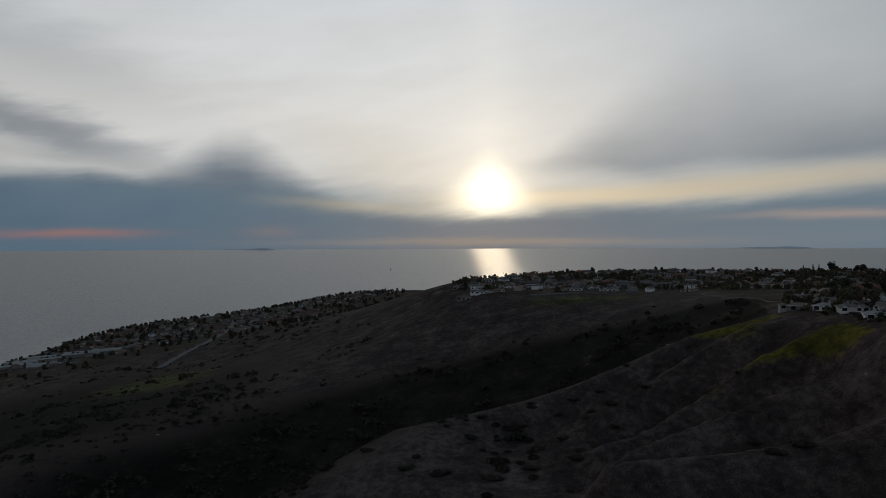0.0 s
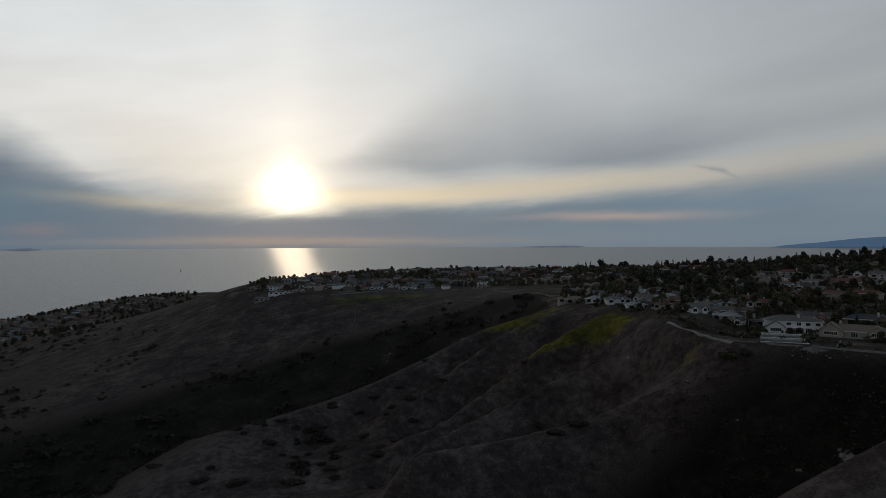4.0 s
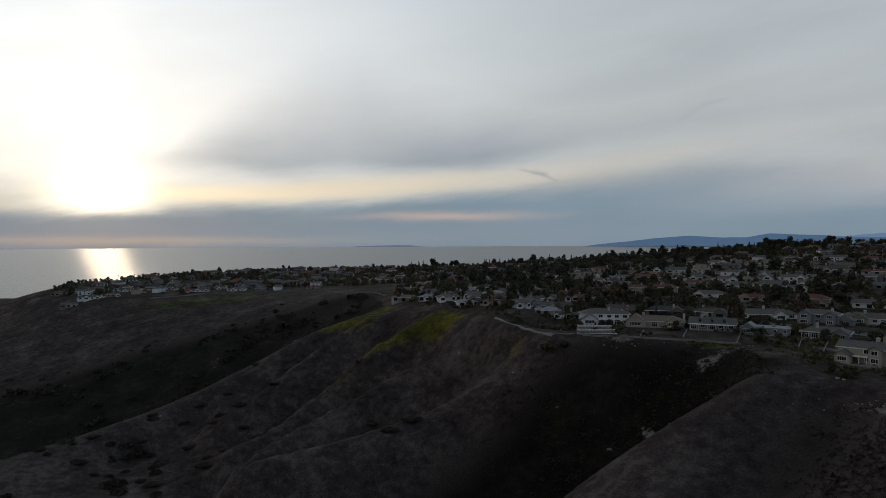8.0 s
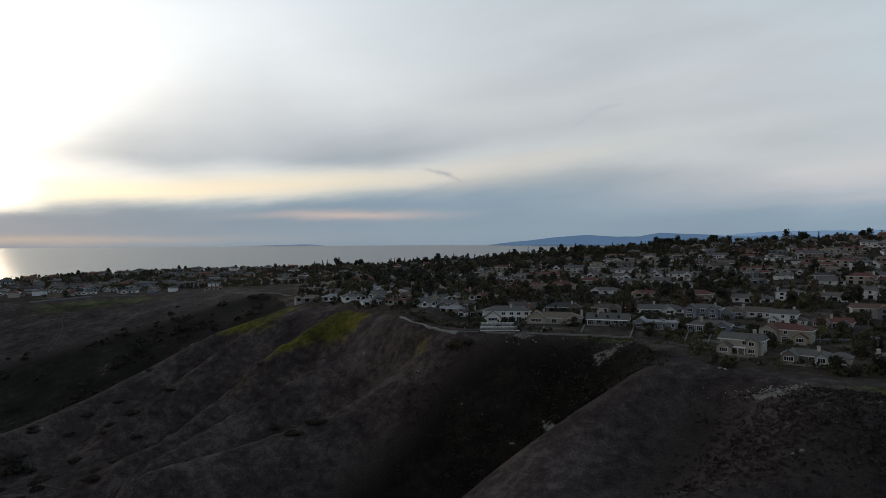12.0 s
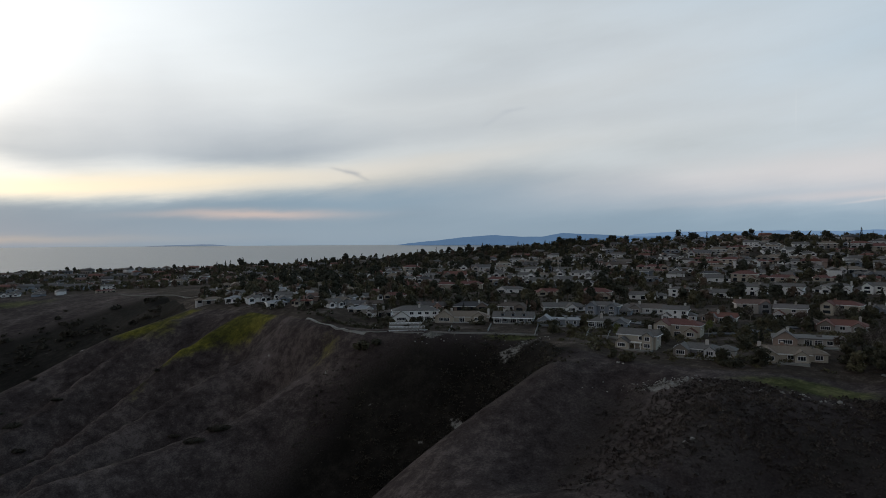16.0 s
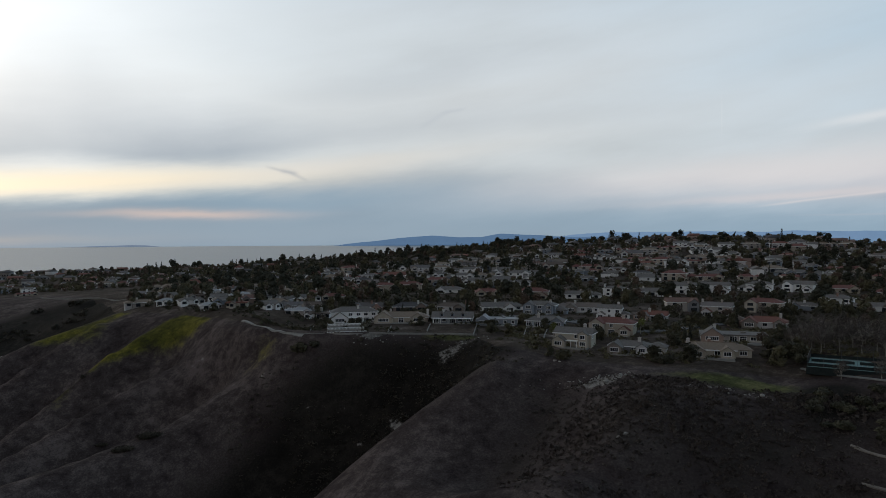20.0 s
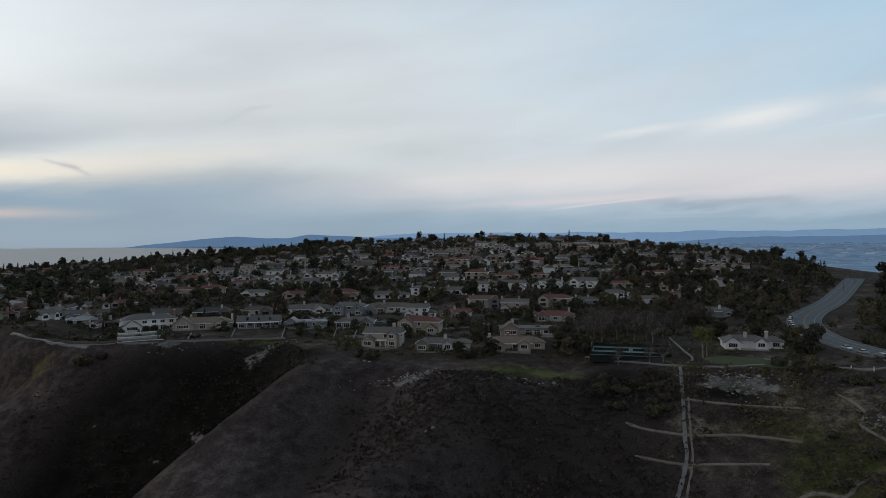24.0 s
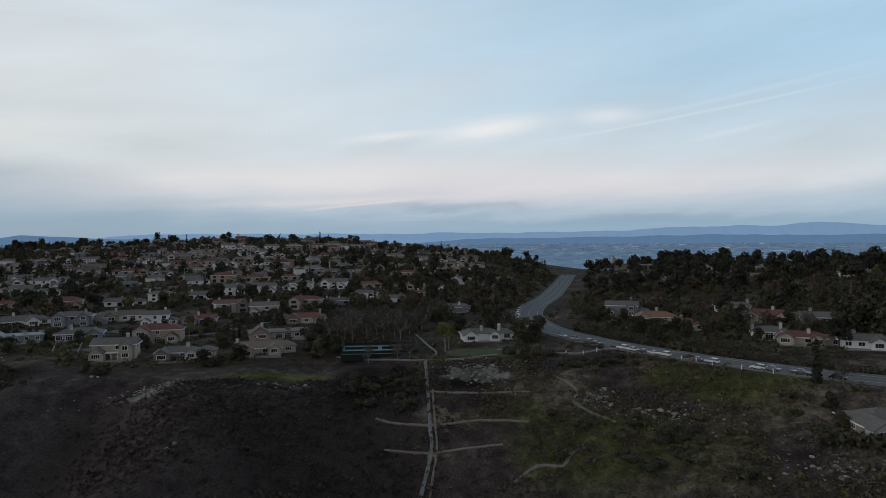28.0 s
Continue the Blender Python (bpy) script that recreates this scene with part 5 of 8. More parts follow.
def free(x, y, r):
    return all((x - a) ** 2 + (y - b) ** 2 > (r + c) ** 2 for a, b, c in PLACED)


def suburb(rows, group, seed, scale=1.0, gap=(21, 27), weights=None):
    """Rows of houses: (distance, first bearing, last bearing, bend in metres a degree)."""
    r = random.Random(seed)
    for d0, b0, b1, bend in rows:
        b = b0
        while b < b1:
            d = d0 + bend * (b - b0) + r.uniform(-4, 4)
            x, y = polar(b, d)
            if free(x, y, 9 * scale) and r.random() < 0.93:
                PLACED.append((x, y, 9.5 * scale))
                s = scale * r.uniform(0.88, 1.12)
                copy_house(r.randrange(len(PLANS)), stand(b, d, r.uniform(-14, 14) + r.choice((0, 0, 0, 0, 90)), 0.0, (s, s, s)), group)
            b += math.degrees(r.uniform(*gap) / d)


suburb([(570, 56, 66, 4), (590, 68, 90, 2), (640, 33, 66, 0), (640, 66, 92, 0), (700, 30, 62, 0), (705, 64, 93, 0), (765, 32, 92, 0), (830, 30, 90, 0), (895, 36, 90, 0),
        (608, 36, 64, 0), (614, 68, 90, 1), (671, 36, 90, 0), (735, 34, 92, 0), (798, 40, 90, 0), (862, 46, 86, 0)], "houses of the hill suburb", 3, gap=(23, 31))
suburb([(800, 2, 8, 4), (820, 10, 23, -4), (848, 1.5, 26, 0), (880, 1.5, 27, 0)], "houses of the headland suburb", 4, 0.85, gap=(17, 26))
suburb([(480, 102, 124, 0), (540, 104, 124, 0)], "houses of the east hill", 8, 1.0, gap=(40, 60))


def joined_mesh(name, pieces, mats):
    """pieces: (vertex array, list of faces, material index)."""
    me = bpy.data.meshes.new(name)
    vs, loops, starts, mi, base, pos = [], [], [], [], 0, 0
    for v, faces, k in pieces:
        vs.append(np.asarray(v, np.float32))
        for f in faces:
            loops.extend(i + base for i in f)
            starts.append(pos)
            pos += len(f)
            mi.append(k)
        base += len(v)
    v = np.concatenate(vs)
    me.vertices.add(len(v))
    me.vertices.foreach_set("co", v.ravel())
    me.loops.add(len(loops))
    me.loops.foreach_set("vertex_index", np.array(loops, np.int32))
    me.polygons.add(len(starts))
    me.polygons.foreach_set("loop_start", np.array(starts, np.int32))
    me.polygons.foreach_set("material_index", np.array(mi, np.int32))
    me.update(calc_edges=True)
    for m in mats:
        me.materials.append(m)
    return me


def raw(bm):
    bm.verts.index_update()
    out = np.array([v.co for v in bm.verts]), [[v.index for v in f.verts] for f in bm.faces]
    bm.free()
    return out


def far_house_pieces(r):
    """Wall, roof, chimney and openings of a small far house."""
    w, d, h = r.uniform(14, 21), r.uniform(9, 12), 2.55 * r.choice((1, 1, 1, 2))
    out = [(*raw(boxes((-w / 2, w / 2, -d / 2, d / 2, -3, h))), 0), (*raw(hip_roof(w, d, h + .1, d * 0.25, 0.6, r.choice(("hip", "hip", "gable")))), 1)]
    cx = r.uniform(-.3, .3) * w
    out.append((*raw(boxes((cx - .5, cx + .5, -.4, .4, 1, h + d * 0.25 + 1.0))), 0))
    for i in range(4):
        x = (i + .5) / 4 * w - w / 2
        out.append((*raw(boxes((x - 1.0, x + 1.0, -d / 2 - .05, -d / 2 + .1, .5, 2.3))), 2))
    return out


FAR_PLANS = [far_house_pieces(random.Random(100 + i)) for i in range(10)]


def far_suburb(name, label, rows, seed, gap):
    r = random.Random(seed)
    pieces = []
    for d0, b0, b1 in rows:
        b = b0
        while b < b1:
            d = d0 + r.uniform(-18, 18)
            if free(*polar(b, d), 9) and r.random() < 0.9:
                PLACED.append((*polar(b, d), 9.0))
                m = np.array(stand(b, d, r.uniform(-40, 40) + r.choice((0, 0, 90))))
                for v, f, k in r.choice(FAR_PLANS):
                    pieces.append((v @ m[:3, :3].T + m[:3, 3], f, k))
            b += math.degrees(r.uniform(*gap) / d)
    tagged(new(name, joined_mesh(name, pieces, [M_WALL_FAR, M_ROOF_FAR, M_GLASS])), label, "houses", kind="stuff")


far_suburb("distant_houses", "rows of distant stucco houses with dark and red roofs on the headland", [(920, 2, 29), (965, 3, 30), (1030, 4, 32), (1100, 6, 36), (1180, 9, 40), (1270, 11, 44), (1370, 14, 36),
           (960, 40, 88), (1020, 46, 84)], 14, (23, 34))
far_suburb("coast_houses", "small distant houses on the coastal terrace below the hills", [(1420, -31, -14), (1480, -32, -12), (1540, -32, -10), (1600, -32, -8), (1660, -32, -8), (1720, -32, -8), (1790, -31, -7),
           (1860, -29, -7), (1950, -27, -6), (2040, -25, -5), (2130, -22, -4), (2240, -18, -4), (2350, -13, -3), (2450, -11, -4)], 16, (26, 46))
# ---------------------------------------------------------------- plants
def cards(rng, lobes, n, size, flat=0.0):
    """Leaf clumps as small bent faces spread through rounded lobes (x, y, z, rx, ry, rz)."""
    lob = np.array(lobes)
    vol = lob[:, 3] * lob[:, 4] * lob[:, 5]
    pick = rng.choice(len(lob), n, p=vol / vol.sum())
    dirs = rng.normal(size=(n, 3))
    dirs /= np.linalg.norm(dirs, axis=1)[:, None]
    rad = rng.uniform(0.35, 1.0, n) ** 0.45
    c = lob[pick, :3] + dirs * rad[:, None] * lob[pick, 3:]
    nrm = dirs + rng.normal(size=(n, 3)) * 0.55
    nrm[:, 2] += 0.35
    nrm /= np.linalg.norm(nrm, axis=1)[:, None]
    t = np.cross(nrm, rng.normal(size=(n, 3)))
    t /= np.linalg.norm(t, axis=1)[:, None]
    s = np.cross(nrm, t)
    a = size * rng.uniform(0.6, 1.4, n)[:, None]
    bend = nrm * a * 0.35
    v = np.stack([c - t * a - s * a * 0.7 - bend, c + t * a * 1.1 - s * a * 0.5 - bend * 0.4, c + t * a * 0.1 + s * a * 1.1 + bend * 0.4], 1).reshape(-1, 3)
    f = np.arange(3 * n).reshape(n, 3)
    return v, f


def tube(verts, faces, pts, radii, sides=6):
    """A tapering limb along pts, added to vertex and face lists."""
    base = len(verts)
    for p, r in zip(pts, radii):
        for k in range(sides):
            a = 2 * math.pi * k / sides
            verts.append((p[0] + r * math.cos(a), p[1] + r * math.sin(a), p[2]))
    for i in range(len(pts) - 1):
        for k in range(sides):
            k2 = (k + 1) % sides
            faces.append((base + i * sides + k, base + i * sides + k2, base + (i + 1) * sides + k2, base + (i + 1) * sides + k))


def trunk_mesh(name, rng, h, r, spread, limbs, mat, twigs=0):
    v, f = [], []
    tube(v, f, [(0, 0, -0.8), (0.05 * h * rng.uniform(-1, 1), 0, h * 0.5), (0, 0.05 * h * rng.uniform(-1, 1), h)], [r * 1.25, r * 0.9, r * 0.55])
    for i in range(limbs):
        a = rng.uniform(0, 6.28)
        z0 = h * rng.uniform(0.55, 1.0)
        e = (math.cos(a) * spread * rng.uniform(0.5, 1), math.sin(a) * spread * rng.uniform(0.5, 1), z0 + spread * rng.uniform(0.5, 1.3))
        mid = (e[0] * 0.45, e[1] * 0.45, (z0 + e[2]) / 2)
        tube(v, f, [(0, 0, z0), mid, e], [r * 0.5, r * 0.34, r * 0.14], 5)
        for j in range(twigs):
            g = rng.uniform(0.3, 1.0)
            s = [mid[k] + (e[k] - mid[k]) * g for k in range(3)]
            q = [s[0] + rng.normal() * spread * 0.3, s[1] + rng.normal() * spread * 0.3, s[2] + spread * rng.uniform(0.15, 0.55)]
            tube(v, f, [s, q], [r * 0.14, r * 0.04], 3)
    me = data_mesh(name, v, f, True)
    me.materials.append(mat)
    return me


def round_lobes(rng, h, w, k, low=0.35):
    out = []
    for i in range(k):
        a = 6.28 * i / k + rng.uniform(-0.5, 0.5)
        rr = w * rng.uniform(0.25, 0.7)
        out.append((math.cos(a) * rr, math.sin(a) * rr, h * rng.uniform(low + 0.12, 0.82), w * rng.uniform(0.38, 0.6), w * rng.uniform(0.38, 0.6), h * rng.uniform(0.14, 0.24)))
    out.append((0, 0, h * 0.72, w * 0.6, w * 0.6, h * 0.26))
    return out


def crown_mesh(name, rng, lobes, n, size, mat):
    v, f = cards(rng, lobes, n, size)
    me = data_mesh(name, v, f)
    me.materials.append(mat)
    return me


KINDS = {}


def make_kinds():
    r = np.random.default_rng(12)
    for i in range(4):
        KINDS["broadleaf", i] = (trunk_mesh("trunk", r, 2.4, 0.26, 2.2, 5, M_TRUNK), crown_mesh("crown", r, round_lobes(r, 7.5, 3.6, 6 + i, 0.02), 760, 0.40, M_LEAF if i < 3 else M_LEAF_OLIVE),
                                 "dark green broadleaf garden tree with uneven crown", "tree")
    for i in range(3):
        KINDS["pine", i] = (trunk_mesh("trunk", r, 6.0, 0.38, 3.4, 6, M_TRUNK), crown_mesh("crown", r, [(x, y, z + 1.0, a, b, c * 0.95) for x, y, z, a, b, c in round_lobes(r, 12, 4.6, 7 + i, 0.22)], 1000, 0.48, M_PINE),
                            "tall dark pine with broad ragged crown", "tree")
    for i in range(2):
        lobes = [(0.1 * r.normal(), 0.1 * r.normal(), 1.2 + z * 1.05, 1.35 * (1 - z / 10.5) + 0.25, 1.35 * (1 - z / 10.5) + 0.25, 0.9) for z in range(10)]
        KINDS["cypress", i] = (trunk_mesh("trunk", r, 2.0, 0.2, 0.5, 2, M_TRUNK), crown_mesh("crown", r, lobes, 420, 0.36, M_PINE), "slender dark conifer with pointed top", "tree")
    for i in range(2):
        v, f = [], []
        for k in range(26):
            a, el = 6.28 * k / 26 + r.uniform(-.1, .1), r.uniform(-0.5, 0.9)
            L = r.uniform(1.5, 2.1)
            pts = [(math.cos(a) * L * t * math.cos(el * (1 - t * 0.4)), math.sin(a) * L * t * math.cos(el), 9.0 + L * t * math.sin(el) - 1.1 * t * t) for t in (0, 0.35, 0.7, 1.0)]
            for j, p in enumerate(pts):
                wd = (0.07, 0.28, 0.22, 0.03)[j]
                v += [(p[0] - math.sin(a) * wd, p[1] + math.cos(a) * wd, p[2] - 0.05), (p[0] + math.sin(a) * wd, p[1] - math.cos(a) * wd, p[2])]
            b = len(v) - 8
            f += [(b + 2 * j, b + 2 * j + 1, b + 2 * j + 3, b + 2 * j + 2) for j in range(3)]
        me = data_mesh("crown", v, f)
        me.materials.append(M_LEAF)
        KINDS["palm", i] = (trunk_mesh("trunk", r, 9.0, 0.2, 0.1, 0, M_TRUNK), me, "tall fan palm with a small rounded crown", "palm")
    for i in range(2):
        KINDS["bare", i] = (trunk_mesh("trunk", r, 4.0, 0.15, 3.2, 14, M_PALEBARK, 16), crown_mesh("crown", r, round_lobes(r, 10, 3.4, 7, 0.15), 1300, 0.15, M_TWIG), "leafless winter tree with pale trunk and fine twigs", "tree")
    KINDS["spring", 0] = (trunk_mesh("trunk", r, 4.0, 0.18, 1.6, 5, M_PALEBARK), crown_mesh("crown", r, round_lobes(r, 9, 2.4, 6), 420, 0.26, M_YELLOWGREEN), "slender tree in yellow-green spring leaf", "tree")
    KINDS["autumn", 0] = (trunk_mesh("trunk", r, 3.0, 0.2, 2.0, 5, M_TRUNK), crown_mesh("crown", r, round_lobes(r, 7.5, 3.0, 5), 460, 0.3, M_RUST), "garden tree with sparse rust-brown leaves", "tree")
    for i in range(2):
        KINDS["bush", i] = (trunk_mesh("stem", r, 0.6, 0.1, 0.8, 4, M_TRUNK), crown_mesh("crown", r, [(0, 0, 1.0, 1.9, 1.9, 1.1), (1.0, .5, .9, 1.2, 1.2, .9), (-.9, .6, .8, 1.2, 1.1, .8)], 300, 0.26, M_LEAF if i else M_LEAF_OLIVE),
                            "dense dark evergreen bush", "bush")


    for i in range(2):
        KINDS["mound", i] = (trunk_mesh("stem", r, 0.5, 0.1, 0.8, 4, M_TRUNK), crown_mesh("crown", r, [(0, 0, .5, 2.4, 1.7, .95), (1.5, .3, .4, 1.6, 1.2, .7), (-1.4, -.2, .4, 1.7, 1.3, .75)], 620, 0.24, M_SCRUB),
                             "low spreading dark bush on the grassy spur", "bush")


make_kinds()
FAR_PIECES = {}
JOIN = []


def raw_mesh(me):
    v = np.empty(len(me.vertices) * 3, np.float32)
    me.vertices.foreach_get("co", v)
    return v.reshape(-1, 3), [tuple(p.vertices) for p in me.polygons]


def far_pieces(kind, i):
    """A lighter tree for the distance: trunk and fewer, larger clumps."""
    if (kind, i) not in FAR_PIECES:
        trunk, crown = KINDS[kind, i][:2]
        tv, tf = raw_mesh(trunk)
        cv, cf = raw_mesh(crown)
        if kind not in ("palm", "bare"):
            n = len(cf)
            q = cv.reshape(n, 3, 3)[:: 4]
            c = q.mean(1, keepdims=True)
            cv = (c + (q - c) * 1.85).reshape(-1, 3)
            cf = [tuple(range(3 * k, 3 * k + 3)) for k in range(len(q))]
            tv, tf = tv[:18], [f for f in tf if max(f) < 18]
        FAR_PIECES[kind, i] = (tv, tf, cv, cf)
    return FAR_PIECES[kind, i]


FAR_MATS = [M_TRUNK, M_LEAF, M_PINE, M_LEAF_OLIVE, M_RUST]


def plant(kind, i, b, d, s, group, whole=True, lift=0.0, turn=None, tall=1.0):
    x, y, z = ground(b, d)
    r = random.Random(int(b * 1000) + int(d * 10))
    m = pose(x, y, z + lift - 0.1, 0, 0, r.uniform(0, 360) if turn is None else turn) @ Matrix.Diagonal((s, s, s * tall, 1))
    trunk, crown, label, cat = KINDS[kind, i]
    if not whole:
        tv, tf, cv, cf = far_pieces(kind, i)
        a = np.array(m)
        k = {"pine": 2, "cypress": 2}.get(kind, r.choice((1, 1, 1, 1, 3, 3, 3, 4, 4)))
        JOIN.append((tv @ a[:3, :3].T + a[:3, 3], tf, 0))
        JOIN.append((cv @ a[:3, :3].T + a[:3, 3], cf, k))
        return None
    name = {"palm": "palm_tree", "bush": "bush", "mound": "bush", "pine": "pine_tree", "cypress": "conifer", "bare": "bare_tree"}.get(kind, "tree")
    root = thing(name, m, label, cat, group)
    mesh_part(trunk.name.split(".")[0], trunk, None, root)
    mesh_part("crown", crown, None, root)
    return root


def flush(name, label):
    """Join the far trees gathered so far."""
    tagged(new(name, joined_mesh(name, JOIN, FAR_MATS)), label, "trees", kind="stuff")
    JOIN.clear()


def grove(n, b0, b1, d0, d1, kinds, seed, group, size=(0.7, 1.1), clear=2.5, rim=8.0, near=400):
    """Trees spread over a sector, kept off houses and behind the rim."""
    r = random.Random(seed)
    done = tries = 0
    while done < n and tries < n * 16:
        tries += 1
        b = r.uniform(b0, b1)
        d = math.sqrt(r.uniform(d0 ** 2, d1 ** 2))
        if d < float(np.interp(b, RIM_B, RIM_D)) + rim:
            continue
        x, y = polar(b, d)
        if not free(x, y, clear - 3.4) or road_near(x, y, 12.5):
            continue
        # trees stand in clumps
        if r.random() > 0.12 + 0.88 * float(np.clip((fbm(np.array([x]), np.array([y]), 55, 2, seed)[0] + 0.06) * 7, 0, 1)):
            continue
        kind, i = r.choice(kinds)
        plant(kind, i, b, d, r.uniform(*size), group, d < near, tall=r.uniform(0.85, 1.2))
        done += 1


ROAD = LINES["road"]
ROAD_XY = np.array([polar(b, d) for b, d, z in ROAD])


def road_near(x, y, gap):
    for p, q in zip(ROAD_XY, ROAD_XY[1:]):
        u = q - p
        t = max(0.0, min(1.0, ((x - p[0]) * u[0] + (y - p[1]) * u[1]) / (u @ u)))
        if math.hypot(x - p[0] - t * u[0], y - p[1] - t * u[1]) < gap:
            return True
    return False


LEAFY = [("broadleaf", 0), ("broadleaf", 1), ("broadleaf", 2), ("broadleaf", 3)]
G = "trees of the hill suburb"
COURT = (83.1, 257)
PLACED.append((*polar(*COURT), 22.0))
PLACED.append((*polar(90.5, 246), 13.0))
grove(240, 40, 98, 330, 430, LEAFY * 2 + [("bush", 0), ("bush", 1), ("cypress", 0), ("autumn", 0), ("bare", 0)], 21, G, (0.5, 0.9), 1.0)
grove(30, 30, 60, 330, 420, LEAFY + [("bush", 0)], 26, G, (0.45, 0.75), 1.0)
grove(900, 27, 98, 400, 640, LEAFY * 2 + [("pine", 0), ("cypress", 0), ("bush", 1)], 22, G, (0.6, 1.1), 0.5)
grove(1200, 30, 97, 640, 860, LEAFY * 2 + [("pine", 1), ("cypress", 1)], 23, G, (0.6, 1.1), 0.5)
grove(800, 34, 94, 860, 1080, LEAFY * 6 + [("pine", 1), ("pine", 2), ("cypress", 1)], 24, G, (0.6, 1.15), 0.0)
grove(480, 28, 62, 1040, 1340, LEAFY * 4 + [("pine", 0), ("pine", 1), ("cypress", 0), ("cypress", 1)], 25, G, (0.8, 1.4), 0.0)
flush("suburb_trees", "dark garden trees between the houses of the hill suburb")
G = "trees of the headland suburb"
grove(1100, 1, 34, 790, 1250, LEAFY * 5 + [("palm", 0)], 31, G, (0.5, 0.95), 0.0)
grove(420, 7, 36, 1250, 1480, LEAFY * 4 + [("pine", 0), ("palm", 1)], 32, G, (0.5, 0.85), 0.0)
flush("headland_trees", "low dark trees and palms of the headland suburb")
G = "trees of the coast below"
grove(1100, -34, -3, 1250, 2480, LEAFY * 4 + [("palm", 0)], 33, G, (0.8, 1.4), 0.0, -9999)
flush("coast_trees", "dark trees among the houses of the coastal terrace")
G = "trees of the east hill"
grove(70, 99.5, 126, 262, 340, LEAFY * 2 + [("pine", 0), ("bush", 0), ("bush", 1), ("autumn", 0)], 41, G, (0.55, 1.0), 1.0)
grove(130, 99.5, 126, 340, 440, LEAFY * 3 + [("pine", 0), ("autumn", 0)], 43, G, (0.6, 0.95), 0.5, near=300)
grove(480, 100.5, 126, 430, 680, LEAFY + [("pine", 0), ("pine", 1), ("pine", 2)], 42, G, (0.7, 1.0), 0.5)
flush("east_hill_trees", "dense dark trees covering the east hill")
# skyline trees
G = "trees on the skyline"
for kind, i, b, d, s in [("pine", 0, 110.9, 560, 1.35), ("pine", 1, 106.4, 600, 1.15), ("pine", 2, 107.4, 600, 1.2), ("pine", 0, 113.2, 570, 1.0), ("pine", 1, 101.4, 640, 1.0), ("pine", 2, 119.5, 420, 1.4), ("broadleaf", 1, 120.6, 300, 2.1), ("broadleaf", 2, 119.4, 318, 1.9), ("broadleaf", 0, 121.9, 290, 2.0),
                         ("pine", 0, 121, 350, 1.35), ("pine", 1, 117.5, 520, 1.2), ("pine", 2, 115.8, 540, 1.1), ("palm", 0, 53.8, 1050, 1.0), ("palm", 1, 54.0, 1055, 1.15), ("palm", 0, 56.7, 1016, 1.15),
                         ("palm", 1, 57.2, 1010, 1.2), ("palm", 0, 71.7, 1000, 1.25), ("palm", 1, 69.0, 1000, 1.15), ("palm", 0, 69.5, 1000, 1.1), ("pine", 2, 64.9, 1000, 0.9), ("pine", 1, 66.9, 1000, 1.05),
                         ("cypress", 0, 67.8, 990, 1.3), ("pine", 0, 70.6, 1000, 1.0), ("cypress", 1, 78.2, 980, 1.5), ("pine", 2, 75.9, 990, 0.95), ("pine", 1, 81.2, 900, 1.25), ("cypress", 0, 82.6, 900, 1.1),
                         ("palm", 0, 88.9, 900, 1.1), ("pine", 0, 94.9, 640, 1.0), ("cypress", 1, 49.8, 1080, 1.15), ("pine", 2, 48.0, 1200, 1.0), ("pine", 1, 37.4, 1180, 1.1), ("cypress", 0, 36.0, 1150, 1.2)]:
    plant(kind, i, b, d, s, G)
G = "trees round the tennis court"
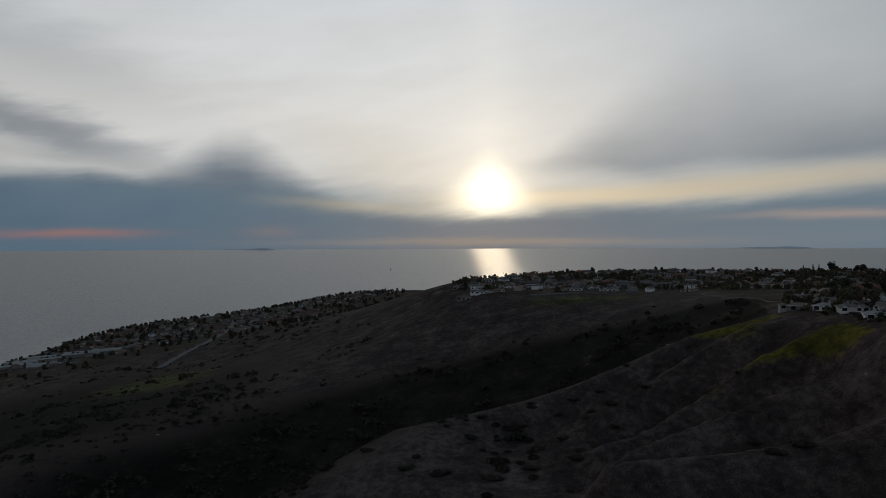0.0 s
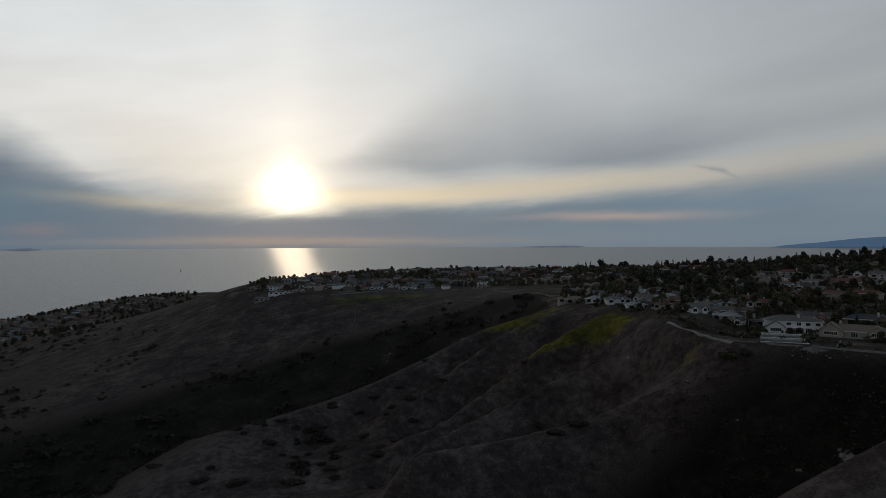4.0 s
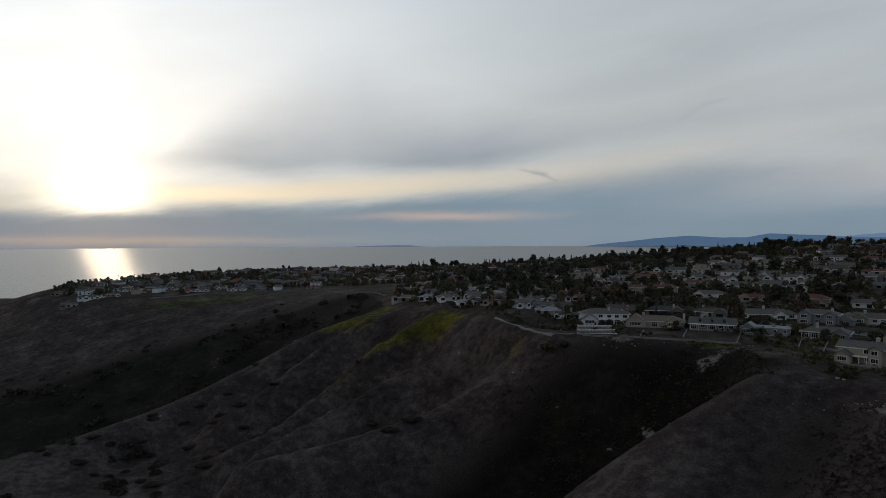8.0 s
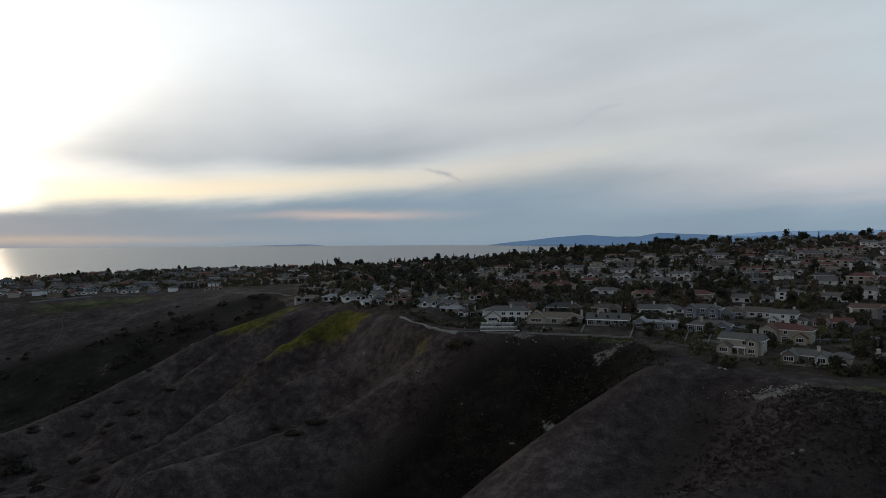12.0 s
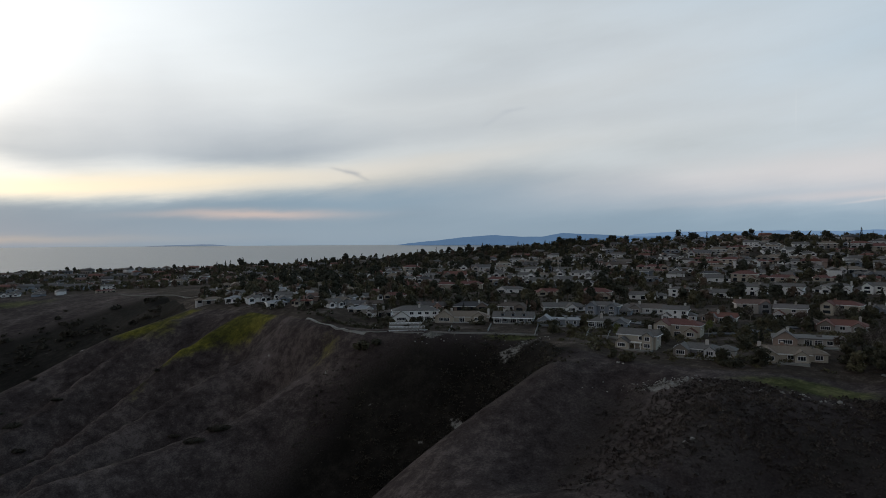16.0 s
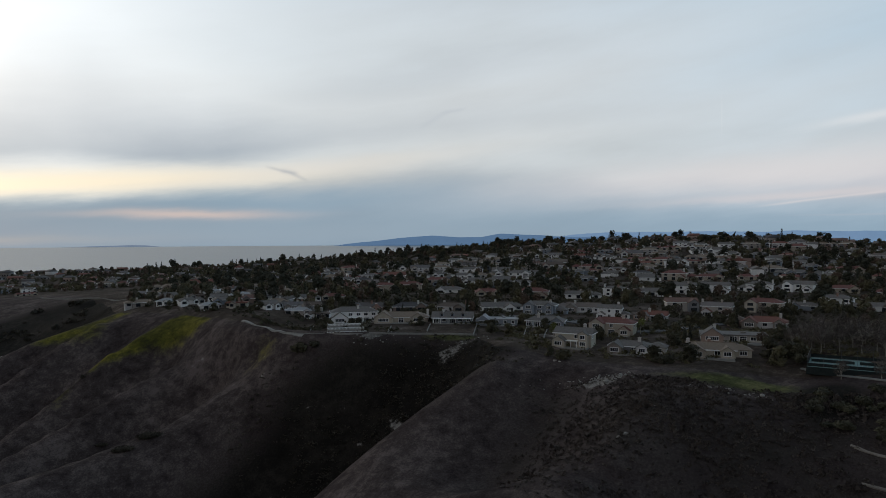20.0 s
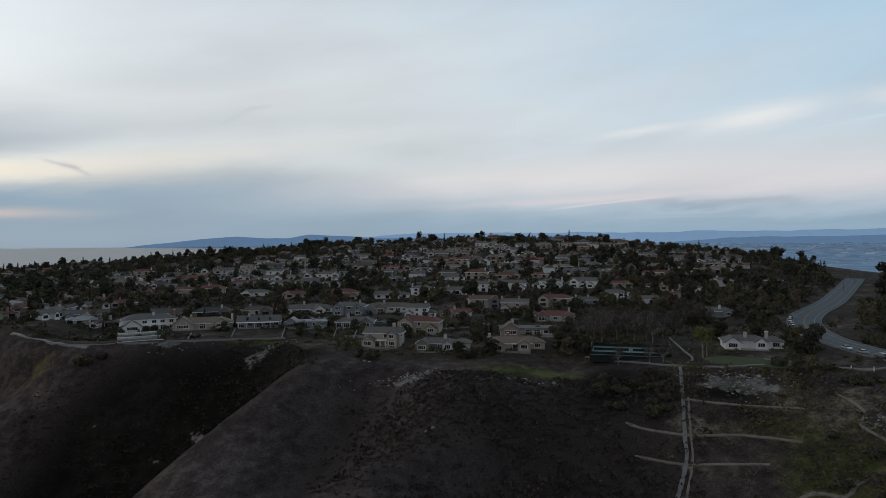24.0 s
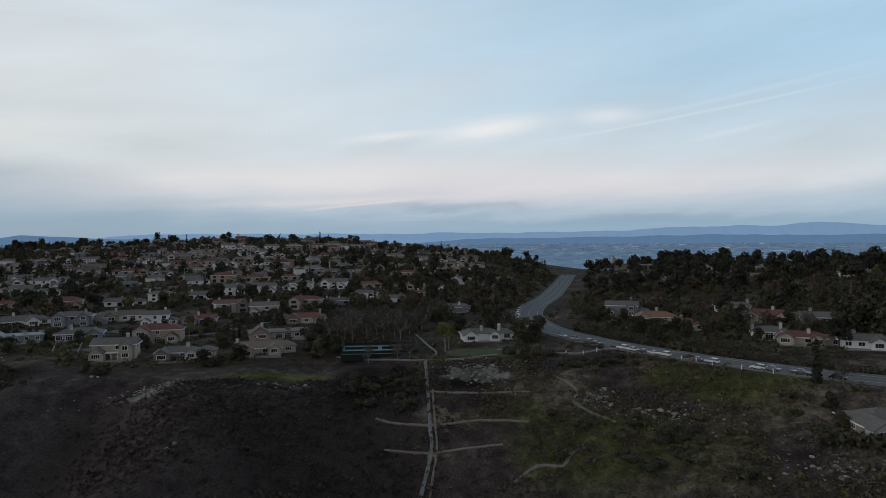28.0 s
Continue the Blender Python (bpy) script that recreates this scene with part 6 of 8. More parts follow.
for kind, i, b, d, s in [("bare", 0, 82.1, 243, 0.7), ("bare", 1, 84.6, 241, 0.75), ("bare", 0, 85.6, 240, 0.7), ("bare", 1, 80.8, 278, 1.2), ("bare", 0, 82.8, 290, 1.25), ("bare", 1, 84.3, 286, 1.2),
                         ("bare", 0, 85.6, 292, 1.1), ("bare", 1, 81.6, 300, 1.2), ("spring", 0, 88.6, 246, 1.25), ("spring", 0, 88.9, 251, 1.1), ("bare", 1, 86.6, 300, 1.1), ("bare", 0, 80.2, 283, 1.1), ("bare", 1, 81.0, 288, 1.2), ("bare", 0, 82.0, 281, 1.0), ("bare", 1, 83.4, 279, 1.15), ("bare", 0, 84.8, 277, 1.1), ("bare", 1, 85.2, 300, 1.25), ("bare", 0, 83.6, 305, 1.2), ("bare", 1, 79.6, 296, 1.1), ("bare", 0, 82.3, 312, 1.2), ("bare", 1, 84.6, 315, 1.15), ("bare", 0, 86.2, 312, 1.1), ("bare", 1, 80.6, 318, 1.1), ("bare", 0, 78.9, 286, 1.0), ("broadleaf", 3, 78.0, 258, 0.95), ("broadleaf", 0, 77.4, 268, 1.0), ("broadleaf", 1, 95.6, 262, 1.0), ("broadleaf", 2, 96.0, 274, 1.1), ("broadleaf", 3, 95.2, 285, 1.0), ("broadleaf", 0, 96.4, 292, 1.0), ("broadleaf", 2, 70.4, 276, 0.8), ("broadleaf", 1, 64.6, 284, 0.9), ("broadleaf", 3, 70.6, 296, 0.85), ("broadleaf", 0, 78.2, 300, 0.9), ("autumn", 0, 76.9, 280, 0.9), ("spring", 0, 67.9, 305, 0.8), ("broadleaf", 2, 63.4, 304, 0.9), ("broadleaf", 1, 60.2, 318, 0.8), ("cypress", 0, 71.3, 290, 0.7), ("cypress", 1, 71.7, 291, 0.6), ("broadleaf", 1, 79.4, 262, 1.0),
                         ("broadleaf", 2, 78.6, 268, 0.9), ("broadleaf", 0, 95.2, 236, 0.8), ("broadleaf", 3, 96.3, 240, 0.75), ("bush", 0, 97.4, 246, 1.3), ("broadleaf", 0, 89.8, 300, 1.0),
                         ("broadleaf", 1, 92.4, 295, 1.05), ("broadleaf", 2, 94.6, 290, 0.9), ("bush", 1, 94.0, 243, 1.5), ("cypress", 0, 117.3, 214, 1.15), ("broadleaf", 3, 118.9, 194, 0.55), ("bush", 0, 118.0, 186, 1.5), ("bush", 1, 119.4, 186, 1.7), ("bush", 0, 120.8, 184, 1.8), ("broadleaf", 0, 118.2, 204, 0.6), ("bush", 1, 122.2, 184, 1.8), ("autumn", 0, 110.3, 292, 1.1),
                         ("autumn", 0, 114.0, 300, 1.2), ("bare", 0, 112.8, 285, 1.2), ("bare", 1, 116.7, 290, 1.25), ("bare", 1, 119.0, 214, 0.8), ("bush", 0, 39.7, 304, 2.1), ("bush", 1, 40.9, 303, 1.4),
                         ("broadleaf", 1, 55.7, 307, 0.75), ("broadleaf", 3, 57.2, 306, 0.7), ("broadleaf", 0, 69.0, 250, 0.8), ("broadleaf", 2, 71.6, 252, 0.95), ("broadleaf", 0, 60.6, 250, 0.5),
                         ("bush", 0, 61.7, 247, 1.8), ("bush", 1, 69.8, 247, 1.6), ("spring", 0, 60.9, 290, 0.8)]:
    plant(kind, i, b, d, s, G)


# scrub over the open slopes: countless, so one mesh for each sort
def scrub(name, label, n, b0, b1, d0, d1, density, size, mat, seed, squash=0.6, faces=16, leaf=0.34, garden=False):
    rg = np.random.default_rng(seed)
    b = rg.uniform(b0, b1, n * 6)
    d = np.sqrt(rg.uniform(d0 ** 2, d1 ** 2, n * 6))
    x, y = d * np.sin(np.radians(b)), d * np.cos(np.radians(b))
    rim = np.interp(b, RIM_B, RIM_D)
    keep_it = (off_road(x, y) > 10) & (rg.random(n * 6) < density(x, y, b, d)) & ((d > rim + 6) if garden else (d < rim - 3))
    x, y = x[keep_it][:n], y[keep_it][:n]
    z = height(x, y)
    k = len(x)
    # a clump: leaf faces scattered through a low dome
    m = faces
    s = size * np.exp(rg.normal(0, 0.45, k))
    a, e = rg.uniform(0, 6.283, (k, m)), np.arcsin(rg.uniform(0.0, 1.0, (k, m)))
    rr = s[:, None] * rg.uniform(0.5, 1.0, (k, m))
    c = np.stack([x[:, None] + rr * np.cos(a) * np.cos(e), y[:, None] + rr * np.sin(a) * np.cos(e), z[:, None] + rr * squash * np.sin(e)], -1)
    nrm = rg.normal(size=(k, m, 3))
    t = np.cross(nrm, rg.normal(size=(k, m, 3)))
    t /= np.linalg.norm(t, axis=-1, keepdims=True)
    u = np.cross(t, nrm)
    u /= np.linalg.norm(u, axis=-1, keepdims=True)
    q = (s[:, None] * leaf * rg.uniform(0.6, 1.4, (k, m)))[..., None]
    v = np.stack([c - t * q - u * q * 0.6, c + t * q * 0.9 - u * q * 0.5, c + u * q * 1.1], 2)
    n_face = k * m
    me = bpy.data.meshes.new(name)
    me.vertices.add(n_face * 3)
    me.vertices.foreach_set("co", v.astype(np.float32).ravel())
    me.loops.add(n_face * 3)
    me.loops.foreach_set("vertex_index", np.arange(n_face * 3, dtype=np.int32))
    me.polygons.add(n_face)
    me.polygons.foreach_set("loop_start", np.arange(0, n_face * 3, 3, dtype=np.int32))
    me.update(calc_edges=True)
    me.materials.append(mat)
    tagged(new(name, me), label, "shrubs", kind="stuff")


def on_slope(b, el, d=150.0):
    """How far off the ground lies at a bearing and an angle below the level of the eye."""
    while d < 900 and EYE_Z + d * math.tan(math.radians(el)) > ground(b, d)[2]:
        d += 3.0
    return d


for i, (b, el, s) in enumerate([(2.4, -16, 1.3), (0, -18.8, 1.6), (-2.9, -18.4, 1.3), (5.7, -16.4, 1.1), (8.3, -16.8, 1.2), (12.7, -13.7, 1.1), (4.3, -19.2, 1.5), (7.6, -18.3, 1.3), (-6.2, -17, 1.2), (9.9, -14.3, .9),
                                (7.6, -13.4, .9), (11.7, -16.8, 1.0), (11.1, -13.1, 1.0), (14.2, -13.1, 1.5), (7.6, -13.8, .9), (12.2, -14.3, 1.1), (14.3, -15, 1.0), (11.4, -17.4, 1.4), (13, -16.3, 1.1), (8.1, -17, 1.5),
                                (10.3, -16, 1.2), (5.9, -15.3, 1.1), (28.2, -14.9, 1.4), (26.3, -15.7, 1.2), (24.8, -15.3, .8), (16.8, -11.9, .9), (15.4, -10.1, .8), (6.9, -15.1, .9), (3.5, -14.6, 1.0), (13.2, -12.4, .9)]):
    plant("mound", i % 2, b, on_slope(b, el), s * 1.25, "dark bushes on the grassy spur", turn=(i * 53) % 60 - 30 - b, tall=0.8)


def patches(x, y, size, seed, lo, hi):
    return np.clip((fbm(x, y, size, 3, seed) + 0.5 - lo) / (hi - lo), 0, 1)


def dark_cover(x, y, b, d):
    c = covers(x, y)
    cut = (spot(x, y, 91, 224, 13, 8) < 0.35) & ~((b > 38) & (b < 62) & (d < 236))
    return (np.clip(c["brush"], 0, 1) * patches(x, y, 26, 61, 0.42, 0.56) + 0.02) * cut


scrub("dark_scrub", "dark evergreen scrub in the gullies and on steep slopes", 4500, 34, 70, 100, 310, lambda x, y, b, d: dark_cover(x, y, b, d) * np.clip((62 - b) / 14, 0, 1), 0.7, M_SCRUB, 71, 0.6, 10, 0.3)
scrub("sage_scrub", "olive and grey sage scrub on the open park slope", 7500, 86, 125, 110, 250, lambda x, y, b, d: (0.06 + 0.9 * patches(x, y, 16, 62, 0.46, 0.6)) * (spot(x, y, 91, 224, 13, 8) < 0.35), 0.6, M_SAGE, 80, 0.7, 10, 0.3)
scrub("dark_scrub", "dark scrub on the canyon floor and far slopes", 2200, -42, 24, 250, 720, lambda x, y, b, d: np.clip(dark_cover(x, y, b, d) - 0.25, 0, 1) + 0.006 * patches(x, y, 40, 66, 0.55, 0.62), 1.9, M_SCRUB, 72, 0.5, 34, 0.36)
scrub("spur_scrub", "scattered dark low bushes on the pale grassy spur", 60, -14, 8, 270, 400, lambda x, y, b, d: 0.1 + 0.9 * patches(x, y, 45, 63, 0.46, 0.56), 2.7, M_SCRUB, 73, 0.4, 150, 0.26)
scrub("dry_brush", "grey-brown dry brush on the slopes", 5000, 87, 125, 110, 250, lambda x, y, b, d: 0.08 + 0.9 * patches(x, y, 14, 64, 0.48, 0.62), 0.5, M_SCRUB_DRY, 74, 1.3, 12, 0.3)
scrub("slope_brush", "brown dry brush covering the near spur in streaks", 7000, 56, 89, 130, 228, lambda x, y, b, d: (0.2 + 0.8 * patches(x, y, 20, 84, 0.4, 0.64)) * np.clip((b - 56) / 11, 0, 1), 0.5, M_BROWN_BRUSH, 85, 0.9, 12, 0.32)
scrub("meadow_scrub", "dark clumps of bush dotted over the green meadow", 420, -38, -6, 560, 1300, lambda x, y, b, d: patches(x, y, 60, 65, 0.48, 0.58), 2.6, M_SCRUB, 75, 0.6, 24, 0.3)
scrub("garden_shrubs", "dark garden shrubs and groundcover between the houses", 5200, 27, 98, 310, 720, lambda x, y, b, d: 0.2 + 0.8 * patches(x, y, 18, 67, 0.42, 0.58), 1.6, M_LEAF, 76, 0.8, 16, 0.3, True)
scrub("garden_shrubs", "dark shrubs and low trees on the crest of the suburb", 4200, 26, 92, 760, 1380, lambda x, y, b, d: 0.15 + 0.85 * (d > 920), 3.0, M_LEAF, 78, 0.8, 14, 0.34, True)
scrub("garden_shrubs", "brown and olive shrubs in the gardens along the rim", 1500, 56, 98, 246, 330, lambda x, y, b, d: (0.1 + 0.9 * patches(x, y, 12, 70, 0.48, 0.6)) * (spot(x, y, 92, 244, 14, 10) < 0.3) * (spot(x, y, 83.1, 257, 17, 13) < 0.35), 0.9, M_LEAF_OLIVE, 79, 0.9, 18, 0.3, True)
scrub("garden_shrubs", "dark shrubs under the trees of the east hill", 2200, 99, 126, 250, 480, lambda x, y, b, d: 0.2 + 0.8 * patches(x, y, 18, 68, 0.42, 0.58), 1.5, M_LEAF_OLIVE, 77, 0.8, 16, 0.3, True)
# ---------------------------------------------------------------- roads, paths, park
def side_of(line):
    t = np.gradient(line, axis=0)
    t /= np.linalg.norm(t, axis=1)[:, None]
    return t, np.stack([t[:, 1], -t[:, 0]], -1)


def ribbon(name, line, half, mat, label, category="", lift=0.3, off=0.0, level=False, kind="structure", depth=0.6, parent=None, wobble=0.0, seed=0):
    """A slab that follows the ground along a line; off: metres to its right."""
    t, r = side_of(line)
    rg = np.random.default_rng(seed)
    j = 1 + wobble * rg.normal(size=(len(line), 2)) if wobble else np.ones((len(line), 2))
    lo, hi = line + r * (off - half * j[:, :1]), line + r * (off + half * j[:, 1:])
    mid = (lo + hi) / 2
    if level:
        zc = height(line[:, 0], line[:, 1])
        zc = np.convolve(np.pad(zc, 4, mode="edge"), np.ones(9) / 9, "valid") + lift
        zs = [zc, zc + 0.04, zc]
    else:
        zs = [height(q[:, 0], q[:, 1]) + lift for q in (lo, mid, hi)]
    rows = [np.column_stack([lo, zs[0] - depth]), np.column_stack([lo, zs[0]]), np.column_stack([mid, zs[1]]), np.column_stack([hi, zs[2]]), np.column_stack([hi, zs[2] - depth])]
    me = grid_mesh(name, np.concatenate(rows), 5, len(line))
    me.polygons.foreach_set("use_smooth", [False] * len(me.polygons))
    me.materials.append(mat)
    ob = new(name, me)
    if parent is not None:
        ob.parent = parent
        return ob
    return tagged(ob, label, category, kind=kind)


road = ribbon("road", ROAD_LINE, 6.8, M_ASPHALT, "wide grey asphalt road curving down past the park", "road", 0.3, level=True, depth=0.8)
ribbon("centre_line", ROAD_LINE, 0.09, M_MARK_YELLOW, "", lift=0.36, off=-0.3, level=True, depth=0.05, parent=road)
ribbon("centre_line", ROAD_LINE, 0.09, M_MARK_YELLOW, "", lift=0.36, off=0.3, level=True, depth=0.05, parent=road)
ribbon("edge_line", ROAD_LINE, 0.08, M_MARK, "", lift=0.36, off=4.3, level=True, depth=0.05, parent=road)
ribbon("edge_line", ROAD_LINE, 0.08, M_MARK, "", lift=0.36, off=-4.3, level=True, depth=0.05, parent=road)
ribbon("kerb", ROAD_LINE, 0.16, M_PAVING, "pale concrete kerb along the road", "kerb", 0.45, off=7.0, level=True, depth=0.6)
ribbon("kerb", ROAD_LINE, 0.16, M_PAVING, "pale concrete kerb along the road", "kerb", 0.45, off=-7.0, level=True, depth=0.6)


def path(name, pts, half, mat, label, category, **k):
    return ribbon(name, curve_through([polar(b, d) for b, d in pts], 2.0), half, mat, label, category, **k)


path("trail", [(86.9, 233), (87.1, 217), (87.25, 201), (87.4, 193), (87.0, 185), (86.5, 178), (86.0, 165)], 0.52, M_PAVING, "pale straight track running down the slope", "trail", lift=0.3, wobble=0.12, seed=1)
path("trail", [(87.5, 216), (87.7, 201), (87.85, 193), (87.5, 184), (87.2, 176)], 0.3, M_TRAIL, "dirt track beside the straight track", "trail", lift=0.25, wobble=0.2, seed=2)
path("trail", [(87.3, 215), (91.5, 214), (95.7, 215)], 0.32, M_TRAIL, "pale level path cut across the slope", "trail", lift=0.3, wobble=0.2, seed=3)
path("trail", [(82.7, 203), (84.4, 201.5), (87.2, 201), (91.5, 202), (95.6, 201)], 0.34, M_TRAIL, "pale level path cut across the slope", "trail", lift=0.3, wobble=0.2, seed=4)
path("trail", [(83.4, 191), (87.2, 191), (91.5, 192), (93.4, 192)], 0.32, M_TRAIL, "pale level path cut across the slope", "trail", lift=0.3, wobble=0.2, seed=5)
path("trail", [(97.7, 225), (99.0, 220), (99.6, 215), (99.3, 210), (100.9, 204), (102.7, 199)], 0.4, M_TRAIL, "winding dirt footpath on the scrub slope", "trail", lift=0.25, wobble=0.25, seed=6)
path("trail", [(94.4, 178), (96.3, 183), (98.4, 182), (99.0, 186), (100.5, 191)], 0.5, M_TRAIL, "pale worn footpath low on the slope", "trail", lift=0.25, wobble=0.35, seed=7)
path("trail", [(4.0, 760), (8.5, 715), (9.5, 690), (9.3, 650), (8.6, 620)], 0.5, M_TRACK, "faint footpath on the brown hill", "trail", lift=0.3, wobble=0.25, seed=8)
path("trail", [(5.7, 408), (7.2, 396), (7.6, 380), (8.0, 362), (9.6, 345)], 0.3, M_TRACK, "narrow footpath over the grassy spur", "trail", lift=0.25, wobble=0.3, seed=9)
path("footpath", [(86.9, 233), (87.7, 240), (87.8, 246), (87.3, 256), (86.9, 266), (86.1, 291)], 0.36, M_PAVING, "curving pale concrete park footpath", "footpath", lift=0.35)
path("footpath", [(79.5, 256), (83.9, 241.5), (86.8, 234.5), (90.6, 236), (93.0, 241)], 0.5, M_PAVING, "pale concrete footpath along the park edge", "footpath", lift=0.35)
path("footpath", [(97.6, 251), (98.7, 250), (100.1, 248), (101.6, 250), (103.2, 253)], 0.6, M_PAVING, "pale footpath beside the clipped bushes", "footpath", lift=0.4)
path("hill_street", [(67.0, 735), (67.3, 770), (67.7, 840), (68.4, 930)], 4.5, M_ASPHALT, "steep street climbing between the hill houses", "street", lift=0.6)
path("hill_street", [(74.0, 800), (73.4, 840), (72.5, 890), (71.6, 960)], 4.0, M_PAVING, "pale street climbing to the crest", "street", lift=0.6)
path("garden_street", [(67.2, 312), (69.2, 312), (70.8, 318), (72.0, 330), (73.6, 342), (77, 356)], 3.0, M_ASPHALT, "quiet residential street behind the rim houses", "street", lift=0.5)
path("garden_street", [(40, 384), (45, 384), (50, 380), (55, 372), (60, 358), (64, 335)], 3.8, M_ASPHALT, "quiet residential street behind the rim houses", "street", lift=0.5)
path("coast_road", [(-22.5, 1060), (-21.0, 1150), (-18.4, 1330), (-17.2, 1600), (-16.8, 1800)], 7.0, M_ASPHALT, "broad pale coast road below the hills", "road", lift=1.0)
path("terrace_edge", [(40.0, 310), (38.2, 323), (36.6, 340), (35.2, 357)], 0.6, M_DRIVE, "pale curved terrace edge on the rim", "terrace edge", lift=0.3, depth=0.6)

# park lawn
lawn_pts = [(88.6, 238), (92, 237.5), (95, 239), (95.2, 246), (92, 250), (89, 247)]
bm = bmesh.new()
ring = curve_through([polar(b, d) for b, d in lawn_pts + lawn_pts[:1]], 2.0)[:-1]
zz = height(ring[:, 0], ring[:, 1]) + 0.28
c = bm.verts.new((ring[:, 0].mean(), ring[:, 1].mean(), float(zz.mean()) + 0.3))
vs = [bm.verts.new((x, y, z)) for (x, y), z in zip(ring, zz)]
lo = [bm.verts.new((x, y, z - 1.0)) for (x, y), z in zip(ring, zz)]
for i in range(len(vs)):
    j = (i + 1) % len(vs)
    bm.faces.new((vs[i], vs[j], c))
    bm.faces.new((lo[i], lo[j], vs[j], vs[i]))
bmesh.ops.recalc_face_normals(bm, faces=bm.faces)
ob = new("lawn", to_mesh("lawn", bm, M_LAWN))
tagged(ob, "mown green park lawn at the head of the slope", "lawn", kind="structure")


def tennis_court():
    mid, z, rot = polar(83.1, 257.5), 258.7, -83.1
    root = thing("tennis_court", pose(mid[0], mid[1], z, 0, 0, rot), "two blue-green tennis courts behind dark windscreen fencing", "tennis court")
    L, D = 27.5, 20.0
    part("surface", boxes((-L / 2, L / 2, -D / 2, D / 2, -0.12, 0.0)), M_COURT, root)
    part("base", boxes((-L / 2 - .3, L / 2 + .3, -D / 2 - .3, D / 2 + .3, -2.5, -0.124)), M_NET, root)
    for cx in (-6.9, 6.9):
        for y in (-8.5, 8.5):
            part("line", boxes((cx - 5.5, cx + 5.5, y - .06, y + .06, 0.002, 0.02)), M_MARK, root)
        for x in (-5.5, -4.1, 0, 4.1, 5.5):
            part("line", boxes((cx + x - .06, cx + x + .06, -8.4, 8.4, 0.002, 0.02)), M_MARK, root)
        part("net", boxes((cx - 6.2, cx + 6.2, -.03, .03, 0.05, 1.0)), M_NET, root)
    for x0, x1, y0, y1 in ((-L / 2, L / 2, -D / 2, -D / 2), (-L / 2, L / 2, D / 2, D / 2), (-L / 2, -L / 2, -D / 2, D / 2), (L / 2, L / 2, -D / 2, D / 2)):
        k = int(max(x1 - x0, y1 - y0) / 4)
        part("windscreen", boxes((x0 - .03, x1 + .03, y0 - .03, y1 + .03, 0.1, 1.1)), M_NET, root)
        part("rail", boxes((x0 - .04, x1 + .04, y0 - .04, y1 + .04, 2.95, 3.03)), M_METAL, root)
        for i in range(k + 1):
            x, y = x0 + (x1 - x0) * i / k, y0 + (y1 - y0) * i / k
            part("post", boxes((x - .05, x + .05, y - .05, y + .05, -0.3, 2.945)), M_METAL, root)


tennis_court()


# ---------------------------------------------------------------- cars
def car_body(kind):
    """Side profile swept across the width, narrowing to the roof."""
    if kind == "saloon":
        low = [(-2.3, .35), (-2.32, .72), (-2.05, .92), (-1.35, .97), (.95, .98), (1.9, .86), (2.28, .66), (2.3, .35)]
        cab = [(-1.75, .95), (-1.05, 1.42), (.25, 1.45), (1.05, .97)]
    elif kind == "suv":
        low = [(-2.3, .4), (-2.35, .85), (-2.25, 1.05), (-1.4, 1.08), (.9, 1.08), (1.95, 1.0), (2.3, .8), (2.32, .4)]
        cab = [(-2.2, 1.05), (-1.95, 1.68), (.2, 1.72), (1.0, 1.07)]
    else:
        low = [(-2.8, .5), (-2.82, 1.0), (-2.75, 1.08), (-.9, 1.1), (.9, 1.1), (2.3, 1.05), (2.75, .9), (2.8, .5)]
        cab = [(-.95, 1.08), (-.8, 1.75), (.55, 1.78), (1.3, 1.09)]
    return low, cab


def prism(bm, prof, w0, w1, zsplit=None):
    zs = [z for _, z in prof]
    lo, hi = min(zs), max(zs)
    cols = []
    for s in (-1, 1):
        cols.append([bm.verts.new((x, s * (w0 + (w1 - w0) * (z - lo) / (hi - lo)), z)) for x, z in prof])
    bm.faces.new(cols[0])
    bm.faces.new(cols[1][::-1])
    n = len(prof)
    for i in range(n):
        j = (i + 1) % n
        bm.faces.new((cols[0][j], cols[0][i], cols[1][i], cols[1][j]))
    bmesh.ops.recalc_face_normals(bm, faces=bm.faces)


